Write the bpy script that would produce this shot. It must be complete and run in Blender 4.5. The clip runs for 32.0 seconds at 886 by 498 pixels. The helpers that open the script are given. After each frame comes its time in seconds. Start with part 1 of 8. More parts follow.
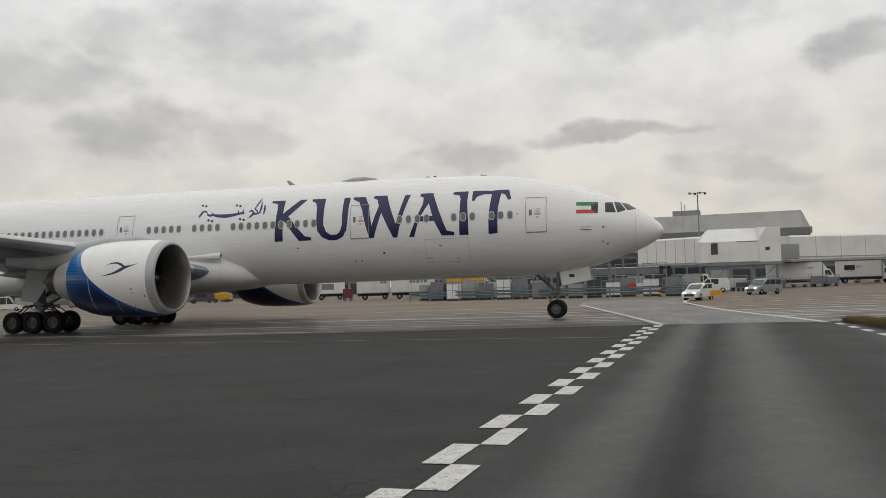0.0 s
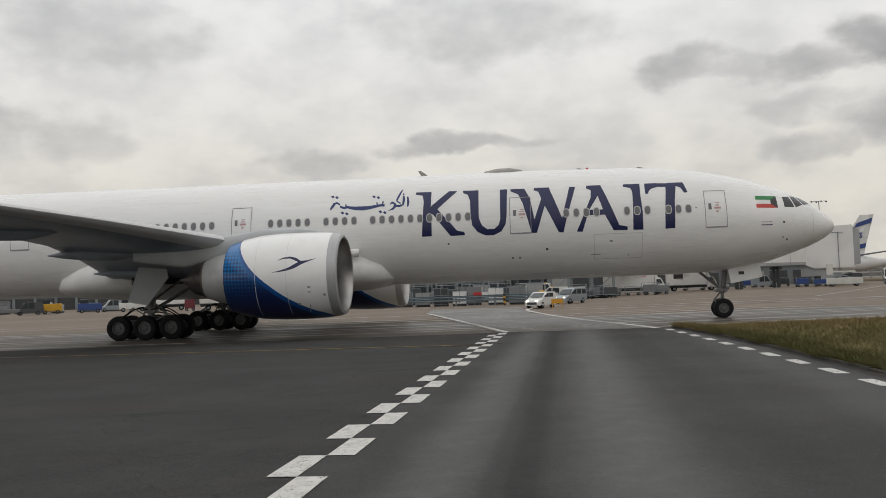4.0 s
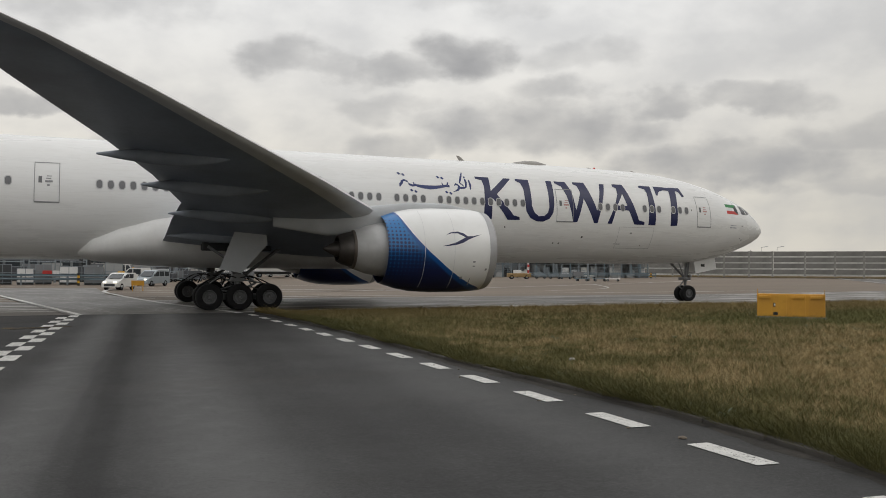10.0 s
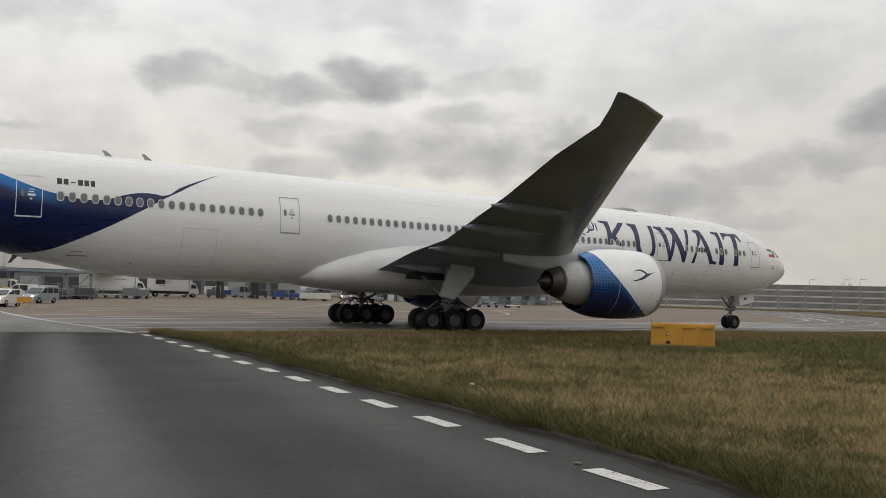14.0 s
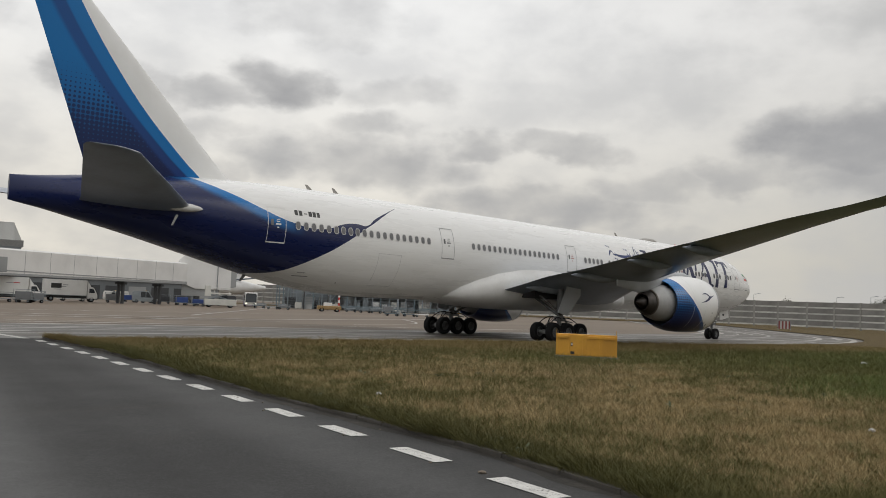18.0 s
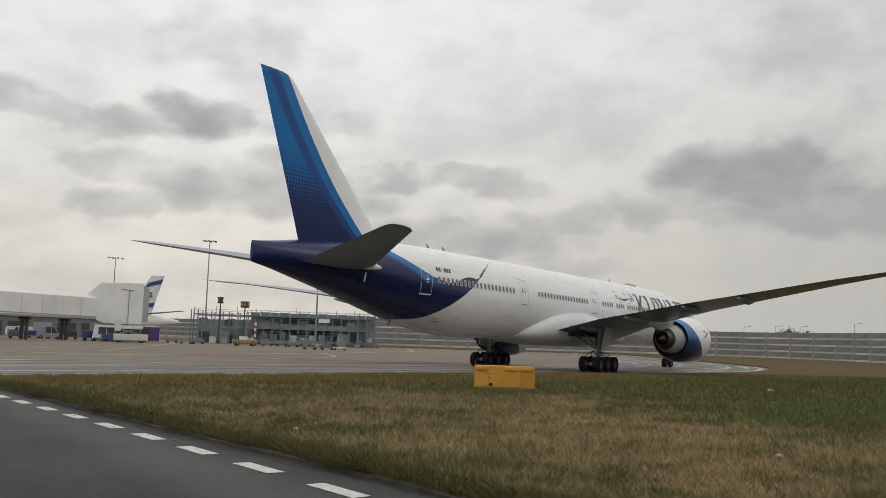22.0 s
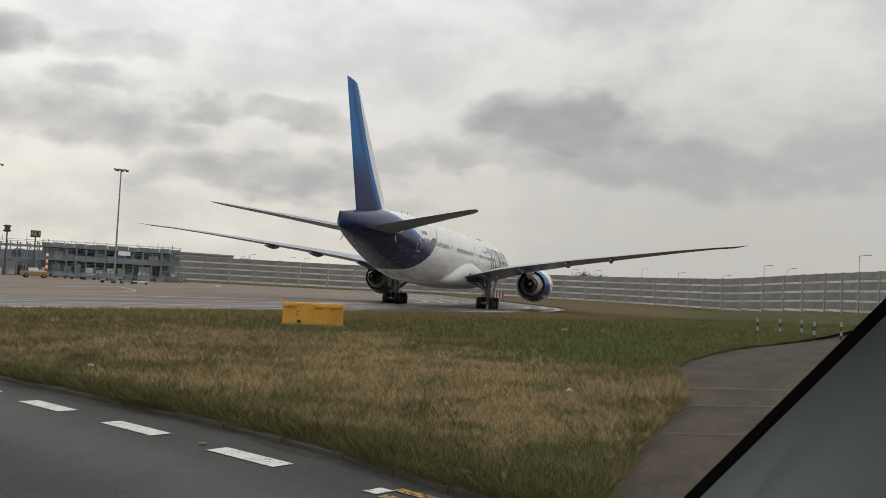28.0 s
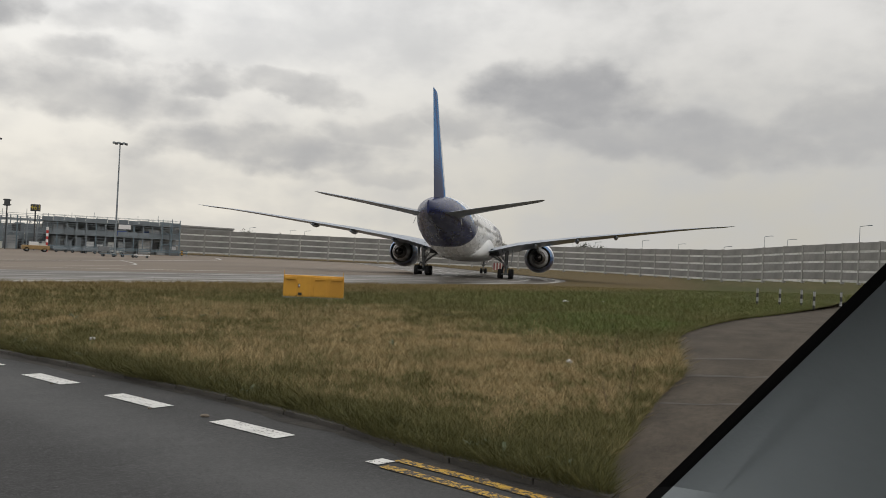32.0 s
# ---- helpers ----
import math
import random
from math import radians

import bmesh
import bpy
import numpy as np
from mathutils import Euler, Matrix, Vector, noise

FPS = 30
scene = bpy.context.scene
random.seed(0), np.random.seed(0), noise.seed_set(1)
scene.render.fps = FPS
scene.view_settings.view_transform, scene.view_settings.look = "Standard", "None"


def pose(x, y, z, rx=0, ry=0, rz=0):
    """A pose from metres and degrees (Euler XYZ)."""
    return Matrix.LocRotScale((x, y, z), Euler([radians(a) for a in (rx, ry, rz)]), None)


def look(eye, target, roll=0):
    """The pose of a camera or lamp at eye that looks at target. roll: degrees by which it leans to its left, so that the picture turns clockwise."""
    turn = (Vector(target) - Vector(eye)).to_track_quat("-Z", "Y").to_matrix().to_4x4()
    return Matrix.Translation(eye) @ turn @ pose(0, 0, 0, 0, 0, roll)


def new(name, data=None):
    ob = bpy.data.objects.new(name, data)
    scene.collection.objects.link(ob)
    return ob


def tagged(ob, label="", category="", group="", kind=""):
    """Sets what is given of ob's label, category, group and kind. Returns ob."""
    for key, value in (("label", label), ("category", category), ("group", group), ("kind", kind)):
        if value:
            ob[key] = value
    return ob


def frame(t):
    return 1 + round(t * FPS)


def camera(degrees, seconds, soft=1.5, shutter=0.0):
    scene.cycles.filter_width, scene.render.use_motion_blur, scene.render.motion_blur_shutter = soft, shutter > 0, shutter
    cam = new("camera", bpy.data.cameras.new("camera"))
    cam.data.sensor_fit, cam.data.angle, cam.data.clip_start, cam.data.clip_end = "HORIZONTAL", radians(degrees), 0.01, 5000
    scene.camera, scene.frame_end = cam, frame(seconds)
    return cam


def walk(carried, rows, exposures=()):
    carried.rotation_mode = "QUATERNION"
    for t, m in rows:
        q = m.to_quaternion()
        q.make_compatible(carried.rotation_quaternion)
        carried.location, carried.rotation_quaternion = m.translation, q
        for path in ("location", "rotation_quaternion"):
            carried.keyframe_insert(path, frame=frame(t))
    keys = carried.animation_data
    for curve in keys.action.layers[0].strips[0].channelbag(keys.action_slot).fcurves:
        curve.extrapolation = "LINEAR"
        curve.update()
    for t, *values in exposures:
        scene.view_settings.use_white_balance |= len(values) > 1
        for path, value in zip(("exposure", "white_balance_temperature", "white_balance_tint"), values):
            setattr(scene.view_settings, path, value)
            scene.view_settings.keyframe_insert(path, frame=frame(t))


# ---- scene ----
# ---------------------------------------------------------------- world and light
SUN_HEIGHT, SUN_TURN = 38.0, 150.0
EXPOSURE = 0.0
# the film camera opens and closes a little as it turns
EXPOSURES = [(t, EXPOSURE + e, 6500, 10) for t, e in ((0, -0.15), (4, -0.14), (6, -0.17), (8, -0.02), (10, -0.12), (12, -0.08), (17, -0.06), (20, -0.05), (23, -0.12), (25, -0.15), (26, -0.05), (29, 0.02), (32, 0.03))]
cam = camera(52.738, 32.0, soft=0.9)
EYE_HEIGHT = 2.123
settle = lambda t: min(1.0, max(0.0, (29.0 - t) / 3.0))  # the hand shifts a centimetre late on
# seconds, pitch, roll, yaw of the hand-held camera inside the stopped vehicle
walk(cam, [(t, pose(-0.0045 * settle(t), 0.0095 * settle(t), EYE_HEIGHT, 90 + p, r, y)) for t, p, r, y in (
    (0, 2.35, 1.83, 0.00), (0.5, 2.28, 1.94, 0.09), (1, 1.90, 2.16, 0.21), (1.5, 1.75, 2.81, -0.80), 
    (2, 2.08, 2.32, -3.04), (2.5, 2.29, 1.97, -4.24), (3, 2.47, 1.82, -5.58), (3.5, 2.53, 1.82, -7.47), 
    (5.5, 2.51, 2.70, -16.49), (6, 2.19, 2.55, -18.42), (6.5, 1.77, 2.90, -21.38), (7, 1.52, 3.18, -24.31), 
    (7.5, 1.32, 2.59, -26.06), (8, 1.09, 2.15, -28.39), (8.5, 1.31, 1.73, -31.43), (9, 1.22, 0.88, -33.04), 
    (9.5, 1.12, 0.01, -34.34), (10, 1.27, -0.34, -35.80), (10.5, 1.14, -0.30, -36.56), (11, 1.36, -0.60, -37.12), 
    (11.5, 2.00, -0.79, -38.03), (12, 2.22, -0.86, -39.24), (12.5, 2.21, -1.21, -40.55), (13, 2.22, -1.41, -41.04), 
    (13.5, 2.45, -1.65, -41.48), (14, 2.92, -1.59, -42.03), (14.5, 3.42, -1.47, -42.87), (16.5, 3.84, -1.59, -46.49), 
    (17, 3.72, -1.86, -46.95), (17.5, 3.56, -2.02, -47.32), (18, 3.69, -2.38, -47.89), (18.5, 3.52, -2.58, -48.57), 
    (19, 3.13, -2.24, -49.64), (19.5, 3.89, -1.61, -50.45), (20, 5.89, -1.10, -50.80), (20.5, 6.58, -1.14, -51.21), 
    (21, 6.38, -1.28, -51.69), (21.5, 6.35, -1.72, -52.37), (22, 5.95, -1.83, -53.09), (22.5, 5.55, -1.71, -53.88), 
    (23, 5.24, -1.93, -55.12), (23.5, 4.71, -1.93, -56.12), (24, 4.08, -2.02, -56.14), (24.5, 4.37, -2.59, -56.52), 
    (25, 3.94, -2.99, -58.79), (25.5, 3.18, -3.07, -60.84), (26, 2.43, -3.18, -61.08), (26.5, 2.31, -3.26, -62.87), 
    (28.5, 2.41, -2.82, -65.39), (29, 2.08, -2.50, -65.46), (29.5, 1.79, -2.14, -65.52), (30, 1.72, -2.25, -65.80), 
    (30.5, 1.59, -2.36, -65.88), (31, 1.27, -2.49, -65.76), (31.5, 0.94, -2.58, -65.50), (32, 0.71, -2.69, -65.18), 
)], EXPOSURES)


# ---------------------------------------------------------------- node helpers
def tree_of(name):
    m = bpy.data.materials.new(name)
    m.use_nodes = True
    return m, m.node_tree, m.node_tree.nodes["Principled BSDF"]


def put(t, kind, **values):
    n = t.nodes.new("ShaderNode" + kind)
    for k, v in values.items():
        n.inputs[k].default_value = v
    return n


def feed(t, value, socket):
    if isinstance(value, bpy.types.NodeSocket):
        t.links.new(value, socket)
    else:
        socket.default_value = value


def calc(t, op, a, b=0.0, c=0.0):
    n = t.nodes.new("ShaderNodeMath")
    n.operation = op
    for v, s in zip((a, b, c), n.inputs):
        feed(t, v, s)
    return n.outputs[0]


def blend(t, f, a, b):
    n = t.nodes.new("ShaderNodeMix")
    n.data_type = "RGBA"
    feed(t, f, n.inputs[0])
    for v, s in ((a, n.inputs[6]), (b, n.inputs[7])):
        feed(t, (*v, 1) if isinstance(v, tuple) and len(v) == 3 else v, s)
    return n.outputs[2]


def ramp(t, f, lo, hi):
    n = t.nodes.new("ShaderNodeMapRange")
    n.interpolation_type = "SMOOTHSTEP"
    feed(t, f, n.inputs[0])
    n.inputs[1].default_value, n.inputs[2].default_value = lo, hi
    return n.outputs[0]


def grain(t, scale, detail=4, rough=0.55, vector=None, stretch=None):
    """Noise at real-world size, from the object's own metres."""
    if vector is None:
        vector = put(t, "TexCoord").outputs["Object"]
    if stretch:
        m = put(t, "Mapping")
        m.inputs["Scale"].default_value = stretch
        t.links.new(vector, m.inputs[0])
        vector = m.outputs[0]
    n = put(t, "TexNoise", Scale=scale, Detail=detail, Roughness=rough)
    t.links.new(vector, n.inputs["Vector"])
    return n.outputs["Fac"]


def bump(t, b, height, strength, distance):
    n = put(t, "Bump", Strength=strength, Distance=distance)
    t.links.new(height, n.inputs["Height"])
    t.links.new(n.outputs[0], b.inputs["Normal"])


def surface(name, colour, second=None, scale=1.0, rough=0.6, metal=0.0, wear=0.25, relief=0.1, fine=25.0, gloss_var=0.1, coat=0.0, tint=0.0):
    """A plain surface with stains at one scale and grain at another."""
    m, t, b = tree_of(name)
    second = second or tuple(c * 0.7 for c in colour)
    big = ramp(t, grain(t, scale, 5), 0.35, 0.75)
    small = grain(t, fine, 3)
    mix = blend(t, calc(t, "MULTIPLY", big, wear * 2), colour, second)
    dark = blend(t, calc(t, "MULTIPLY", ramp(t, small, 0.4, 0.8), wear * 0.5), mix, tuple(c * 0.6 for c in colour))
    if tint:
        r = put(t, "ObjectInfo").outputs["Random"]
        dark = blend(t, calc(t, "MULTIPLY", r, tint), dark, tuple(c * 0.45 for c in colour))
    t.links.new(dark, b.inputs["Base Color"])
    t.links.new(calc(t, "MULTIPLY_ADD", small, gloss_var, rough - gloss_var / 2), b.inputs["Roughness"])
    b.inputs["Metallic"].default_value = metal
    b.inputs["Coat Weight"].default_value = coat
    if relief:
        bump(t, b, small, relief, 0.02)
    return m


def curve_of(t, x, points, lo, hi, zlo, zhi):
    """z as a smooth function of x, through a few points."""
    n = t.nodes.new("ShaderNodeFloatCurve")
    feed(t, calc(t, "DIVIDE", calc(t, "SUBTRACT", x, lo), hi - lo), n.inputs["Value"])
    c = n.mapping.curves[0]
    pts = [((px - lo) / (hi - lo), (pz - zlo) / (zhi - zlo)) for px, pz in points]
    c.points[0].location, c.points[1].location = pts[0], pts[-1]
    for p in pts[1:-1]:
        c.points.new(*p)
    n.mapping.update()
    return calc(t, "MULTIPLY_ADD", n.outputs[0], zhi - zlo, zlo)


# ---------------------------------------------------------------- mesh helpers
def part(name, bm, material, parent=None, label="", smooth=False, at=None):
    """Links a bmesh as one mesh object, under a thing or a part."""
    me = bpy.data.meshes.new(name)
    bmesh.ops.recalc_face_normals(bm, faces=bm.faces)
    bm.to_mesh(me)
    bm.free()
    mats = material if isinstance(material, (list, tuple)) else [material]
    for m in mats:
        me.materials.append(m)
    if smooth:
        for p in me.polygons:
            p.use_smooth = True
        me.set_sharp_from_angle(angle=radians(38))
    ob = new(name, me)
    if parent:
        ob.parent = parent
    if at is not None:
        ob.matrix_basis = at
    if label:
        ob["label"] = label
    return ob


def again(name, ob, m, parent):
    """One more object on the same mesh."""
    o = new(name, ob.data)
    o.parent, o.matrix_basis = parent, m
    return o


def thing(name, label, category, m=None, group="", kind=""):
    e = tagged(new(name), label, category, group, kind)
    if m is not None:
        e.matrix_basis = m
    return e


def box(bm, x0, y0, z0, x1, y1, z1, bevel=0.0, m=None, mat=0):
    vs = [bm.verts.new((x, y, z)) for x in (x0, x1) for y in (y0, y1) for z in (z0, z1)]
    fs = [bm.faces.new([vs[i] for i in f]) for f in ((0, 1, 3, 2), (4, 6, 7, 5), (0, 4, 5, 1), (2, 3, 7, 6), (0, 2, 6, 4), (1, 5, 7, 3))]
    for f in fs:
        f.material_index = mat
    if bevel:
        es = {e for f in fs for e in f.edges}
        r = bmesh.ops.bevel(bm, geom=list(es), offset=bevel, segments=2, affect="EDGES", profile=0.6)
        vs = list({v for f in r["faces"] for v in f.verts} | {v for v in vs if v.is_valid})
        for f in r["faces"]:
            f.material_index = mat
    if m is not None:
        bmesh.ops.transform(bm, matrix=m, verts=[v for v in vs if v.is_valid])
    return bm


def boxes(*rows, bevel=0.0):
    bm = bmesh.new()
    for r in rows:
        box(bm, *r, bevel=bevel)
    return bm


def rod(bm, a, b, r, r2=None, n=10, caps=True):
    """A tapered rod from a to b."""
    a, b = Vector(a), Vector(b)
    q = (b - a).to_track_quat("Z", "Y").to_matrix()
    rings = []
    for p, rad in ((a, r), (b, r if r2 is None else r2)):
        rings.append([bm.verts.new(p + q @ Vector((rad * math.cos(2 * math.pi * i / n), rad * math.sin(2 * math.pi * i / n), 0))) for i in range(n)])
    for i in range(n):
        bm.faces.new((rings[0][i], rings[0][(i + 1) % n], rings[1][(i + 1) % n], rings[1][i]))
    if caps:
        bm.faces.new(rings[0][::-1])
        bm.faces.new(rings[1])
    return bm


def rods(*rows, n=8):
    bm = bmesh.new()
    for a, b, r in rows:
        rod(bm, a, b, r, n=n)
    return bm


def tube(line, r, n=6):
    """One bent round tube along a line of points."""
    rings = []
    for i, p in enumerate(line):
        q = (Vector(line[min(i + 1, len(line) - 1)]) - Vector(line[max(i - 1, 0)])).to_track_quat("Z", "Y").to_matrix()
        rings.append([Vector(p) + q @ Vector((r * math.cos(2 * math.pi * k / n), r * math.sin(2 * math.pi * k / n), 0)) for k in range(n)])
    return skin(bmesh.new(), rings, True, True, True)


def skin(bm, rings, closed=True, cap0=False, cap1=False):
    """A surface over rings of points with equal counts."""
    vs = [[bm.verts.new(p) for p in r] for r in rings]
    n = len(vs[0])
    for a, b in zip(vs, vs[1:]):
        for i in range(n if closed else n - 1):
            bm.faces.new((a[i], a[(i + 1) % n], b[(i + 1) % n], b[i]))
    if cap0:
        bm.faces.new(vs[0][::-1])
    if cap1:
        bm.faces.new(vs[-1])
    return bm


def turned(profile, axis="x", n=40, bm=None, m=None):
    """A body of revolution from (along, radius) pairs."""
    bm = bm or bmesh.new()
    rings = []
    for a, r in profile:
        ring = []
        for i in range(n):
            c, s = r * math.cos(2 * math.pi * i / n), r * math.sin(2 * math.pi * i / n)
            p = Vector((a, c, s) if axis == "x" else (c, a, s) if axis == "y" else (c, s, a))
            ring.append(m @ p if m is not None else p)
        rings.append(ring)
    return skin(bm, rings)


def sheet(points, z=0.0, bm=None):
    """A flat polygon on the ground."""
    bm = bm or bmesh.new()
    vs = [bm.verts.new((x, y, z)) for x, y in points]
    f = bm.faces.new(vs)
    if len(vs) > 4:
        bmesh.ops.triangulate(bm, faces=[f])
    return bm


def band(line, width, z, bm=None, side=0.0):
    """A strip of even width along a line on the ground."""
    bm = bm or bmesh.new()
    n = len(line)
    pts = [Vector(p) for p in line]
    left, right = [], []
    for i, p in enumerate(pts):
        d = (pts[min(i + 1, n - 1)] - pts[max(i - 1, 0)]).normalized()
        nrm = Vector((-d.y, d.x))
        left.append(bm.verts.new((*(p + nrm * (width / 2 + side)), z)))
        right.append(bm.verts.new((*(p - nrm * (width / 2 - side)), z)))
    for i in range(n - 1):
        bm.faces.new((left[i], right[i], right[i + 1], left[i + 1]))
    return bm


def smooth_line(points, step=2.0):
    """Catmull-Rom through points in the plan."""
    p = [Vector(q) for q in points]
    out = []
    for i in range(len(p) - 1):
        a, b, c, d = p[max(i - 1, 0)], p[i], p[i + 1], p[min(i + 2, len(p) - 1)]
        n = max(1, int((c - b).length / step))
        for k in range(n):
            u = k / n
            out.append(0.5 * (2 * b + (c - a) * u + (2 * a - 5 * b + 4 * c - d) * u * u + (3 * b - a - 3 * c + d) * u ** 3))
    out.append(p[-1])
    return out


# ---------------------------------------------------------------- world and sun
# dark cloud banks: bearing, height, half width, half height, depth
CLOUDS = [(28.0, 12.5, 2.6, 0.9, 0.5), (32.0, 12.2, 3.0, 0.9, 0.65), (36.7, 13.3, 3.1, 1.4, 0.85), (31.5, 10.0, 3.0, 0.6, 0.35), (33.3, 8.1, 2.6, 0.8, 0.5), (41.5, 8.9, 5.8, 1.6, 0.65),
          (42.5, 10.9, 3.0, 0.7, 0.5), (49.8, 10.3, 2.6, 0.8, 0.65), (55.3, 10.4, 3.4, 0.7, 0.6), (53.6, 6.4, 6.6, 1.3, 0.7), (59.6, 8.0, 3.6, 1.0, 0.5), (72.2, 10.2, 5.6, 2.0, 1.0), (67.0, 8.5, 3.6, 0.9, 0.6),
          (76.6, 8.1, 7.0, 1.3, 0.7), (82.6, 7.8, 5.0, 1.4, 0.65), (90.5, 9.0, 5.0, 1.8, 0.5), (25.6, 13.0, 2.6, 1.2, 0.65), (11.6, 9.3, 4.6, 0.6, 0.65), (1.6, 8.3, 3.0, 1.0, 0.5), (-11.9, 15.9, 6.0, 2.0, 0.4)]
CLOUDS += [(-18.5, 10.0, 3.4, 1.5, 0.55), (-12.0, 9.8, 3.0, 1.3, 0.4), (-24.0, 13.1, 4.0, 1.3, 0.4), (-18.7, 15.6, 3.0, 1.5, 0.35), (39.0, 17.8, 5.0, 1.3, 0.3), (44.5, 13.0, 4.0, 1.0, 0.35), (61.5, 5.2, 4.0, 0.6, 0.3), (18.5, 6.4, 4.0, 0.8, 0.35), (13.0, 16.3, 7.0, 1.8, 0.35)]


def make_world():
    w = bpy.data.worlds.new("overcast_sky")
    scene.world = w
    w.use_nodes = True
    t = w.node_tree
    back = t.nodes["Background"]
    sky = t.nodes.new("ShaderNodeTexSky")
    sky.sky_type, sky.sun_disc = "NISHITA", False
    sky.sun_elevation, sky.sun_rotation = radians(SUN_HEIGHT), radians(SUN_TURN)
    way = put(t, "TexCoord").outputs["Generated"]
    s = put(t, "SeparateXYZ")
    t.links.new(way, s.inputs[0])
    x, y, z = s.outputs
    up = calc(t, "ADD", calc(t, "MAXIMUM", z, 0.0), 0.16)
    flat = put(t, "CombineXYZ")
    t.links.new(calc(t, "DIVIDE", x, up), flat.inputs[0])
    t.links.new(calc(t, "DIVIDE", y, up), flat.inputs[1])
    # bearing and height of each direction, stirred by noise so that edges fray
    bearing = calc(t, "MULTIPLY", calc(t, "ARCTAN2", x, y), 57.2958)
    height = calc(t, "MULTIPLY", calc(t, "ARCSINE", z), 57.2958)
    plane = put(t, "CombineXYZ")
    t.links.new(calc(t, "MULTIPLY", bearing, 0.075), plane.inputs[0])
    t.links.new(calc(t, "MULTIPLY", height, 0.12), plane.inputs[1])
    stir = put(t, "TexNoise", Scale=2.6, Detail=6, Roughness=0.5)
    t.links.new(plane.outputs[0], stir.inputs["Vector"])
    sc = put(t, "SeparateColor")
    t.links.new(stir.outputs["Color"], sc.inputs[0])
    bear = calc(t, "ADD", bearing, calc(t, "MULTIPLY", calc(t, "SUBTRACT", sc.outputs[0], 0.5), 7.0))
    high = calc(t, "ADD", height, calc(t, "MULTIPLY", calc(t, "SUBTRACT", sc.outputs[1], 0.5), 4.0))
    big = grain(t, 1.5, 5, 0.5, plane.outputs[0])
    mid = grain(t, 4.2, 8, 0.5, plane.outputs[0])
    dark = None
    for b0, h0, rb, rh, k in CLOUDS:
        u = calc(t, "DIVIDE", calc(t, "SUBTRACT", bear, b0), rb * 1.1)
        v = calc(t, "DIVIDE", calc(t, "SUBTRACT", high, h0), rh * 1.2)
        v = calc(t, "MAXIMUM", v, calc(t, "MULTIPLY", v, -1.25))  # flat bases
        d = calc(t, "ADD", calc(t, "MULTIPLY", u, u), calc(t, "MULTIPLY", v, v))
        d = calc(t, "SUBTRACT", d, calc(t, "MULTIPLY", calc(t, "SUBTRACT", mid, 0.5), 1.5))
        g = calc(t, "MULTIPLY", calc(t, "SUBTRACT", 1.0, ramp(t, d, 0.1, 1.75)), k)
        dark = g if dark is None else calc(t, "MAXIMUM", dark, g)
    over = grain(t, 1.1, 6, 0.5, flat.outputs[0])
    veil = calc(t, "MULTIPLY_ADD", mid, 0.4, calc(t, "MULTIPLY", big, 0.6))
    clear = put(t, "VectorMath")
    clear.operation = "SCALE"
    t.links.new(sky.outputs[0], clear.inputs[0])
    clear.inputs["Scale"].default_value = 0.02
    low = ramp(t, height, 1.0, 20.0)
    east = ramp(t, bearing, 42.0, 84.0)
    bright = blend(t, low, (0.86, 0.815, 0.72), (0.97, 0.97, 0.96))
    bright = blend(t, east, bright, blend(t, low, (0.55, 0.53, 0.475), (0.80, 0.79, 0.77)))
    grey = blend(t, low, (0.62, 0.60, 0.56), (0.77, 0.775, 0.78))
    grey = blend(t, east, grey, (0.54, 0.538, 0.53))
    soft = calc(t, "MULTIPLY", ramp(t, calc(t, "ADD", calc(t, "MULTIPLY", veil, 0.8), calc(t, "MULTIPLY", over, 0.25)), 0.40, 0.68), 0.9)
    cloud = blend(t, soft, bright, grey)
    body = calc(t, "MULTIPLY", dark, calc(t, "MULTIPLY_ADD", mid, 0.9, 0.45))
    cloud = blend(t, body, cloud, (0.40, 0.40, 0.405))
    # an overcast sky is brighter overhead than near the horizon
    lit = put(t, "VectorMath")
    lit.operation = "SCALE"
    t.links.new(cloud, lit.inputs[0])
    t.links.new(calc(t, "MULTIPLY_ADD", ramp(t, height, 18.0, 60.0), 0.42, 1.0), lit.inputs["Scale"])
    cloud = lit.outputs[0]
    add = blend(t, 0.95, clear.outputs[0], cloud)
    t.links.new(add, back.inputs[0])
    back.inputs[1].default_value = 1.0


make_world()
sun = new("sun", bpy.data.lights.new("sun", "SUN"))
sun.data.energy, sun.data.angle, sun.data.color = 0.25, radians(25), (1.0, 0.95, 0.88)
sun.matrix_basis = look((0, 0, 50), (50 * math.sin(radians(SUN_TURN)) * -1 / math.tan(radians(SUN_HEIGHT)), 50 * math.cos(radians(SUN_TURN)) * -1 / math.tan(radians(SUN_HEIGHT)), 0))


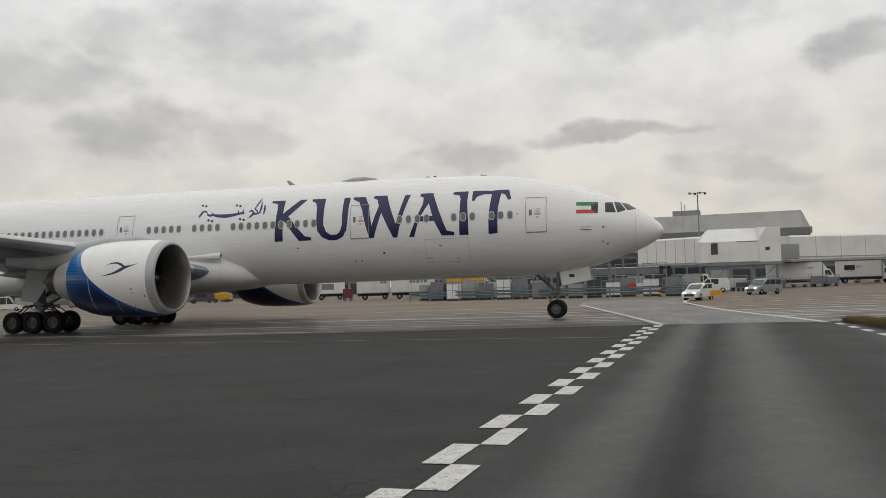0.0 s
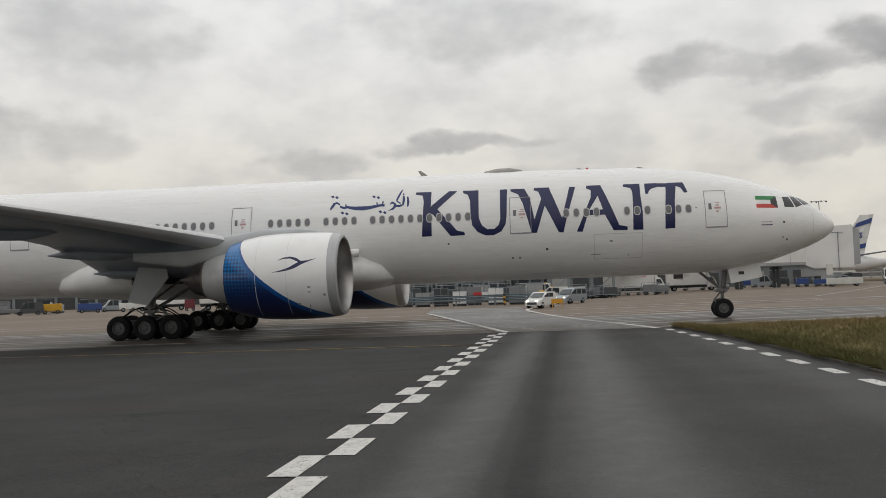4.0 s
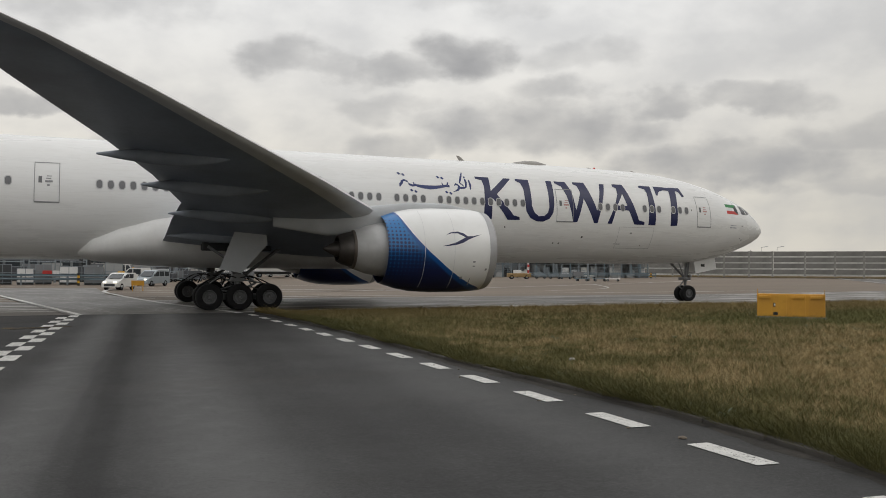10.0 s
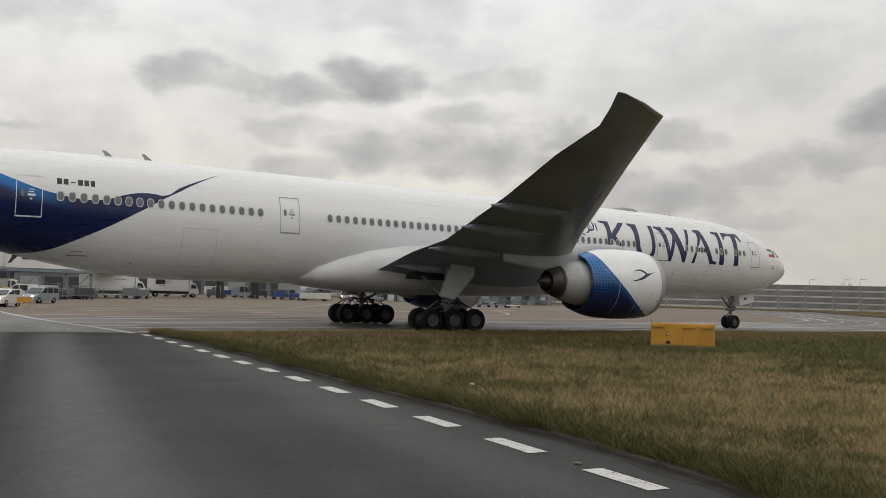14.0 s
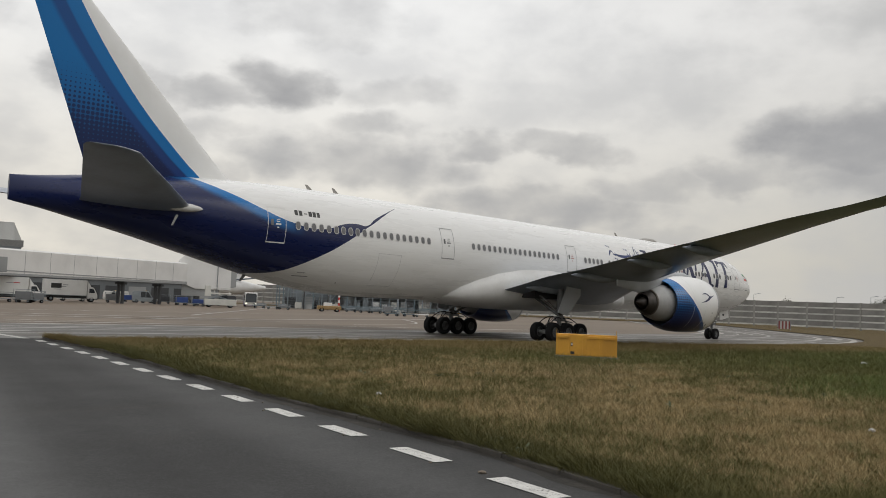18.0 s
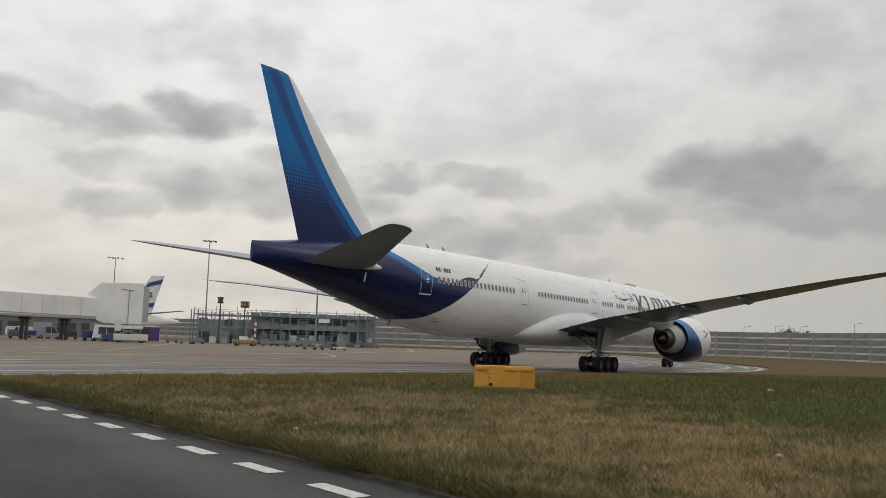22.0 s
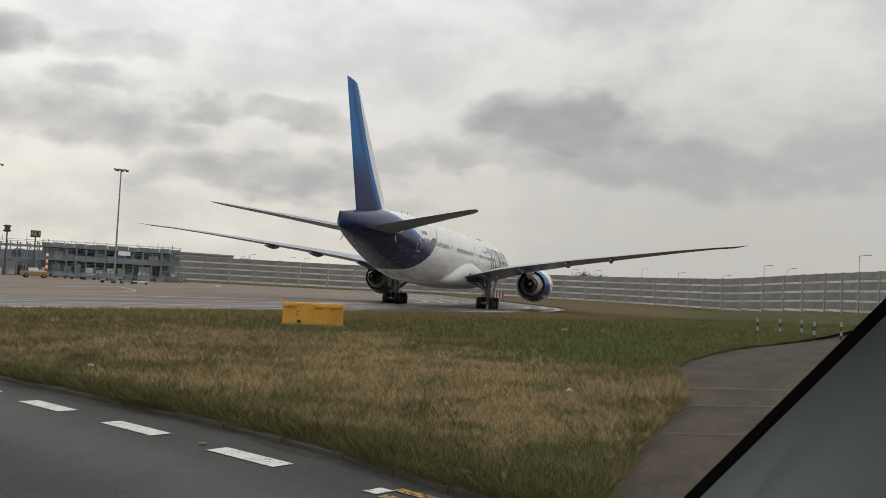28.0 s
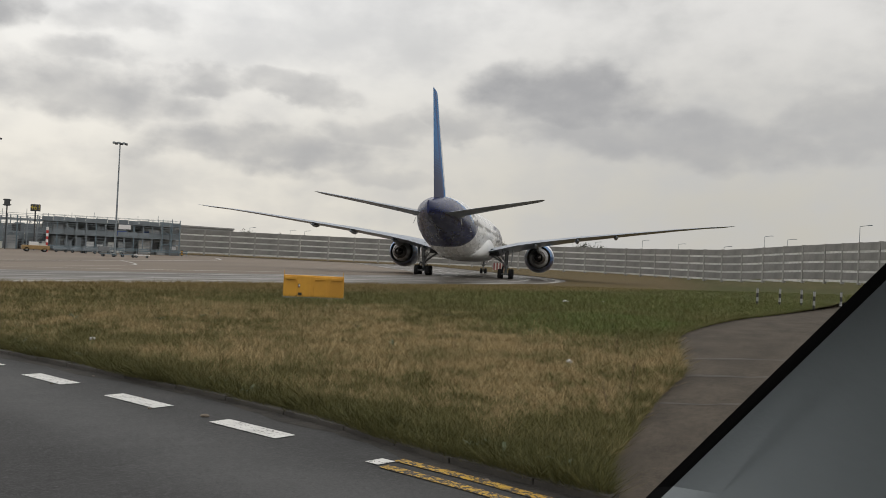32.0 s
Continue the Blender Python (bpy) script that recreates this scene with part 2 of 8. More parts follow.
# ---------------------------------------------------------------- ground materials
def ground_material(name, a, b, c, scale, rough, wet=0.0, relief=0.2, fine=40.0, streak=None):
    m, t, n = tree_of(name)
    p = put(t, "TexCoord").outputs["Object"]
    big = ramp(t, grain(t, scale, 6, 0.6, p, streak), 0.3, 0.7)
    mid = ramp(t, grain(t, scale * 9, 5, 0.6, p, streak), 0.35, 0.7)
    small = grain(t, fine, 2, 0.6, p)
    col = blend(t, big, a, b)
    col = blend(t, calc(t, "MULTIPLY", mid, 0.5), col, c)
    col = blend(t, calc(t, "MULTIPLY", ramp(t, small, 0.45, 0.75), 0.35), col, tuple(min(1, v * 1.5) for v in b))
    t.links.new(col, n.inputs["Base Color"])
    r = calc(t, "MULTIPLY_ADD", calc(t, "MULTIPLY", big, mid), -wet, rough)
    t.links.new(r, n.inputs["Roughness"])
    bump(t, n, small, relief, 0.01)
    return m


def road_asphalt(name, tracks, polished, tone=1.0):
    """Dark asphalt: grit, worn patches, dark tyre tracks and polished lanes along the road, their sheen partly in the
    colour.
    """
    m, t, n = tree_of(name)
    p = put(t, "TexCoord").outputs["Object"]
    s = put(t, "SeparateXYZ")
    t.links.new(p, s.inputs[0])
    across = calc(t, "SUBTRACT", calc(t, "MULTIPLY", s.outputs[0], 0.9533), calc(t, "MULTIPLY", s.outputs[1], 0.302))
    worn = ramp(t, grain(t, 0.35, 5, 0.6, p), 0.3, 0.7)
    blotch = ramp(t, grain(t, 2.2, 5, 0.65, p), 0.4, 0.75)
    grit = grain(t, 90, 2, 0.7, p)
    sparkle = grain(t, 38, 2, 0.6, p)
    c = lambda v: (v * tone, v * tone * 0.99, v * tone * 0.98)
    col = blend(t, worn, c(0.017), c(0.029))
    col = blend(t, calc(t, "MULTIPLY", blotch, 0.35), col, c(0.016))
    wander = calc(t, "MULTIPLY", calc(t, "SUBTRACT", grain(t, 0.22, 3, 0.5, p), 0.5), 0.5)
    lane = calc(t, "ADD", across, wander)

    def along(place, wide, k, soft=0.2):
        off = calc(t, "ABSOLUTE", calc(t, "SUBTRACT", lane, place))
        return calc(t, "MULTIPLY", calc(t, "SUBTRACT", 1.0, ramp(t, off, wide * soft, wide)), calc(t, "MULTIPLY_ADD", blotch, 0.3 * k, 0.75 * k))
    shine = None
    for place, wide, k in polished:
        f = along(place, wide, k, 0.05)
        shine = f if shine is None else calc(t, "MAXIMUM", shine, f)
    if shine is not None:
        # the sheen of the polished lanes also lightens the base colour
        col = blend(t, shine, col, c(0.056))
    col = blend(t, calc(t, "MULTIPLY", ramp(t, grit, 0.50, 0.70), 0.6), col, c(0.055))
    coarse = grain(t, 26, 3, 0.75, p)
    col = blend(t, calc(t, "MULTIPLY", ramp(t, coarse, 0.5, 0.72), 0.55), col, c(0.052))
    col = blend(t, calc(t, "MULTIPLY", ramp(t, coarse, 0.48, 0.28), 0.5), col, c(0.010))
    col = blend(t, calc(t, "MULTIPLY", ramp(t, sparkle, 0.66, 0.74), 0.45), col, c(0.08))
    for place, wide, k in tracks:
        f = along(place, wide, k)
        col = blend(t, f, col, c(0.011))
        if shine is not None:
            shine = calc(t, "MULTIPLY", shine, calc(t, "SUBTRACT", 1.0, f))
    # tyre smears and brownish dust drawn out by passing wheels
    smear = ramp(t, grain(t, 0.6, 5, 0.6, p, (0.22, 1.5, 1)), 0.55, 0.75)
    col = blend(t, calc(t, "MULTIPLY", smear, 0.0 if polished else 0.6), col, c(0.010))
    dust = ramp(t, grain(t, 0.3, 5, 0.65, p, (0.4, 1.2, 1)), 0.5, 0.75)
    col = blend(t, calc(t, "MULTIPLY", dust, 0.25 if polished else 0.5), col, tuple(v * tone for v in (0.034, 0.029, 0.025)))
    # long sealed cracks
    cr = calc(t, "ABSOLUTE", calc(t, "SUBTRACT", grain(t, 0.16, 4, 0.5, p), 0.5))
    crack = calc(t, "MULTIPLY", calc(t, "SUBTRACT", 1.0, ramp(t, cr, 0.0004, 0.0018)), 0.22 if polished else 0.5)
    col = blend(t, crack, col, c(0.008))
    t.links.new(col, n.inputs["Base Color"])
    if shine is None:
        n.inputs["Roughness"].default_value = 0.85
        n.inputs["Specular IOR Level"].default_value = 0.16
    else:
        t.links.new(calc(t, "MULTIPLY_ADD", shine, -0.28, 0.82), n.inputs["Roughness"])
        t.links.new(calc(t, "MULTIPLY_ADD", shine, 0.42, 0.20), n.inputs["Specular IOR Level"])
    bump(t, n, grit, 0.35, 0.006)
    return m


ASPHALT = road_asphalt("road_asphalt", ((-0.60, 0.34, 0.75), (-0.95, 0.15, 0.3), (2.6, 0.6, 0.3)), ((0.75, 1.25, 0.58), (-1.55, 0.9, 0.52), (5.2, 1.4, 0.26)), 1.66)
APRON_ASPHALT = road_asphalt("apron_asphalt", (), (), 1.36)
TAXI = ground_material("damp_taxiway", (0.057, 0.048, 0.039), (0.082, 0.069, 0.055), (0.037, 0.032, 0.027), 0.06, 0.55, 0.3, 0.1, 30, (0.35, 2.2, 1))
CROSSING = ground_material("crossing_asphalt", (0.050, 0.046, 0.041), (0.100, 0.092, 0.082), (0.036, 0.033, 0.030), 0.3, 0.5, 0.2, 0.15, 30, (1.6, 0.5, 1))
CONCRETE = ground_material("apron_concrete", (0.134, 0.102, 0.074), (0.172, 0.133, 0.096), (0.098, 0.075, 0.055), 0.03, 0.7, 0.1, 0.1, 20, (0.3, 1.4, 1))
PATH = ground_material("old_asphalt", (0.046, 0.038, 0.029), (0.080, 0.065, 0.049), (0.027, 0.022, 0.017), 0.7, 0.9, 0.05, 0.5, 45, (0.6, 1.6, 1))
for mat in (TAXI, CONCRETE):
    for n in mat.node_tree.nodes:
        if n.type == "BSDF_PRINCIPLED":
            n.inputs["Specular IOR Level"].default_value = 0.28
for n in PATH.node_tree.nodes:
    if n.type == "BSDF_PRINCIPLED":
        n.inputs["Specular IOR Level"].default_value = 0.15


def pitted_paint(name, colour, under, cover):
    """Road paint worn through in pits and along cracks."""
    m, t, n = tree_of(name)
    p = put(t, "TexCoord").outputs["Object"]
    r = put(t, "ObjectInfo").outputs["Random"]
    place = put(t, "VectorMath")
    t.links.new(p, place.inputs[0])
    shift = put(t, "CombineXYZ")
    t.links.new(calc(t, "MULTIPLY", r, 37.0), shift.inputs[0])
    t.links.new(shift.outputs[0], place.inputs[1])
    q = place.outputs[0]
    soil = ramp(t, grain(t, 3.0, 5, 0.65, q), 0.35, 0.75)
    pits = calc(t, "ADD", calc(t, "MULTIPLY", grain(t, 30, 3, 0.7, q), 0.6), calc(t, "MULTIPLY", grain(t, 9, 4, 0.65, q), 0.4))
    gone = ramp(t, pits, cover, cover + 0.05)
    col = blend(t, calc(t, "MULTIPLY", soil, 0.55), colour, tuple(v * 0.6 for v in colour))
    t.links.new(blend(t, gone, col, under), n.inputs["Base Color"])
    n.inputs["Roughness"].default_value = 0.7
    n.inputs["Specular IOR Level"].default_value = 0.3
    bump(t, n, pits, 0.3, 0.006)
    return m


PAINT = pitted_paint("white_road_paint", (0.60, 0.59, 0.56), (0.07, 0.068, 0.062), 0.545)
YELLOW_PAINT = pitted_paint("yellow_road_paint", (0.48, 0.29, 0.04), (0.04, 0.038, 0.035), 0.47)
STREAK = surface("painted_wet_sheen", (0.40, 0.38, 0.35), (0.16, 0.15, 0.135), 0.25, 0.5, wear=0.5, fine=6)
OLD_PAINT = surface("worn_white_paint", (0.42, 0.40, 0.37), (0.24, 0.22, 0.20), 0.5, 0.5, wear=0.5, fine=8)
GUTTER = surface("gutter_soil_and_shade", (0.018, 0.0155, 0.012), (0.038, 0.032, 0.025), 2.5, 0.95, wear=0.5, fine=25, relief=0.6)
KERB = surface("kerb_stone", (0.060, 0.054, 0.046), (0.020, 0.018, 0.015), 1.2, 0.9, wear=0.5, fine=20, relief=0.4)



def land(x, y):
    """The apron: level near by, climbing very gently beyond."""
    return min(1.5, 0.004 * max(0.0, math.hypot(x, y) - 90))


def meadow_tone(t, p, jitter=None):
    """0 to 1 straw, 0 to 1 russet: where the dry tufts and the brown fringe lie."""
    s = put(t, "SeparateXYZ")
    t.links.new(p, s.inputs[0])
    x, y, _ = s.outputs

    def area(cx, cy, rx, ry):
        u = calc(t, "DIVIDE", calc(t, "SUBTRACT", x, cx), rx)
        v = calc(t, "DIVIDE", calc(t, "SUBTRACT", y, cy), ry)
        return calc(t, "SUBTRACT", 1.0, ramp(t, calc(t, "ADD", calc(t, "MULTIPLY", u, u), calc(t, "MULTIPLY", v, v)), 0.2, 1.6))
    patch_noise = grain(t, 0.42, 6, 0.68, p)
    tuft = grain(t, 1.5, 5, 0.65, p)
    speck = grain(t, 6.0, 3, 0.6, p)
    dry = calc(t, "MAXIMUM", area(20, 9.5, 9, 4.6), calc(t, "MAXIMUM", calc(t, "MULTIPLY", area(17, 4.6, 6, 1.9), 0.9), calc(t, "MULTIPLY", area(24, 18, 9, 6), 0.7)))
    lush = calc(t, "MAXIMUM", calc(t, "MAXIMUM", area(33, 8.5, 9, 3.5), calc(t, "MULTIPLY", area(72, 12, 38, 16), 0.75)), calc(t, "MULTIPLY", area(36, 22, 9, 4), 0.4))
    straw = calc(t, "ADD", calc(t, "MULTIPLY", dry, 0.12), calc(t, "ADD", calc(t, "MULTIPLY", patch_noise, 0.65), calc(t, "ADD", calc(t, "MULTIPLY", tuft, 0.55), calc(t, "MULTIPLY", speck, 0.3))))
    straw = ramp(t, calc(t, "SUBTRACT", straw, calc(t, "MULTIPLY", lush, 0.12)), 0.69, 0.98)
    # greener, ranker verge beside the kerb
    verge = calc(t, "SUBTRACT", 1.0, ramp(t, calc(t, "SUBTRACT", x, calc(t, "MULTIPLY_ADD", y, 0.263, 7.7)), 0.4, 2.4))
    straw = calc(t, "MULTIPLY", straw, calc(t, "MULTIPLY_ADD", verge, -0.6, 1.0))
    past = calc(t, "MULTIPLY", calc(t, "MAXIMUM", calc(t, "SUBTRACT", x, 95.0), 0.0), 0.45)
    far = ramp(t, calc(t, "SUBTRACT", calc(t, "ADD", y, calc(t, "MULTIPLY", x, 0.25)), past), 34.0, 42.0)
    lush = calc(t, "MULTIPLY", lush, ramp(t, calc(t, "ADD", calc(t, "MULTIPLY", patch_noise, 0.5), calc(t, "MULTIPLY", tuft, 0.5)), 0.38, 0.62))
    return straw, far, lush


def verge_shade_of(t, p):
    """1 just behind the kerb, 0 farther in: where shade is painted into the grass."""
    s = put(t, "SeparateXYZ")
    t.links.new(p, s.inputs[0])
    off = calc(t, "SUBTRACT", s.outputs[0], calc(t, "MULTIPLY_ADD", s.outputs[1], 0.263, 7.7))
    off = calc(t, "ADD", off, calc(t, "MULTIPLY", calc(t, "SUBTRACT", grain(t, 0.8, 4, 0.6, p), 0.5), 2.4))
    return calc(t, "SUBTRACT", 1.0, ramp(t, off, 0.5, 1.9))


def turf_material():
    m, t, n = tree_of("turf")
    p = put(t, "TexCoord").outputs["Object"]
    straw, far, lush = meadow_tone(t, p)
    fine = grain(t, 16, 4, 0.7, p)
    mid = grain(t, 3.5, 4, 0.65, p)
    green = blend(t, ramp(t, mid, 0.3, 0.7), (0.046, 0.047, 0.015), (0.086, 0.083, 0.026))
    green = blend(t, calc(t, "MULTIPLY", lush, 0.7), green, (0.050, 0.078, 0.020))
    hay = blend(t, ramp(t, mid, 0.3, 0.7), (0.108, 0.082, 0.037), (0.204, 0.157, 0.078))
    rust = blend(t, ramp(t, mid, 0.3, 0.7), (0.110, 0.074, 0.034), (0.165, 0.115, 0.055))
    col = blend(t, straw, green, hay)
    # shade among the tall verge grass is put into the colour
    col = blend(t, calc(t, "MULTIPLY", verge_shade_of(t, p), 0.85), col, (0.027, 0.028, 0.012))
    col = blend(t, calc(t, "MULTIPLY", far, 0.75), col, rust)
    col = blend(t, calc(t, "MULTIPLY", ramp(t, fine, 0.62, 0.35), 0.6), col, (0.022, 0.020, 0.010))
    t.links.new(col, n.inputs["Base Color"])
    n.inputs["Roughness"].default_value = 0.95
    n.inputs["Specular IOR Level"].default_value = 0.15
    bump(t, n, fine, 0.8, 0.05)
    return m


SOIL = turf_material()


def lift(x, y):
    """Height of the land: level, rising gently to the south-east."""
    a = min(1, max(0, (x - 45) / 90)) * min(1, max(0, (34 - y) / 34))
    return max(1.3 * a * a * (3 - 2 * a), land(x, y) + (0.04 if math.hypot(x, y) > 90 else 0))


# ---------------------------------------------------------------- ground
bm = bmesh.new()
skin(bm, [[(r * math.cos(2 * math.pi * i / 96), r * math.sin(2 * math.pi * i / 96), land(r, 0) - 0.03) for i in range(96)] for r in (2, 30, 60, 90, 95, 110, 140, 180, 230, 300, 420, 465, 600, 900, 1500, 3900)], True, True)
ground = part("ground", bm, CONCRETE, smooth=True)
tagged(ground, "tan concrete apron with rain-darkened joints", "ground", kind="structure")

NEAR_EDGE = smooth_line([(17.3, 39.0), (26, 38.3), (36, 37.0), (58, 33.2), (83, 30.6), (100, 31.2), (117, 36.0), (131, 44.5), (150, 59.0), (185, 85)], 2.0)
KERB_LINE = smooth_line([(7.9, 1.9), (8.50, 3.75), (9.3, 5.5), (10.1, 7.9), (10.75, 10.4), (11.55, 14.0), (12.75, 19.0), (14.6, 26.0), (16.2, 33.0), (17.3, 39.0)], 0.9)
PATH_EDGE = smooth_line([(7.9, 1.9), (8.7, 2.25), (9.6, 2.46), (10.6, 2.53), (12.5, 2.76), (15.7, 3.04), (18.06, 3.17), (21.4, 3.8), (28.5, 5.1), (36.4, 5.28), (43.7, 4.83), (51.8, 3.68), (65.9, 1.82), (83, -0.3), (110, -4)], 1.2)

# damp taxiway strip over the concrete
TAXI_NEAR = smooth_line([(-90, 66), (-60, 57.5), (-23, 46.5), (9, 38.5), (26, 38.0), (36, 36.9), (58, 33.0), (83, 30.4), (100, 31.0), (117, 35.8), (131, 44.3), (150, 58.8), (185, 85), (215, 106)], 3.0)


def beside(line, off):
    """The line moved sideways to its left."""
    out = []
    for i, p in enumerate(line):
        d = (line[min(i + 1, len(line) - 1)] - line[max(i - 1, 0)]).normalized()
        out.append(p + Vector((-d.y, d.x)) * off)
    return out


bm = bmesh.new()
skin(bm, [[(p.x, p.y, land(p.x, p.y) - 0.004) for p in beside(TAXI_NEAR, k)] for k in (0, 5, 10, 15, 19.5)], False)
taxiway = part("taxiway", bm, TAXI, smooth=True)
tagged(taxiway, "damp grey taxiway with wet sheen painted as pale streaks", "taxiway", kind="structure")
rng = random.Random(3)
# pale bands put the wet sheen of the taxiway into colour
for off, width in ((1.2, 0.7), (2.8, 1.1), (5.0, 0.7), (6.6, 0.5), (8.8, 1.2), (10.8, 0.5), (12.8, 1.0), (14.6, 0.5), (16.6, 1.1), (18.8, 0.8), (22.5, 0.8), (26.0, 0.6), (31.0, 0.9), (36.5, 0.7), (43.0, 0.9)):
    row = beside(TAXI_NEAR, off)
    i = 0
    while i < len(row) - 6:
        n = rng.randint(4, 22)
        seg = row[i:i + n]
        if len(seg) > 2 and rng.random() < 0.75 and not (off > 20 and seg[0].x > 55):
            bm = bmesh.new()
            half = [width * (0.15 + 0.85 * math.sin(math.pi * (k + 0.3) / len(seg))) / 2 for k in range(len(seg))]
            skin(bm, [[(*q, land(*q) + 0.004) for q in (a + Vector((0, h)), a - Vector((0, h)))] for a, h in zip(seg, half)], False)
            tagged(part("wet_streak", bm, STREAK), "pale streak painted for wet sheen along the taxiway", "taxiway marking", group="streaks on the taxiway", kind="structure")
        i += n + rng.randint(0, 5)
for pts, w in ((((40, 72.8), (62, 78), (85, 85.3), (112, 95), (128, 103), (145, 118)), 0.5), (((54.5, 86.4), (80, 114), (110, 147), (133, 172)), 0.4), (((20, 90), (34, 93), (49.7, 95.7), (75, 102)), 0.3), (((-60, 84), (-20, 78), (5, 76)), 0.35), (((60, 66), (74, 71), (88, 87)), 0.3), (((-40, 118), (-5, 108), (20, 100)), 0.3)):
    bm = band(smooth_line(pts, 3.0), w, 0.0)
    for v in bm.verts:
        v.co.z = land(v.co.x, v.co.y) + 0.004
    tagged(part("apron_line", bm, OLD_PAINT), "faded white line on the concrete apron", "apron marking", group="lines on the apron", kind="structure")

SEAM_A, SEAM_B = (-14.0, -33.6), (9.75, 41.3)
asphalt = part("asphalt_apron", sheet([(-90, -80), (-90, 63.5), (-60, 55.5), (-23, 46.0), SEAM_B, SEAM_A, (-28.7, -80)], 0.012), APRON_ASPHALT)
tagged(asphalt, "dark asphalt apron beside the road", "road", kind="structure")
road = part("road", sheet([SEAM_A, SEAM_B, (17.3, 39.0)] + [tuple(p) for p in KERB_LINE[::-1]] + [(7.0, -2.0), (7.0, -34)], 0.014), ASPHALT)
tagged(road, "dark worn asphalt service road with tyre tracks", "road", kind="structure")
path = part("side_path", sheet([(7.0, -2.0), *[tuple(p) for p in PATH_EDGE], (110, -80), (-28, -80), SEAM_A, (7.0, -34)], 0.013), PATH)
tagged(path, "old brownish asphalt side path", "path", kind="structure")
crossing = part("road_crossing", sheet([(9.6, 41.2), (12.2, 80), (15, 95), (24, 92), (19, 70), (17.4, 52), (17.3, 39.2)], 0.022), CROSSING)
tagged(crossing, "worn road crossing over the taxiway", "road", kind="structure")

# paint
U = Vector((0.302, 0.9533))
V = Vector((0.9533, -0.302))
SEAM = Vector((0.02, 10.62))
marks = thing("checker_line", "white checkered road edge line in two staggered columns", "road marking", kind="structure")
one = None
for k in range(-9, 12):
    for col, s in ((-1, 0.0), (0, 1.31)):
        o = SEAM + U * (k * 2.62 + s) + V * (0.37 * col)
        m = Matrix(((V.x, U.x, 0, o.x), (V.y, U.y, 0, o.y), (0, 0, 1, 0.024), (0, 0, 0, 1)))
        if one is None:
            one = part("check", sheet([(0, 0), (0.37, 0), (0.37, 1.31), (0, 1.31)]), PAINT, marks, at=m)
        else:
            again("check", one, m, marks)
dashes = thing("edge_dashes", "white dashed line beside the kerb", "road marking", kind="structure")
DU = Vector((0.255, 0.967))
DV = Vector((0.967, -0.255))
one = None
for k in range(-1, 14):
    o = Vector((8.74, 7.08)) + DU * 2.435 * (k - 0) - DU * 1.24 + (DV * (-0.012 * max(0, k - 4) ** 1.6))
    m = Matrix(((DV.x, DU.x, 0, o.x), (DV.y, DU.y, 0, o.y), (0, 0, 1, 0.024), (0, 0, 0, 1)))
    if k < 0:
        continue
    if one is None:
        one = part("dash", sheet([(0, 0), (0.31, 0), (0.31, 1.24), (0, 1.24)]), PAINT, dashes, at=m)
    else:
        again("dash", one, m, dashes)
line = part("crossing_line", band(smooth_line([(10.0, 41.0), (10.9, 56), (12.2, 80)]), 0.3, 0.028), PAINT)
tagged(line, "thick white line across the taxiway", "road marking", kind="structure")
line = part("crossing_edge", band(smooth_line([(16.6, 39.0), (17.0, 44), (17.5, 53), (19.0, 66), (21.5, 80), (26, 90)]), 0.36, 0.028), PAINT)
tagged(line, "curved white edge line", "road marking", kind="structure")
line = part("yellow_hold_line", band([(-85, 62.3), (-20.6, 41.6), (7.0, 32.9)], 0.18, 0.024), YELLOW_PAINT)
tagged(line, "thin yellow line on the asphalt", "road marking", kind="structure")
plate = part("drain_cover", boxes((-1.05, -0.28, -0.02, 1.05, 0.28, 0.010), bevel=0.004), PATH, at=pose(6.75, 33.1, 0.014, 0, 0, 14))
tagged(plate, "pale worn drain cover set in the asphalt", "drain cover", kind="structure")
for off in (0.0, -0.33):
    pts = smooth_line([(8.32 + off, 4.25), (8.15 + off, 3.66), (7.99 + off, 3.13), (7.82 + off, 2.67), (7.55 + off, 1.8), (7.2 + off, 0.3), (6.9 + off, -3), (6.75 + off, -12)], 0.6)
    line = part("yellow_edge_line", band(pts, 0.15, 0.024), YELLOW_PAINT)
    tagged(line, "worn yellow no-parking line", "road marking", kind="structure")
BAND = surface("dusty_path_patch", (0.068, 0.057, 0.045), (0.040, 0.034, 0.027), 1.6, 0.9, wear=0.8, fine=22, relief=0.3)
for (ax, ay), (bx, by), w in (((14.4, 2.72), (17.3, -1.4), 0.10), ((18.5, 3.1), (22.6, -2.0), 0.20), ((22.2, 3.75), (27.5, -2.4), 0.24)):
    bm = bmesh.new()
    n = 14
    wob = [w * (0.35 + 0.65 * abs(math.sin(2.3 * i + ax))) for i in range(n + 1)]
    skin(bm, [[(ax + (bx - ax) * i / n + h, ay + (by - ay) * i / n + 0.12 * math.sin(1.7 * i + ax), 0.0175), (ax + (bx - ax) * i / n - h, ay + (by - ay) * i / n + 0.12 * math.sin(1.7 * i + ax), 0.0175)] for i, h in enumerate(wob)], False)
    tagged(part("path_patch", bm, BAND), "pale dusty crack line across the old path", "path", group="crack lines on the path", kind="structure")
line = part("white_tick", sheet([(8.05, 4.5), (8.28, 4.42), (8.24, 4.24), (8.0, 4.32)], 0.024), PAINT)
tagged(line, "short white paint tick", "road marking", kind="structure")


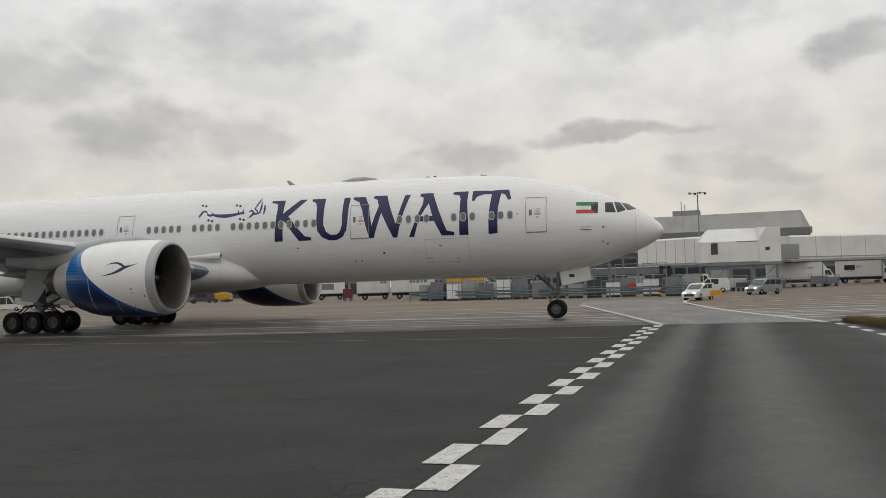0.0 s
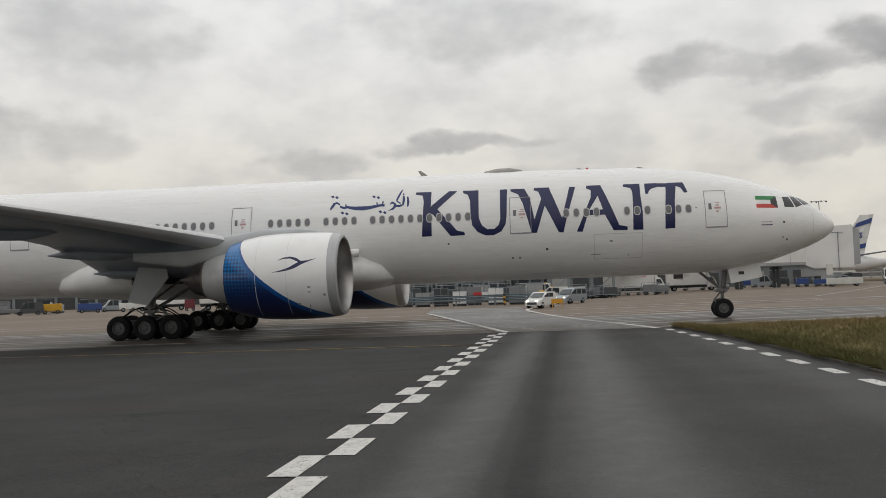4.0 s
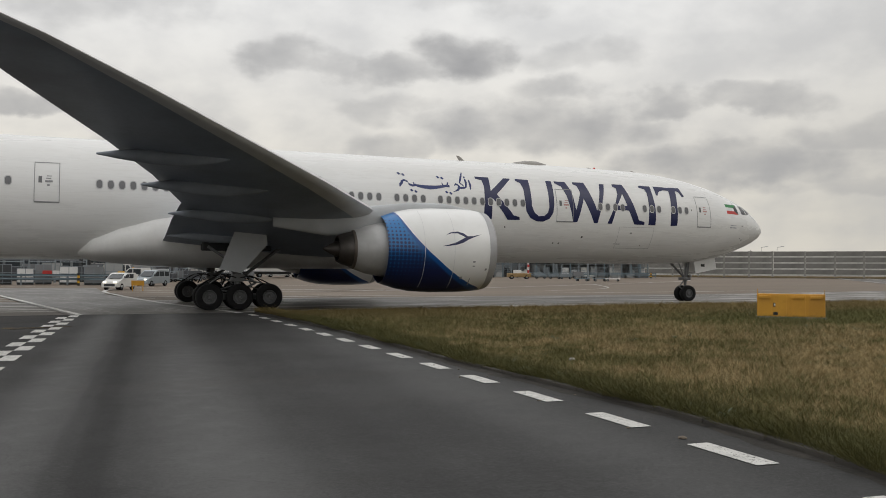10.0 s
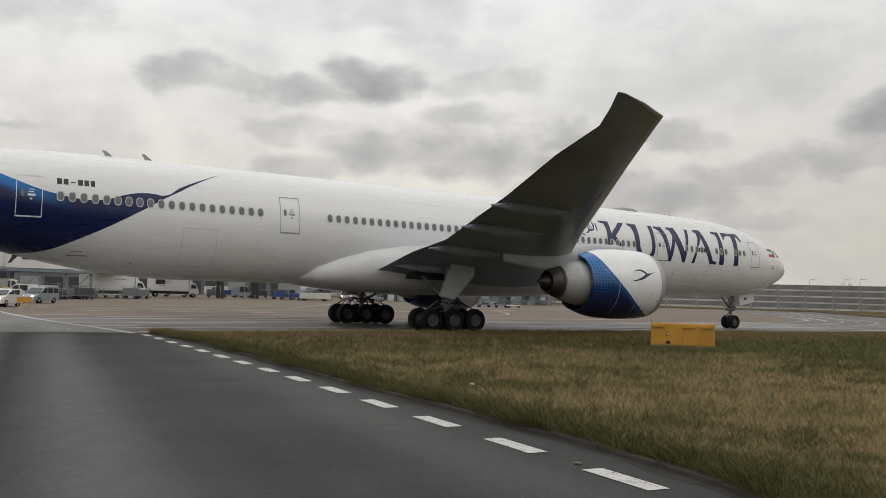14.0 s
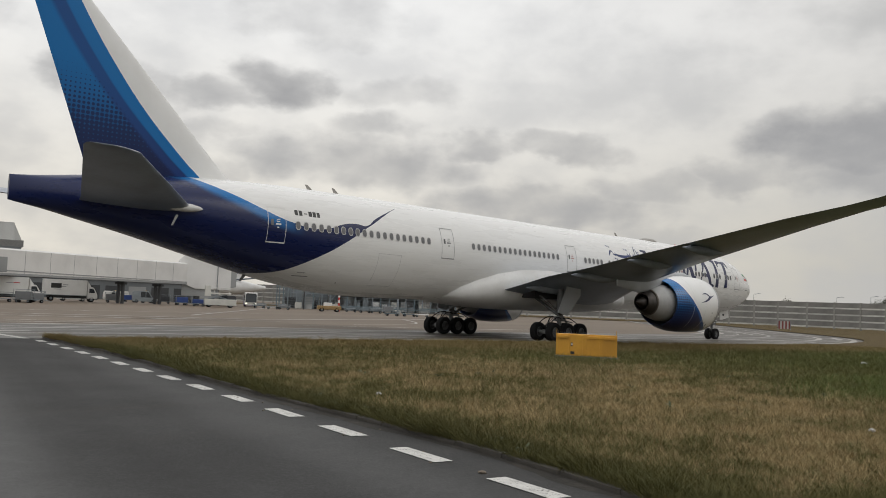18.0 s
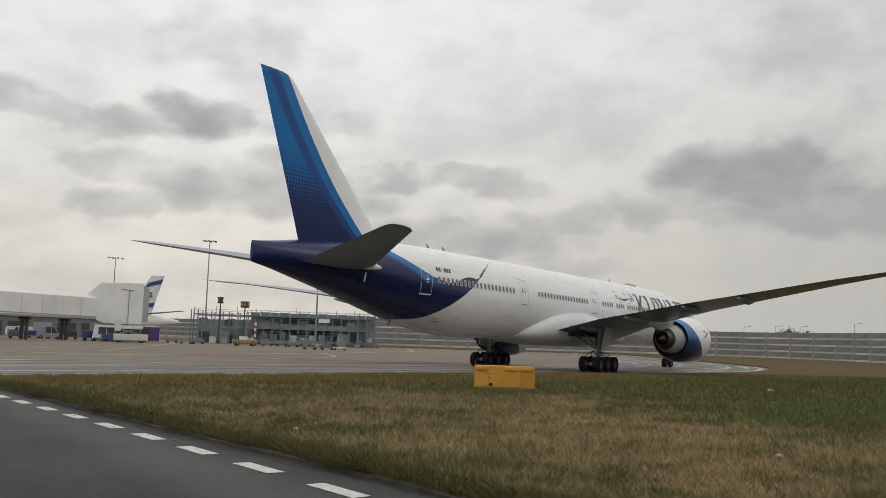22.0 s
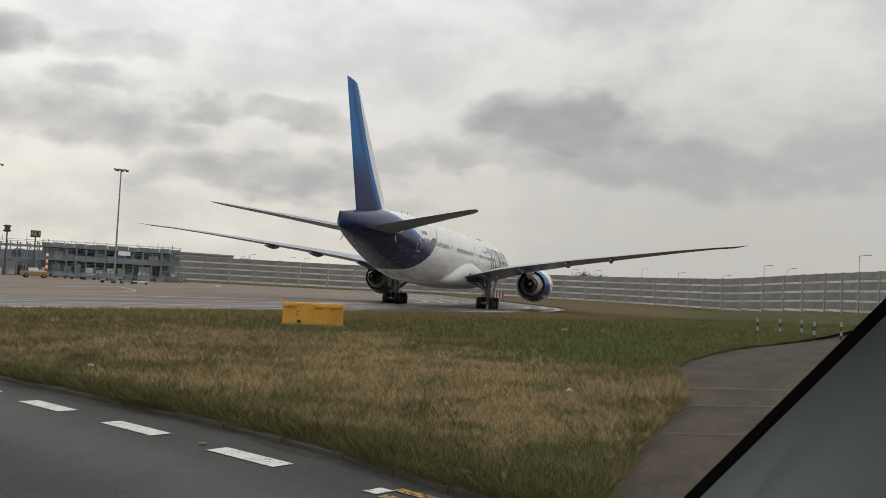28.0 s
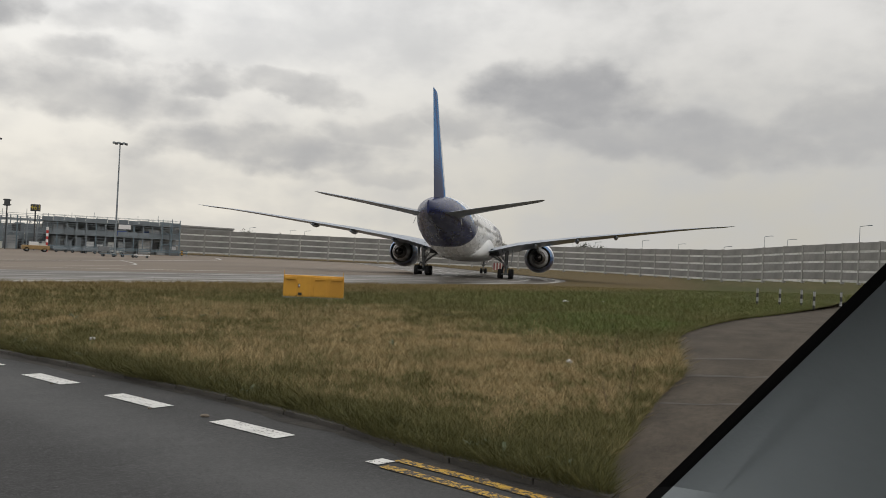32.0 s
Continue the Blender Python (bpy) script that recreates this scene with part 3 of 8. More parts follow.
# ---------------------------------------------------------------- grass island
def grass_sheet():
    bm = bmesh.new()
    outline = [tuple(p) for p in KERB_LINE] + [tuple(p) for p in NEAR_EDGE[1:]] + [(215, 108), (262, 130), (330, 60), (230, -70), (160, -40), (110, -6.5)] + [tuple(p) for p in PATH_EDGE[::-1][1:-1]]
    vs = [bm.verts.new((x, y, 0)) for x, y in outline]
    f = bm.faces.new(vs)
    bmesh.ops.triangulate(bm, faces=[f])
    for cut in range(-60, 320, 7):
        g = bm.verts[:] + bm.edges[:] + bm.faces[:]
        bmesh.ops.bisect_plane(bm, geom=g, plane_co=(cut, 0, 0), plane_no=(1, 0, 0))
    for cut in range(-60, 130, 7):
        g = bm.verts[:] + bm.edges[:] + bm.faces[:]
        bmesh.ops.bisect_plane(bm, geom=g, plane_co=(0, cut, 0), plane_no=(0, 1, 0))
    for v in bm.verts:
        v.co.z = 0.045 + lift(v.co.x, v.co.y)
    return bm


turf = part("grass_verge", grass_sheet(), SOIL, smooth=True)
tagged(turf, "rough autumn grass, green and straw-coloured", "grass", kind="structure")
strip = part("far_grass_strip", skin(bmesh.new(), [[(x, y, land(x, y) + 0.05) for x, y in r] for r in (((128, 205), (140, 240)), ((150, 168), (180, 195)), ((170, 135), (200, 160)), ((186, 108), (216, 130)), ((196, 92), (240, 112)))], False), SOIL)
tagged(strip, "strip of grass before the blast wall", "grass", kind="structure")

kerb = thing("kerb", "low dark worn kerb stones along the grass", "kerb", kind="structure")
for a, b in zip(KERB_LINE, KERB_LINE[1:]):
    d = (b - a).normalized()
    nrm = Vector((-d.y, d.x))
    bm = bmesh.new()
    h = random.uniform(0.07, 0.10)
    box(bm, -0.02, 0, 0, 0.15, (b - a).length - 0.015, h, 0.02)
    m = Matrix(((-nrm.x, d.x, 0, a.x), (-nrm.y, d.y, 0, a.y), (0, 0, 1, 0.0), (0, 0, 0, 1)))
    part("kerb_stone", bm, KERB, kerb, at=m)

# dirt along the kerb foot, the kerb's shade in its colour, outer edge ragged
bm = bmesh.new()
fine_kerb = smooth_line([tuple(p) for p in KERB_LINE], 0.22)
rg = random.Random(11)
w = 0.2
outer = []
for i, p in enumerate(fine_kerb):
    d = (fine_kerb[min(i + 1, len(fine_kerb) - 1)] - fine_kerb[max(i - 1, 0)]).normalized()
    w = min(0.42, max(0.12, w + rg.uniform(-0.06, 0.06)))
    outer.append((p + Vector((d.y, -d.x)) * 0.04, p + Vector((-d.y, d.x)) * w))
skin(bm, [[(a.x, a.y, 0.027), (b.x, b.y, 0.0165)] for a, b in outer], False)
tagged(part("gutter_dirt", bm, GUTTER), "dark soil along the foot of the kerb, kerb shade painted in", "dirt", kind="structure")


# ---------------------------------------------------------------- airliner materials
NAVY, AZURE = (0.006, 0.013, 0.068), (0.003, 0.145, 0.41)


def airliner_paint():
    """White paint with the dark blue sweep over the tail."""
    m, t, b = tree_of("fuselage_paint")
    p = put(t, "TexCoord").outputs["Object"]
    s = put(t, "SeparateXYZ")
    t.links.new(p, s.inputs[0])
    x, _, z = s.outputs
    top = curve_of(t, x, [(-37, 10.2), (-27.5, 9.0), (-26.3, 8.4), (-25.7, 8.15), (-24.55, 7.7), (-23.3, 7.2), (-21.8, 6.67), (-21.1, 6.51), (-20.4, 6.38), (-19.6, 6.33), (-18.8, 6.43), (-18.1, 6.67), (-17.4, 6.85), (-16.8, 6.91), (-16.4, 6.89), (-16.05, 6.84), (-15.07, 7.36), (-14.1, 7.80), (-12.8, 8.32)], -37, -12.8, 2, 12)
    low = curve_of(t, x, [(-37, 2.1), (-26, 2.4), (-23.6, 3.35), (-22.8, 3.56), (-21.83, 3.66), (-21.14, 3.84), (-20.44, 4.15), (-19.72, 4.51), (-18.47, 5.17), (-17.14, 5.95), (-16.29, 6.47), (-15.94, 6.69), (-15.1, 7.15), (-14.12, 7.70), (-12.8, 8.30)], -37, -12.8, 2, 12)
    inside = calc(t, "MULTIPLY", calc(t, "LESS_THAN", z, top), calc(t, "GREATER_THAN", z, low))
    inside = calc(t, "MULTIPLY", inside, calc(t, "LESS_THAN", x, -12.85))
    depth = calc(t, "SUBTRACT", top, z)
    back = ramp(t, x, -20.2, -22.6)
    edge = calc(t, "MULTIPLY", calc(t, "SUBTRACT", 1.0, ramp(t, depth, 0.25, 0.75)), back)
    blue = blend(t, edge, NAVY, AZURE)
    stain = ramp(t, grain(t, 0.5, 5, 0.6, p, (0.5, 1, 2)), 0.3, 0.8)
    streak = ramp(t, grain(t, 3.0, 4, 0.6, p, (0.3, 1, 3)), 0.45, 0.75)
    white = blend(t, calc(t, "MULTIPLY", stain, 0.35), (0.78, 0.78, 0.77), (0.66, 0.65, 0.63))
    belly = ramp(t, grain(t, 1.2, 5, 0.65, p, (0.15, 1, 1)), 0.4, 0.8)
    white = blend(t, calc(t, "MULTIPLY", streak, 0.12), white, (0.45, 0.43, 0.40))
    t.links.new(blend(t, inside, white, blue), b.inputs["Base Color"])
    t.links.new(calc(t, "MULTIPLY_ADD", belly, 0.12, 0.26), b.inputs["Roughness"])
    b.inputs["Coat Weight"].default_value = 0.05
    b.inputs["Specular IOR Level"].default_value = 0.38
    # frame joints as faint lines
    seam = calc(t, "LESS_THAN", calc(t, "ABSOLUTE", calc(t, "SUBTRACT", calc(t, "FRACT", calc(t, "DIVIDE", x, 5.3)), 0.5)), 0.0022)
    bump(t, b, calc(t, "SUBTRACT", 1.0, seam), 0.15, 0.01)
    return m


def dots(t, u, v, size):
    """A grid of round dots; size 0 to 1."""
    a = calc(t, "SUBTRACT", calc(t, "FRACT", u), 0.5)
    c = calc(t, "SUBTRACT", calc(t, "FRACT", v), 0.5)
    r = calc(t, "SQRT", calc(t, "ADD", calc(t, "MULTIPLY", a, a), calc(t, "MULTIPLY", c, c)))
    return calc(t, "LESS_THAN", r, size)


def cowl_paint():
    """White fan cowl, blue behind a curved edge, with a dotted fade."""
    m, t, b = tree_of("cowl_paint")
    p = put(t, "TexCoord").outputs["Object"]
    s = put(t, "SeparateXYZ")
    t.links.new(p, s.inputs[0])
    x, y, z = s.outputs
    edge = curve_of(t, x, [(-3.2, 2.5), (-2.05, 1.9), (-1.85, 1.4), (-1.55, 0.85), (-1.0, 0.18), (-0.2, -0.52), (0.7, -1.16), (1.6, -1.62), (2.4, -1.92), (3.2, -2.5)], -3.2, 3.2, -2.5, 2.5)
    blue = calc(t, "LESS_THAN", z, edge)
    depth = calc(t, "SUBTRACT", edge, z)
    spot = dots(t, calc(t, "MULTIPLY", x, 5.6), calc(t, "MULTIPLY", calc(t, "ADD", z, calc(t, "MULTIPLY", x, 0.02)), 5.6), calc(t, "MULTIPLY", ramp(t, z, 2.8, -1.0), 0.50))
    fade = ramp(t, depth, 0.10, 0.75)
    c = blend(t, ramp(t, calc(t, "SUBTRACT", z, calc(t, "MULTIPLY", x, 0.35)), 1.7, -1.1), AZURE, NAVY)
    c = blend(t, calc(t, "SUBTRACT", 1.0, ramp(t, depth, 0.18, 0.32)), c, (0.004, 0.075, 0.27))
    c = blend(t, calc(t, "MULTIPLY", calc(t, "MULTIPLY", spot, fade), 0.85), c, NAVY)
    white = blend(t, calc(t, "MULTIPLY", ramp(t, grain(t, 1.4, 5, 0.6, p), 0.35, 0.8), 0.3), (0.78, 0.78, 0.77), (0.65, 0.64, 0.62))
    t.links.new(blend(t, blue, white, c), b.inputs["Base Color"])
    b.inputs["Roughness"].default_value = 0.28
    b.inputs["Coat Weight"].default_value = 0.25
    return m


def fin_paint():
    """White leading strip, azure band, dark blue base with a dotted fade."""
    m, t, b = tree_of("fin_paint")
    p = put(t, "TexCoord").outputs["Object"]
    s = put(t, "SeparateXYZ")
    t.links.new(p, s.inputs[0])
    x, _, z = s.outputs
    front = calc(t, "SUBTRACT", x, curve_of(t, z, [(6, -22.6), (8.8, -26.0), (9.5, -26.85), (10.3, -27.7), (11.2, -28.62), (12.5, -29.8), (14.0, -30.98), (15.5, -32.05), (17.0, -33.0), (18.0, -33.62), (20, -34.8)], 6, 20, -37, -22))
    white = calc(t, "GREATER_THAN", front, 0.0)
    rear = calc(t, "MULTIPLY", front, -1)
    high = ramp(t, z, 8.0, 14.5)
    c = blend(t, high, NAVY, AZURE)
    c = blend(t, calc(t, "MULTIPLY", calc(t, "SUBTRACT", 1.0, ramp(t, rear, 0.70, 0.95)), 1.0), c, AZURE)
    dark = calc(t, "MULTIPLY", ramp(t, rear, 0.8, 0.98), calc(t, "SUBTRACT", 1.0, ramp(t, rear, 1.5, 1.85)))
    c = blend(t, calc(t, "MULTIPLY", dark, 0.75), c, (0.010, 0.045, 0.19))
    spot = dots(t, calc(t, "MULTIPLY", x, 4.2), calc(t, "MULTIPLY", z, 4.2), calc(t, "MULTIPLY", ramp(t, z, 14.6, 9.5), 0.6))
    c = blend(t, calc(t, "MULTIPLY", calc(t, "MULTIPLY", spot, ramp(t, rear, 1.3, 1.7)), 0.8), c, NAVY)
    w = blend(t, calc(t, "MULTIPLY", ramp(t, grain(t, 0.8, 5, 0.6, p), 0.35, 0.8), 0.3), (0.78, 0.78, 0.77), (0.65, 0.64, 0.62))
    t.links.new(blend(t, white, c, w), b.inputs["Base Color"])
    b.inputs["Roughness"].default_value = 0.45
    b.inputs["Specular IOR Level"].default_value = 0.3
    return m


FUSE = airliner_paint()
COWL = cowl_paint()
FIN = fin_paint()
NAVY_MARK = surface("navy_lettering", (0.010, 0.014, 0.070), None, 1.0, 0.35, wear=0.05, relief=0)
WING = surface("wing_grey", (0.235, 0.275, 0.34), (0.15, 0.175, 0.215), 0.5, 0.32, wear=0.45, relief=0.02, fine=6)
FAIRING_GREY = surface("flap_fairing_grey", (0.24, 0.265, 0.305), (0.16, 0.175, 0.20), 0.8, 0.5, wear=0.4, relief=0.02, fine=6)
DOME_GREY = surface("antenna_dome_grey", (0.30, 0.285, 0.26), None, 1.0, 0.5, wear=0.3, relief=0.02, fine=6)
WING_EDGE = surface("bare_metal", (0.58, 0.58, 0.58), (0.4, 0.4, 0.4), 0.8, 0.48, 0.3, 0.2, 0.02)
WHITE_FAIRING = surface("white_fairing", (0.70, 0.70, 0.69), (0.55, 0.54, 0.52), 0.4, 0.34, wear=0.35, relief=0.02, fine=5)
METAL = surface("brushed_metal", (0.42, 0.41, 0.40), (0.28, 0.27, 0.26), 1.5, 0.34, 0.9, 0.3, 0.03)
DARK_METAL = surface("exhaust_metal", (0.10, 0.09, 0.085), (0.05, 0.045, 0.04), 2.0, 0.45, 0.7, 0.4, 0.05)
GEAR = surface("gear_grey", (0.17, 0.175, 0.18), (0.08, 0.075, 0.07), 3.0, 0.45, 0.1, 0.4, 0.05)
RUBBER = surface("tyre_rubber", (0.009, 0.009, 0.010), (0.019, 0.0185, 0.018), 6.0, 0.8, wear=0.3, relief=0.2, fine=40)
for n in RUBBER.node_tree.nodes:
    if n.type == "BSDF_PRINCIPLED":
        n.inputs["Specular IOR Level"].default_value = 0.18
PANE = surface("cabin_pane", (0.16, 0.16, 0.165), (0.10, 0.10, 0.105), 4.0, 0.15, wear=0.2, relief=0)
PANE_RIM = surface("pane_rim", (0.52, 0.52, 0.52), None, 4.0, 0.4, relief=0)
BLACK_GLASS = surface("windscreen_glass", (0.03, 0.032, 0.035), (0.02, 0.02, 0.02), 2.0, 0.06, wear=0.1, relief=0)
SEAM_GREY = surface("door_outline", (0.26, 0.26, 0.27), None, 2.0, 0.5, relief=0)
RED_MARK = surface("red_mark", (0.55, 0.05, 0.04), None, 2.0, 0.5, relief=0)
CORE_METAL = surface("core_cowl_metal", (0.46, 0.46, 0.46), (0.30, 0.30, 0.295), 1.2, 0.5, 0.25, 0.3, 0.03)
TAN_METAL = surface("tan_metal", (0.13, 0.11, 0.095), None, 2.0, 0.5, 0.5, 0.3)
PYLON_GREY = surface("pylon_grey", (0.44, 0.455, 0.47), (0.32, 0.325, 0.33), 0.6, 0.4, wear=0.3, relief=0.02)
RIM_GREY = surface("wheel_rim_grey", (0.10, 0.102, 0.105), (0.05, 0.05, 0.05), 4.0, 0.5, 0.2, 0.4, 0.05)
COWL_JOINT = surface("panel_joint", (0.50, 0.50, 0.50), None, 2.0, 0.5, relief=0)
FAINT_JOINT = surface("faint_joint", (0.66, 0.66, 0.66), None, 2.0, 0.5, relief=0)
LIP_GREY = surface("inlet_lip_grey", (0.42, 0.42, 0.43), (0.33, 0.33, 0.34), 1.0, 0.4, 0.3, 0.3, 0.02)
BAY_DARK = surface("bay_dark", (0.03, 0.03, 0.032), None, 2.0, 0.8, relief=0)
DOOR_RED = surface("faded_red_mark", (0.50, 0.30, 0.29), None, 2.0, 0.5, relief=0)
GREEN_MARK = surface("green_mark", (0.02, 0.22, 0.06), None, 2.0, 0.5, relief=0)
SCRIPT_BLUE = surface("blue_script", (0.012, 0.028, 0.13), None, 1.0, 0.35, wear=0.05, relief=0)
WHITE_MARK = surface("white_mark", (0.75, 0.75, 0.74), None, 2.0, 0.4, relief=0)
PORT_GREY = surface("port_grey", (0.07, 0.07, 0.075), None, 2.0, 0.5, relief=0)
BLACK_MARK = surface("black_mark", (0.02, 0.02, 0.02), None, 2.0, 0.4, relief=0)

# stations along the fuselage: x, top, bottom, half width
STATIONS = [(37.5, 4.96, 4.88, 0.04), (37.42, 5.16, 4.70, 0.36), (37.2, 5.42, 4.45, 0.66), (36.8, 5.76, 4.18, 1.00), (36.3, 6.13, 3.93, 1.34), (35.6, 6.56, 3.66, 1.72), (34.8, 6.97, 3.38, 2.06), (33.8, 7.36, 3.06, 2.38), (32.7, 7.73, 2.84, 2.64), (31.4, 8.06, 2.66, 2.86), (29.5, 8.42, 2.56, 3.03), (27.5, 8.64, 2.53, 3.10),
            (24, 8.77, 2.53, 3.12), (10, 8.86, 2.53, 3.12), (-6, 8.94, 2.53, 3.12), (-15, 8.98, 2.53, 3.12), (-18, 8.98, 2.72, 3.10), (-21, 8.95, 3.18, 3.02), (-24, 8.84, 3.85, 2.80), (-27, 8.66, 4.58, 2.42), (-30, 8.36, 5.28, 1.88), (-32.5, 8.05, 5.80, 1.28), (-34.5, 7.78, 6.20, 0.66), (-35.5, 7.68, 6.36, 0.26), (-35.8, 7.66, 6.42, 0.10)]
_sx = np.array([s[0] for s in STATIONS[::-1]])


def hermite(x, k):
    ys = np.array([s[k] for s in STATIONS[::-1]])
    d = np.gradient(ys, _sx)
    i = int(np.clip(np.searchsorted(_sx, x) - 1, 0, len(_sx) - 2))
    h = _sx[i + 1] - _sx[i]
    u = (x - _sx[i]) / h
    s0, s1 = d[i], d[i + 1]
    if abs(ys[i + 1] - ys[i]) < 1e-6:
        s0 = s1 = 0
    return float((2 * u ** 3 - 3 * u * u + 1) * ys[i] + (u ** 3 - 2 * u * u + u) * h * s0 + (3 * u * u - 2 * u ** 3) * ys[i + 1] + (u ** 3 - u * u) * h * s1)


def shape_at(x):
    top, bottom, w = hermite(x, 1), hermite(x, 2), hermite(x, 3)
    return (top + bottom) / 2, max((top - bottom) / 2, 0.02), max(w, 0.02)


def on_skin(x, z, side=-1, out=0.0):
    """A point on the fuselage at station x and height z, on the starboard side."""
    c, rz, w = shape_at(x)
    k = max(-0.999, min(0.999, (z - c) / rz))
    y = w * math.sqrt(1 - k * k)
    n = Vector((0, y / (w * w), (z - c) / (rz * rz))).normalized()
    return Vector((x, side * (y + out * n.y), z + out * n.z))


def skin_frame(x, z, side=-1, out=0.0):
    """Pose on the fuselage: local x along it, local y up the skin, local z outwards."""
    p = on_skin(x, z, side, out)
    e = 0.05
    ax = (on_skin(x + e, z, side) - on_skin(x - e, z, side)).normalized()
    up = (on_skin(x, z + e, side) - on_skin(x, z - e, side)).normalized()
    n = ax.cross(up)
    if side < 0:
        n = -n if n.y > 0 else n
    else:
        n = -n if n.y < 0 else n
    up = n.cross(ax).normalized()
    ax = up.cross(n).normalized()
    return Matrix(((ax.x, up.x, n.x, p.x), (ax.y, up.y, n.y, p.y), (ax.z, up.z, n.z, p.z), (0, 0, 0, 1)))


def patch(bm, quad, nu=6, nv=10, out=0.006, side=-1):
    """A painted quad (corners in x, z) laid on the fuselage."""
    a, b, c, d = [Vector(q) for q in quad]
    g = [[bm.verts.new(on_skin(*((a.lerp(b, i / nu)).lerp(d.lerp(c, i / nu), j / nv)), side, out)) for i in range(nu + 1)] for j in range(nv + 1)]
    for j in range(nv):
        for i in range(nu):
            bm.faces.new((g[j][i], g[j][i + 1], g[j + 1][i + 1], g[j + 1][i]))
    return bm


def foil(chord, thick, n=14):
    """Closed wing section, leading edge at x=0, trailing edge at x=-chord."""
    pts = []
    us = [0.5 * (1 - math.cos(math.pi * i / n)) for i in range(n + 1)]
    f = lambda u: 5 * thick * (0.2969 * math.sqrt(u) - 0.126 * u - 0.3516 * u * u + 0.2843 * u ** 3 - 0.1015 * u ** 4) * chord
    for u in us:
        pts.append((-u * chord, f(u) * 0.95))
    for u in us[::-1][1:-1]:
        pts.append((-u * chord, -f(u) * 1.0))
    return pts


def lofted(sections, side=1):
    """A wing over (y, leading x, z, chord, thickness) sections."""
    return skin(bmesh.new(), [[Vector((lx + px, side * y, z + pz)) for px, pz in foil(ch, th)] for y, lx, z, ch, th in sections], True, True, True)


def build_airliner():
    plane = thing("airliner", "white twin-engined airliner with dark blue tail, taxiing", "airplane")
    bm = bmesh.new()
    xs = sorted({*[s[0] for s in STATIONS], *np.arange(-35, 37, 0.5).tolist(), 37.0, 37.3, 37.47}, reverse=True)
    rings = []
    for x in xs:
        c, rz, w = shape_at(x)
        rings.append([(x, w * math.cos(2 * math.pi * i / 72), c + rz * math.sin(2 * math.pi * i / 72)) for i in range(72)])
    skin(bm, rings, True, True, True)
    part("fuselage", bm, FUSE, plane, smooth=True)

    # belly fairing round the wing roots
    rings = []
    for x, w, low, high in ((12.9, 1.2, 2.80, 3.2), (12.2, 2.6, 2.48, 4.0), (11.0, 3.2, 2.28, 4.6), (8, 3.5, 2.10, 5.0), (2, 3.58, 2.08, 5.75), (-1.4, 3.50, 2.10, 5.65), (-3.8, 3.34, 2.18, 5.15), (-5.6, 3.02, 2.30, 4.5), (-6.9, 2.45, 2.45, 3.85), (-7.7, 1.3, 2.7, 3.25)):
        c, r = (low + high) / 2, (high - low) / 2
        rings.append([(x, w * math.copysign(abs(math.cos(a)) ** 0.7, math.cos(a)), c + r * math.copysign(abs(math.sin(a)) ** 0.8, math.sin(a))) for a in [2 * math.pi * i / 40 for i in range(40)]])
    part("wing_body_fairing", skin(bmesh.new(), rings, True, True, True), WHITE_FAIRING, plane, smooth=True)

    # dark boxes stand for shade in the wheel bays; air inlets in the belly
    for side in (-1, 1):
        part("wheel_bay", boxes((-1.6, side * 3.3 - 1.2, 3.0, 1.9, side * 3.3 + 1.2, 3.9), bevel=0.1), BAY_DARK, plane, "dark box standing for the shade in the wheel bay")
        part("air_inlet", turned([(0.5, 0.30), (0.55, 0.34), (0.3, 0.4), (-1.8, 0.12)], "x", 20, m=Matrix.Translation((10.6, side * 3.25, 4.35)) @ Matrix.Diagonal((1, 0.5, 0.6, 1))), WHITE_FAIRING, plane, "pale air scoop", smooth=True)
    # wings: y, leading edge x, z, chord, thickness
    span = [(2.4, 11.0, 3.25, 14.6, 0.10), (4.0, 9.75, 3.65, 13.2, 0.105), (7.0, 7.75, 4.43, 11.1, 0.112), (10.2, 5.55, 5.00, 8.75, 0.105), (15, 2.20, 5.70, 6.9, 0.10), (20, -1.25, 6.30, 5.2, 0.095), (26, -5.42, 7.02, 3.4, 0.09), (29.5, -7.85, 7.38, 2.15, 0.085), (31.3, -9.15, 7.50, 2.05, 0.08), (32.0, -10.6, 7.57, 1.1, 0.07), (32.38, -11.7, 7.62, 0.25, 0.06)]
    for side in (-1, 1):
        wing = part("wing", lofted(span, side), WING, plane, smooth=True)
        rings = []
        for y, lx, z, ch, th in span[1:]:
            pts = [q for q in foil(ch, th, 14)]
            sel = [pts[i] for i in (3, 2, 1, 0, -1, -2, -3)]
            rings.append([Vector((lx + px * 1.0 + 0.012, side * y, z + pz * 1.03)) for px, pz in sel])
        part("slat", skin(bmesh.new(), rings, False), WING_EDGE, wing, "bare metal leading edge", smooth=True)
        # flap track fairings
        for y, ln, r, tail in ((5.2, 5.0, 0.34, 0.0), (9.3, 5.6, 0.40, 0.45), (14.6, 5.2, 0.38, 0.55), (19.3, 4.4, 0.32, 0.55)):
            i = max(k for k in range(len(span)) if span[k][0] <= y)
            a, b = span[i], span[i + 1]
            u = (y - a[0]) / (b[0] - a[0])
            te = (a[1] - a[3]) * (1 - u) + (b[1] - b[3]) * u
            z = a[2] * (1 - u) + b[2] * u
            m = Matrix.Translation((te + ln - tail, side * y, z - 0.28)) @ Matrix.Diagonal((1, 0.75, 1, 1))
            prof = [(0, 0.02), (-0.12 * ln, 0.55 * r), (-0.35 * ln, r), (-0.6 * ln, 0.9 * r), (-0.85 * ln, 0.45 * r), (-1.0 * ln, 0.03)]
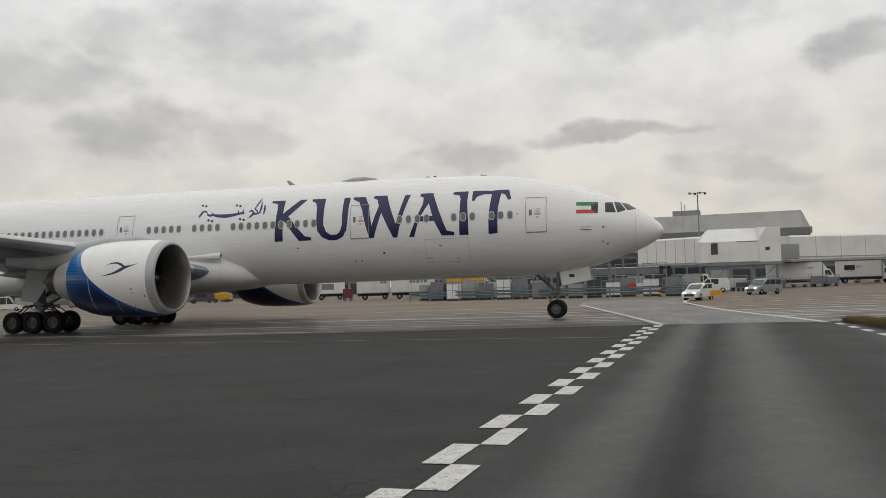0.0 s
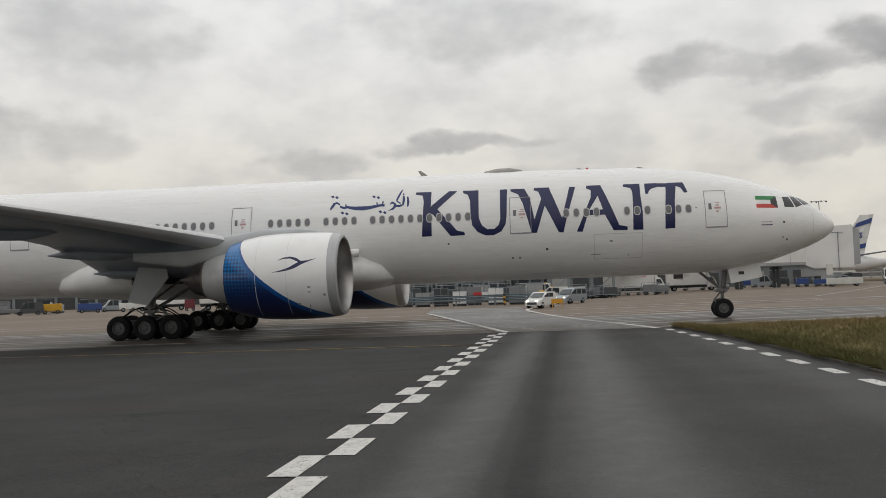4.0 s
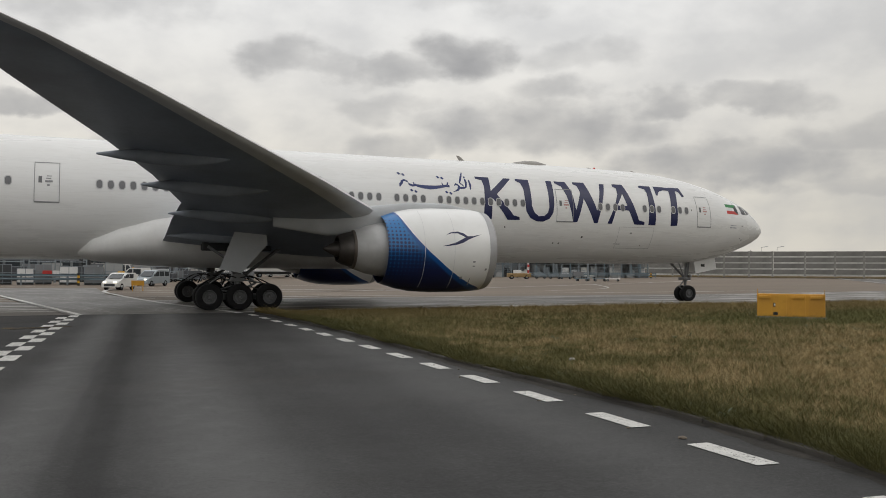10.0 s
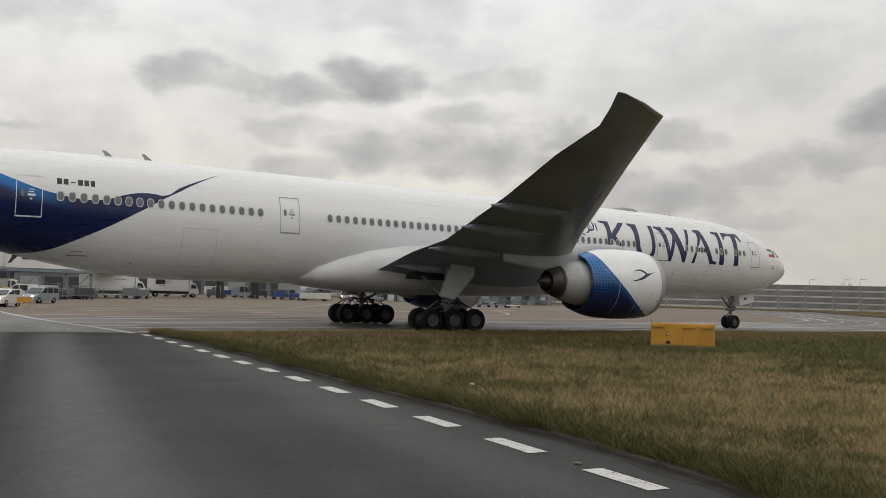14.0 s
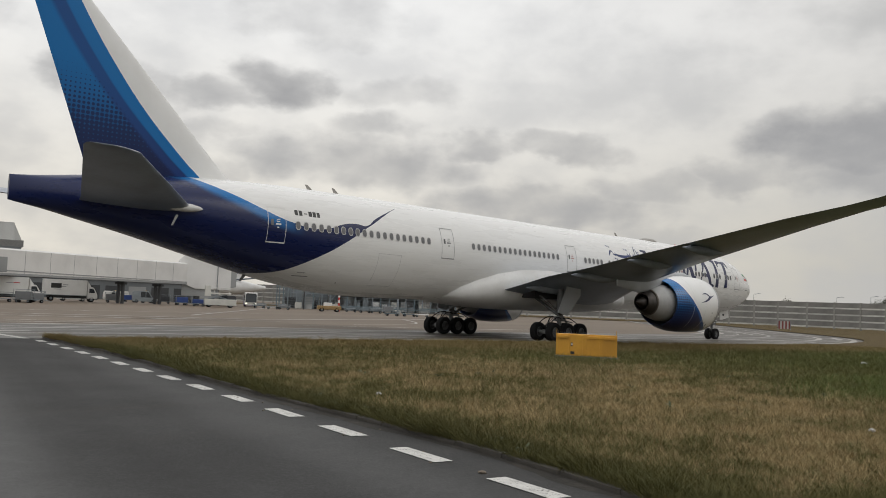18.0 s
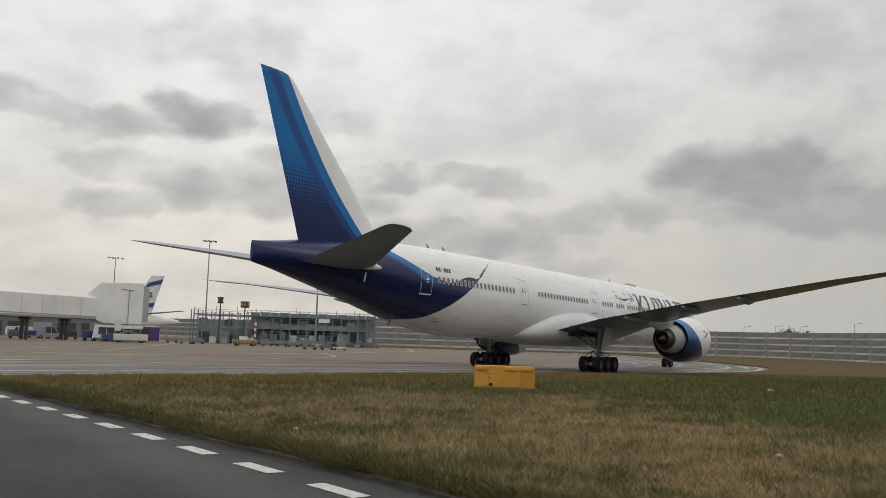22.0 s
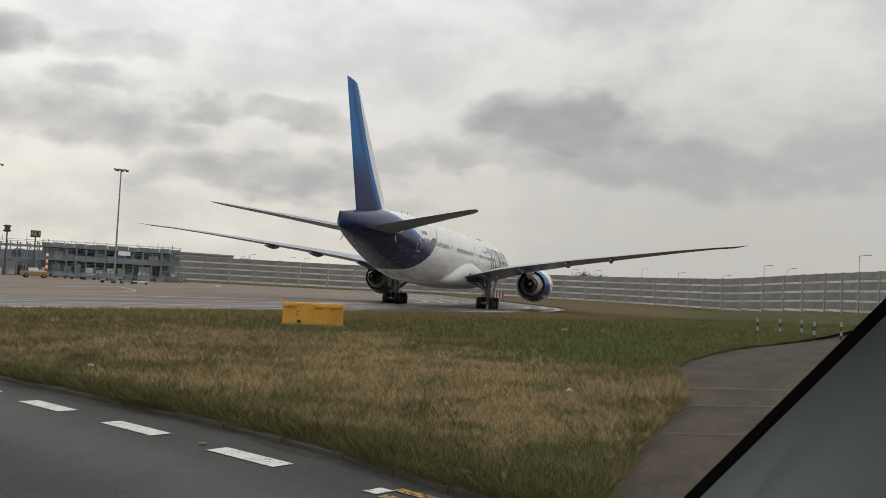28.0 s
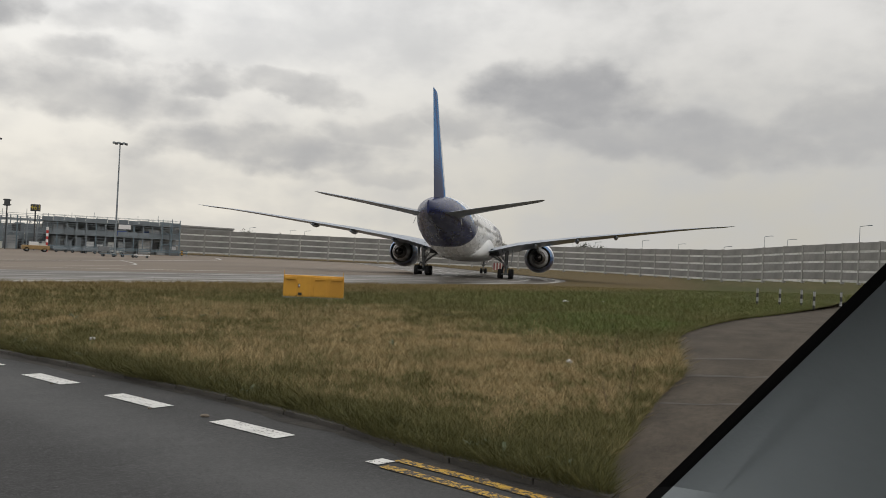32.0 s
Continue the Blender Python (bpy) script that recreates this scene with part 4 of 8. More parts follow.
            part("flap_track_fairing", turned(prof, "x", 18, m=m), FAIRING_GREY, wing, smooth=True)
        build_engine(plane, side)
        build_main_gear(plane, side)
        # tailplane
        part("tailplane", lofted([(0.6, -26.1, 6.60, 6.55, 0.10), (2.0, -27.15, 6.78, 5.95, 0.10), (6.0, -30.5, 7.38, 4.2, 0.095), (10.2, -34.0, 7.96, 2.4, 0.09), (10.58, -34.7, 8.0, 1.75, 0.07), (10.74, -35.4, 8.02, 0.95, 0.05)], side), [WING], plane, "grey tailplane", smooth=True)
        part("tailplane_root_fairing", turned([(0.75, 0.02), (0.55, 0.12), (0.1, 0.21), (-0.8, 0.24), (-2.0, 0.05)], "x", 16, m=Matrix.Translation((-27.5, side * 2.45, 6.76))), WHITE_FAIRING, plane, "pale rounded fairing at the tailplane root", smooth=True)
        part("tail_vent", skin(bmesh.new(), [[(-28.2, side * 2.28, 6.35), (-28.05, side * 2.30, 6.35), (-28.12, side * 2.36, 6.35)], [(-28.5, side * 2.42, 5.75), (-28.4, side * 2.44, 5.75), (-28.45, side * 2.5, 5.75)]], True, True, True), WHITE_FAIRING, plane)
    fin = [(7.6, -21.4, 0, 10.4, 0.05), (8.6, -23.3, 0, 8.9, 0.075), (9.3, -24.4, 0, 8.05, 0.085), (13.5, -28.70, 0, 5.37, 0.09), (17.7, -32.95, 0, 2.75, 0.09), (18.05, -33.40, 0, 2.45, 0.08), (18.15, -34.0, 0, 1.9, 0.05)]
    rings = [[Vector((lx + px, pz, zz)) for px, pz in foil(ch, th)] for zz, lx, _, ch, th in fin]
    part("tail_fin", skin(bmesh.new(), rings, True, True, True), FIN, plane, smooth=True)
    build_nose_gear(plane)
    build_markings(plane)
    return plane


ENGINE_X, ENGINE_Y, ENGINE_Z = 8.8, 9.6, 3.05


def build_engine(plane, side):
    e = new("engine")
    e.parent = plane
    e.matrix_basis = pose(ENGINE_X, side * ENGINE_Y, ENGINE_Z)
    outer = [(2.78, 1.72), (2.88, 1.78), (2.90, 1.84), (2.84, 1.92), (2.64, 1.99), (2.1, 2.06), (1.2, 2.10), (0.0, 2.10), (-1.1, 2.04), (-1.85, 1.90), (-2.4, 1.72), (-2.62, 1.64), (-2.62, 1.60), (-2.2, 1.63), (-1.7, 1.66)]
    cowl = part("fan_cowl", turned(outer, n=56), COWL, e, smooth=True)
    part("inlet_lip", turned([(2.905, 1.845), (2.92, 1.80), (2.89, 1.75), (2.78, 1.715), (2.5, 1.655), (2.0, 1.62), (1.2, 1.615)], n=56), METAL, e, "polished metal inlet lip", smooth=True)
    part("lip_ring", turned([(2.46, 2.024), (2.67, 1.990), (2.86, 1.925), (2.91, 1.845)], n=56), LIP_GREY, e, "grey metal inlet ring", smooth=True)
    bm = bmesh.new()
    for i in range(22):
        a = 2 * math.pi * i / 22
        rows = []
        for r in (0.42, 0.8, 1.2, 1.6):
            tw = 0.35 + 0.55 * r / 1.6
            rows.append([Vector((1.35 + k * 0.22 * math.cos(tw), 0, 0)) + Matrix.Rotation(a + k * 0.13 * math.sin(tw) + 0.1 * (r - 0.4), 3, "X") @ Vector((0, r, 0)) for k in (-1, 0, 1)])
        skin(bm, rows, False)
    part("fan", bm, DARK_METAL, e, "dark curved fan blades")
    part("spinner", turned([(2.05, 0.01), (1.95, 0.12), (1.6, 0.33), (1.35, 0.44), (1.2, 0.45)], n=24), DARK_METAL, e, smooth=True)
    # black discs close the nacelle, in place of the shade inside it
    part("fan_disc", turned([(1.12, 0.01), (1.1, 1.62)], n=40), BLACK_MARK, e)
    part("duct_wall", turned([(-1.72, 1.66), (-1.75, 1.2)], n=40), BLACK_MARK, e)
    part("core_cowl", turned([(-1.75, 1.36), (-2.6, 1.32), (-3.3, 1.18), (-3.94, 0.95)], n=48), CORE_METAL, e, "brushed metal core cowl", smooth=True)
    part("nozzle_ring", turned([(-3.94, 0.955), (-4.06, 0.92), (-4.07, 0.88), (-3.8, 0.86)], n=40), TAN_METAL, e, "heat-tinted nozzle ring", smooth=True)
    part("core_nozzle", turned([(-3.7, 0.88), (-4.1, 0.85), (-4.5, 0.74), (-4.72, 0.62), (-4.72, 0.57), (-4.2, 0.52)], n=36), DARK_METAL, e, "dark heat-stained core nozzle", smooth=True)
    part("exhaust_plug", turned([(-4.1, 0.5), (-4.7, 0.40), (-5.1, 0.22), (-5.4, 0.03)], n=28), DARK_METAL, e, smooth=True)
    # pylon
    rings = []
    for x, w, z0, z1 in ((2.2, 0.10, 1.95, 2.06), (0.8, 0.24, 1.9, 2.35), (-1.0, 0.30, 1.75, 2.35), (-3.2, 0.32, 0.85, 2.1), (-5.2, 0.28, 0.62, 1.75), (-7.8, 0.06, 1.0, 1.5)):
        rings.append([(x, w * math.cos(a), (z0 + z1) / 2 + (z1 - z0) / 2 * math.sin(a)) for a in [2 * math.pi * i / 16 for i in range(16)]])
    part("pylon", skin(bmesh.new(), rings, True, True, True), PYLON_GREY, e, "pale grey pylon", smooth=True)
    # bird-like mark on the cowl side
    bm = bmesh.new()
    sgn = -1 if side < 0 else 1

    def cowl_point(x, z):
        prof = sorted(outer[3:11])
        r = float(np.interp(x, [q[0] for q in prof], [q[1] for q in prof])) + 0.008
        return Vector((x, sgn * math.sqrt(max(0.01, r * r - z * z)), z))

    for pts in (((-0.15, 0.15, 0.0), (0.25, 0.19, 0.04), (0.65, 0.27, 0.08), (1.0, 0.40, 0.13), (1.25, 0.53, 0.12), (1.55, 0.62, 0.05), (2.02, 0.76, 0.0)), ((0.1, 0.68, 0.0), (0.4, 0.80, 0.035), (0.75, 0.82, 0.06), (1.05, 0.70, 0.10), (1.28, 0.56, 0.08))):
        rows = [[cowl_point(x, z + w), cowl_point(x, z - w * 0.5)] for x, z, w in pts]
        skin(bm, rows, False)
    part("bird_mark", bm, NAVY_MARK, e, "navy stylised bird mark")
    for x, z, w, h in ((1.55, -0.62, 0.12, 0.08), (1.55, -0.82, 0.12, 0.05), (2.25, -1.0, 0.1, 0.1), (1.0, -1.42, 0.12, 0.12)):
        part("cowl_placard", skin(bmesh.new(), [[cowl_point(x, z), cowl_point(x + w, z)], [cowl_point(x, z + h), cowl_point(x + w, z + h)]], False), SEAM_GREY, e)
    for x in (0.55, -0.95):
        rows = [[cowl_point(x, z), cowl_point(x + 0.022, z)] for z in np.linspace(-1.85, 1.9, 22)]
        part("cowl_joint", skin(bmesh.new(), rows, False), FAINT_JOINT, e)
    rod_bm = rod(bmesh.new(), (1.62, sgn * 1.72, -1.05), (1.5, sgn * 1.35, -1.72), 0.02)
    part("cowl_strake", rod_bm, SEAM_GREY, e)
    return e


def wheel(name, parent, m, r, w):
    """A tyre with a rim, axle along y."""
    prof = [(-0.36 * w, 0.52 * r), (-0.47 * w, 0.60 * r), (-0.5 * w, 0.78 * r), (-0.42 * w, 0.95 * r), (-0.2 * w, r), (0.2 * w, r), (0.42 * w, 0.95 * r), (0.5 * w, 0.78 * r), (0.47 * w, 0.60 * r), (0.36 * w, 0.52 * r)]
    t = part(name, turned(prof, "y", 36), RUBBER, parent, smooth=True, at=m)
    rim = [(0.30 * w, 0.04), (0.32 * w, 0.16 * r), (0.22 * w, 0.20 * r), (0.18 * w, 0.40 * r), (0.36 * w, 0.47 * r), (0.37 * w, 0.53 * r)]
    bm = turned(rim, "y", 28)
    turned([(-a, b) for a, b in rim], "y", 28, bm=bm)
    for k in range(8):
        a = 2 * math.pi * k / 8
        rod(bm, (0.3 * r * math.cos(a), -0.26 * w, 0.3 * r * math.sin(a)), (0.3 * r * math.cos(a), 0.26 * w, 0.3 * r * math.sin(a)), 0.05 * r, n=6)
    part("rim", bm, RIM_GREY, t, "grey metal wheel rim", smooth=True)
    return t


WHEELS = []


def build_main_gear(plane, side):
    g = new("main_gear")
    g.parent = plane
    g.matrix_basis = pose(0, side * 5.485, 0)
    s = side
    bm = rods(((0, 0, 0.7), (0, 0, 2.1), 0.17), n=14)
    rod(bm, (0, 0, 1.9), (0, 0.1 * s, 4.4), 0.24, n=14)
    part("strut", bm, GEAR, g, "grey landing gear strut", smooth=True)
    part("bogie_beam", boxes((-1.7, -0.14, 0.52, 1.7, 0.14, 0.82), bevel=0.05), GEAR, g, smooth=True)
    for x in (-1.47, 0, 1.47):
        part("axle", rods(((x, -0.85, 0.66), (x, 0.85, 0.66), 0.09)), GEAR, g, smooth=True)
    for one in (((0.15, 0, 1.6), (2.6, -1.6 * s, 3.3), 0.09), ((-0.2, 0, 1.9), (-0.3, -2.6 * s, 3.4), 0.11), ((0.2, 0, 1.0), (0.9, 0, 1.35), 0.06), ((0.9, 0, 1.35), (0.25, 0, 1.9), 0.06), ((-0.3, 0.1, 0.9), (-1.3, 0.1, 1.05), 0.035), ((-0.3, -0.1, 1.2), (-1.2, -0.2, 0.95), 0.03), ((0.2, 0.12, 1.25), (1.4, 0.2, 0.95), 0.03),
                ((-0.25, 0.15 * s, 1.3), (-0.9, 0.3 * s, 1.75), 0.03), ((-0.9, 0.3 * s, 1.75), (-1.6, 0.1 * s, 1.15), 0.03), ((0.3, -0.1, 1.5), (1.2, -0.25, 1.35), 0.04), ((0.15, -0.2 * s, 2.2), (1.5, -0.6 * s, 3.2), 0.06), ((-0.15, -0.2 * s, 2.3), (-1.4, -0.7 * s, 3.2), 0.07)):
        part("brace", rods(one), GEAR, g, smooth=True)
    # brake hoses looping from the strut to the wheels
    for x0, y0, x1, y1, up in ((-0.15, 0.25, -1.9, 0.45, 0.34), (-0.1, -0.25, -1.6, -0.4, 0.28), (0.15, 0.25, 1.55, 0.45, 0.30), (0.1, -0.25, 1.8, -0.4, 0.22), (-0.2, 0.3, -0.75, 0.5, 0.40), (0.2, 0.3, 0.8, 0.5, 0.36)):
        line = [Vector((x0 + (x1 - x0) * u, y0 + (y1 - y0) * u, 1.62 - 0.42 * u + up * math.sin(3.4 * u) * (1 - 0.4 * u))) for u in np.linspace(0, 1, 8)]
        part("brake_hose", tube(line, 0.034), RUBBER, g, "black rubber hose", smooth=True)
    part("brake_manifold", boxes((-0.32, -0.24, 1.42, 0.32, 0.24, 1.78), bevel=0.05), GEAR, g, smooth=True)
    door = bmesh.new()
    pts = [(-1.0, 2.05), (0.1, 1.85), (1.35, 3.3), (1.25, 4.0), (-0.20, 4.15)]
    a = [door.verts.new((x, s * (0.62 + 0.10 * (z - 2)), z)) for x, z in pts]
    b = [door.verts.new((x, s * (0.68 + 0.10 * (z - 2)), z)) for x, z in pts]
    door.faces.new(a), door.faces.new(b[::-1])
    for i in range(5):
        door.faces.new((a[i], a[(i + 1) % 5], b[(i + 1) % 5], b[i]))
    part("gear_door", door, PYLON_GREY, g, "grey gear door panel")
    for x in (-1.47, 0, 1.47):
        for y in (-0.70, 0.70):
            WHEELS.append((wheel("wheel", g, pose(x, y, 0.665), 0.665, 0.52), x, y, 0.665))


def build_nose_gear(plane):
    g = new("nose_gear")
    g.parent = plane
    g.matrix_basis = pose(31.22, 0, 0)
    bm = rods(((0, 0, 0.5), (0.05, 0, 1.5), 0.10), ((0.05, 0, 1.4), (0.25, 0, 2.9), 0.15), n=14)
    part("strut", bm, GEAR, g, smooth=True)
    for one in (((0, -0.5, 0.54), (0, 0.5, 0.54), 0.08), ((0.1, 0, 1.5), (-1.5, 0, 2.9), 0.08), ((-0.05, 0, 0.7), (-0.45, 0, 1.0), 0.045), ((-0.45, 0, 1.0), (-0.05, 0, 1.45), 0.045), ((0.15, -0.4, 1.75), (0.15, 0.4, 1.75), 0.06), ((0.05, 0.15, 1.2), (0.35, 0.25, 1.9), 0.03), ((-0.1, -0.15, 1.5), (-0.7, -0.3, 2.6), 0.04)):
        part("brace", rods(one), GEAR, g, smooth=True)
    part("steering_unit", boxes((-0.35, -0.28, 1.45, 0.3, 0.28, 1.65), bevel=0.05), GEAR, g)
    for y in (-0.22, 0.22):
        bm = turned([(0.16, 0.01), (0.16, 0.11), (0.05, 0.11), (0.0, 0.02)], "x", 14, m=Matrix.Translation((0.2, y, 1.78)))
        part("taxi_light", bm, WING_EDGE, g, "taxi light lens", smooth=True)
    for s in (-1, 1):
        bm = bmesh.new()
        box(bm, 0.0, s * 0.62 - 0.03, -0.4, 1.75, s * 0.62 + 0.03, 0.42, m=Matrix.Translation((0.35, 0, 2.3)) @ Matrix.Rotation(radians(-10), 4, "Y"))
        d = part("nose_gear_door", bm, WHITE_FAIRING, g, "white nose gear door")
        part("door_text_bar", boxes((0.85, s * 0.655 - 0.008, 2.38, 1.15, s * 0.655 + 0.008, 2.56)), BLACK_MARK, d)
    for y in (-0.36, 0.36):
        WHEELS.append((wheel("wheel", g, pose(0, y, 0.545), 0.545, 0.40), 0, y, 0.545))


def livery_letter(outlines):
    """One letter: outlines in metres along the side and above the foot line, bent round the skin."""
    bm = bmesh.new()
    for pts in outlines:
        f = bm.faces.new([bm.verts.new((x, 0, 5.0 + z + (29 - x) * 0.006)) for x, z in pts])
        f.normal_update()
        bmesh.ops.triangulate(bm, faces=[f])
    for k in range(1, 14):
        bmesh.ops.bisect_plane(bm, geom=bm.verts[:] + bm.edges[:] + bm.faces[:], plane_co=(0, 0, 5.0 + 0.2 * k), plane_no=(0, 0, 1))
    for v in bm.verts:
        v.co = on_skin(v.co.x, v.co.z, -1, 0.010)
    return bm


def build_markings(plane):
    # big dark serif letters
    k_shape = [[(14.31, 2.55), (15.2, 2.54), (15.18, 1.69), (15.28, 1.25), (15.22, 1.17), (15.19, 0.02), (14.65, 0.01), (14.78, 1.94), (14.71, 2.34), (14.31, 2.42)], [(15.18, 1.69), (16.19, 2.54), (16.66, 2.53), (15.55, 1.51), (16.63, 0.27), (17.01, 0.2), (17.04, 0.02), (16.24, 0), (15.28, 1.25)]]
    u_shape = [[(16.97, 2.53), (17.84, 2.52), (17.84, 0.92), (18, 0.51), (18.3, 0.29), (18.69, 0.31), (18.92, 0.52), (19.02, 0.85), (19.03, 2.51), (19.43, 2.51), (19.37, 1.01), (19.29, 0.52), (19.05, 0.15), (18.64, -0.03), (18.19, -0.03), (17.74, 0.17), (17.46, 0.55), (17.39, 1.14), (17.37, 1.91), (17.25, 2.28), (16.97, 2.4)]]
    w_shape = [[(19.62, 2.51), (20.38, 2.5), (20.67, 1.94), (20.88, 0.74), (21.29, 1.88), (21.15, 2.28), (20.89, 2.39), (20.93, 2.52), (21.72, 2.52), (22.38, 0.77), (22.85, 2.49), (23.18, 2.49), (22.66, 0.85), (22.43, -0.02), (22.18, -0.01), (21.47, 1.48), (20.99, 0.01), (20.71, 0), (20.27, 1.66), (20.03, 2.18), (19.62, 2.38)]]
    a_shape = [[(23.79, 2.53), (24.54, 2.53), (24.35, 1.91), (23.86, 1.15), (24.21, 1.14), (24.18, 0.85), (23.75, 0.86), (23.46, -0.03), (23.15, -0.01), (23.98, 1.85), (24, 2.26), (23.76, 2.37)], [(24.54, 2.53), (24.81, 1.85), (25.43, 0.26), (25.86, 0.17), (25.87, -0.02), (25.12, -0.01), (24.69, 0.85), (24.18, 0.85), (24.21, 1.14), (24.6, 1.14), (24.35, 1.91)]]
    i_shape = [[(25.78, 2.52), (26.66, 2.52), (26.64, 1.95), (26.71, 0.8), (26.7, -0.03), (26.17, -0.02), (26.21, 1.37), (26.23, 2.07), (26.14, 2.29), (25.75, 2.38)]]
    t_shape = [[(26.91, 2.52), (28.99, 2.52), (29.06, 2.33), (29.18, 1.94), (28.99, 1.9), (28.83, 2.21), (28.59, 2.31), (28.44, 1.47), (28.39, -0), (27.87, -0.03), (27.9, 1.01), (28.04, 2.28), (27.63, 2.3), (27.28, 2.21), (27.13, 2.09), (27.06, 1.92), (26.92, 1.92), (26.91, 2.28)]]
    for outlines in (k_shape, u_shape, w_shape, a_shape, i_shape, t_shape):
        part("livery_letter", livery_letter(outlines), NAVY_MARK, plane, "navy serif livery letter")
    # flowing script: strokes and dots
    bm = bmesh.new()
    ribbon = lambda pts: skin(bm, [[on_skin(x, z + w, -1, 0.006), on_skin(x, z - w, -1, 0.006)] for x, z, w in [(9.35 + u * 4.6, 6.42 + v * 1.5, k) for u, v, k in pts]], False)

    def stem(pts):
        skin(bm, [[on_skin(x - w, z, -1, 0.0062), on_skin(x + w, z, -1, 0.0062)] for x, z, w in [(9.35 + u * 4.6, 6.42 + v * 1.5, k) for u, v, k in pts]], False)
    stem([(0.03, 0.27, 0.03), (0.05, 0.40, 0.10), (0.08, 0.53, 0.07), (0.10, 0.58, 0.02)])
    ribbon([(0.05, 0.50, 0.03), (0.10, 0.54, 0.06), (0.14, 0.48, 0.05), (0.15, 0.38, 0.06), (0.20, 0.33, 0.07), (0.24, 0.36, 0.07), (0.27, 0.33, 0.08), (0.33, 0.30, 0.10), (0.43, 0.28, 0.12), (0.52, 0.30, 0.10), (0.60, 0.34, 0.08), (0.65, 0.37, 0.07), (0.70, 0.36, 0.07)])
    stem([(0.225, 0.34, 0.05), (0.215, 0.47, 0.03)])
    stem([(0.615, 0.34, 0.05), (0.60, 0.50, 0.03)])
    stem([(0.665, 0.36, 0.05), (0.68, 0.52, 0.04)])
    stem([(0.745, 0.14, 0.03), (0.79, 0.18, 0.10), (0.825, 0.28, 0.09), (0.83, 0.40, 0.06), (0.80, 0.46, 0.05)])
    ribbon([(0.765, 0.40, 0.04), (0.79, 0.46, 0.06), (0.82, 0.42, 0.06)])
    ribbon([(0.83, 0.33, 0.05), (0.86, 0.31, 0.07), (0.90, 0.32, 0.06), (0.93, 0.36, 0.05)])
    stem([(0.845, 0.52, 0.04), (0.86, 0.62, 0.06), (0.885, 0.80, 0.06), (0.91, 0.96, 0.03)])
    ribbon([(0.84, 0.52, 0.03), (0.87, 0.46, 0.05), (0.895, 0.40, 0.05), (0.90, 0.33, 0.05)])
    stem([(0.925, 0.34, 0.05), (0.935, 0.55, 0.07), (0.925, 0.80, 0.04)])
    stem([(0.985, 0.26, 0.03), (0.99, 0.45, 0.07), (0.98, 0.66, 0.04)])
    for u, v in ((0.04, 0.80), (0.095, 0.76), (0.18, 0.14), (0.235, 0.10), (0.56, 0.72), (0.615, 0.68), (0.65, 0.12), (0.705, 0.08)):
        ribbon([(u - 0.024, v + 0.02, 0.0), (u, v, 0.09), (u + 0.024, v - 0.02, 0.0)])
    part("livery_script", bm, SCRIPT_BLUE, plane, "navy flowing script")
    # registration and name as plain bars
    for x, w in ((-21.14, 0.22), (-20.84, 0.22), (-20.18, 0.24), (-19.88, 0.22), (-19.58, 0.20)):
        part("registration_bar", patch(bmesh.new(), [(x, 7.01), (x + w, 7.01), (x + w, 7.31), (x, 7.31)], 1, 2), BLACK_MARK, plane)
    part("registration_bar", patch(bmesh.new(), [(-20.52, 7.12), (-20.28, 7.12), (-20.28, 7.17), (-20.52, 7.17)], 1, 1), BLACK_MARK, plane)
    for x, z, w, h in ((32.99, 4.97, 0.62, 0.045), (33.02, 5.14, 0.56, 0.02)):
        part("name_bar", patch(bmesh.new(), [(x, z), (x + w, z), (x + w, z + h), (x, z + h)], 4, 1), NAVY_MARK, plane)
    # flag
    flag = patch(bmesh.new(), [(32.80, 6.15), (33.98, 6.12), (33.98, 6.35), (32.80, 6.38)], 4, 2)
    flag_ob = part("flag", flag, WHITE_MARK, plane, "small striped flag")
    part("flag_green", patch(bmesh.new(), [(32.80, 6.38), (33.98, 6.35), (33.98, 6.57), (32.80, 6.60)], 4, 2), GREEN_MARK, flag_ob)
    part("flag_red", patch(bmesh.new(), [(32.80, 5.93), (33.98, 5.90), (33.98, 6.12), (32.80, 6.15)], 4, 2), RED_MARK, flag_ob)
    part("flag_black", patch(bmesh.new(), [(33.62, 6.12), (33.985, 5.90), (33.985, 6.57), (33.62, 6.36)], 2, 4, 0.010), BLACK_MARK, flag_ob)
    # cockpit windows
    for side in (-1, 1):
        for q in (((34.38, 5.95), (34.96, 5.93), (34.76, 6.55), (34.36, 6.53)), ((35.04, 5.92), (35.49, 6.07), (35.14, 6.56), (34.84, 6.56)), ((35.57, 6.07), (36.04, 6.14), (35.60, 6.47), (35.23, 6.53))):
            part("cockpit_window", patch(bmesh.new(), q, 4, 6, 0.008, side), BLACK_GLASS, plane, "dark cockpit window")
    # cabin windows on one shared mesh
    bm = bmesh.new()
    w, h = 0.142, 0.212
    for k, (a, b, z) in enumerate(((1.28, 1.22, 0.0), (1.0, 1.0, 0.004))):
        ring = []
        for i in range(16):
            an = 2 * math.pi * i / 16
            c, s = math.cos(an), math.sin(an)
            ring.append(bm.verts.new((a * w * math.copysign(abs(c) ** 0.78, c), b * h * math.copysign(abs(s) ** 0.78, s), z)))
        f = bm.faces.new(ring)
        f.material_index = 1 - k
    win = None
    runs = [(-20.98, -10.6, 0.538), (-6.58, 2.7, 0.54), (6.05, 8.4, 0.53), (9.25, 10.9, 0.532), (11.91, 17.3, 0.532), (22.61, 24.3, 0.543), (25.87, 27.0, 0.545), (28.07, 29.2, 0.53)]
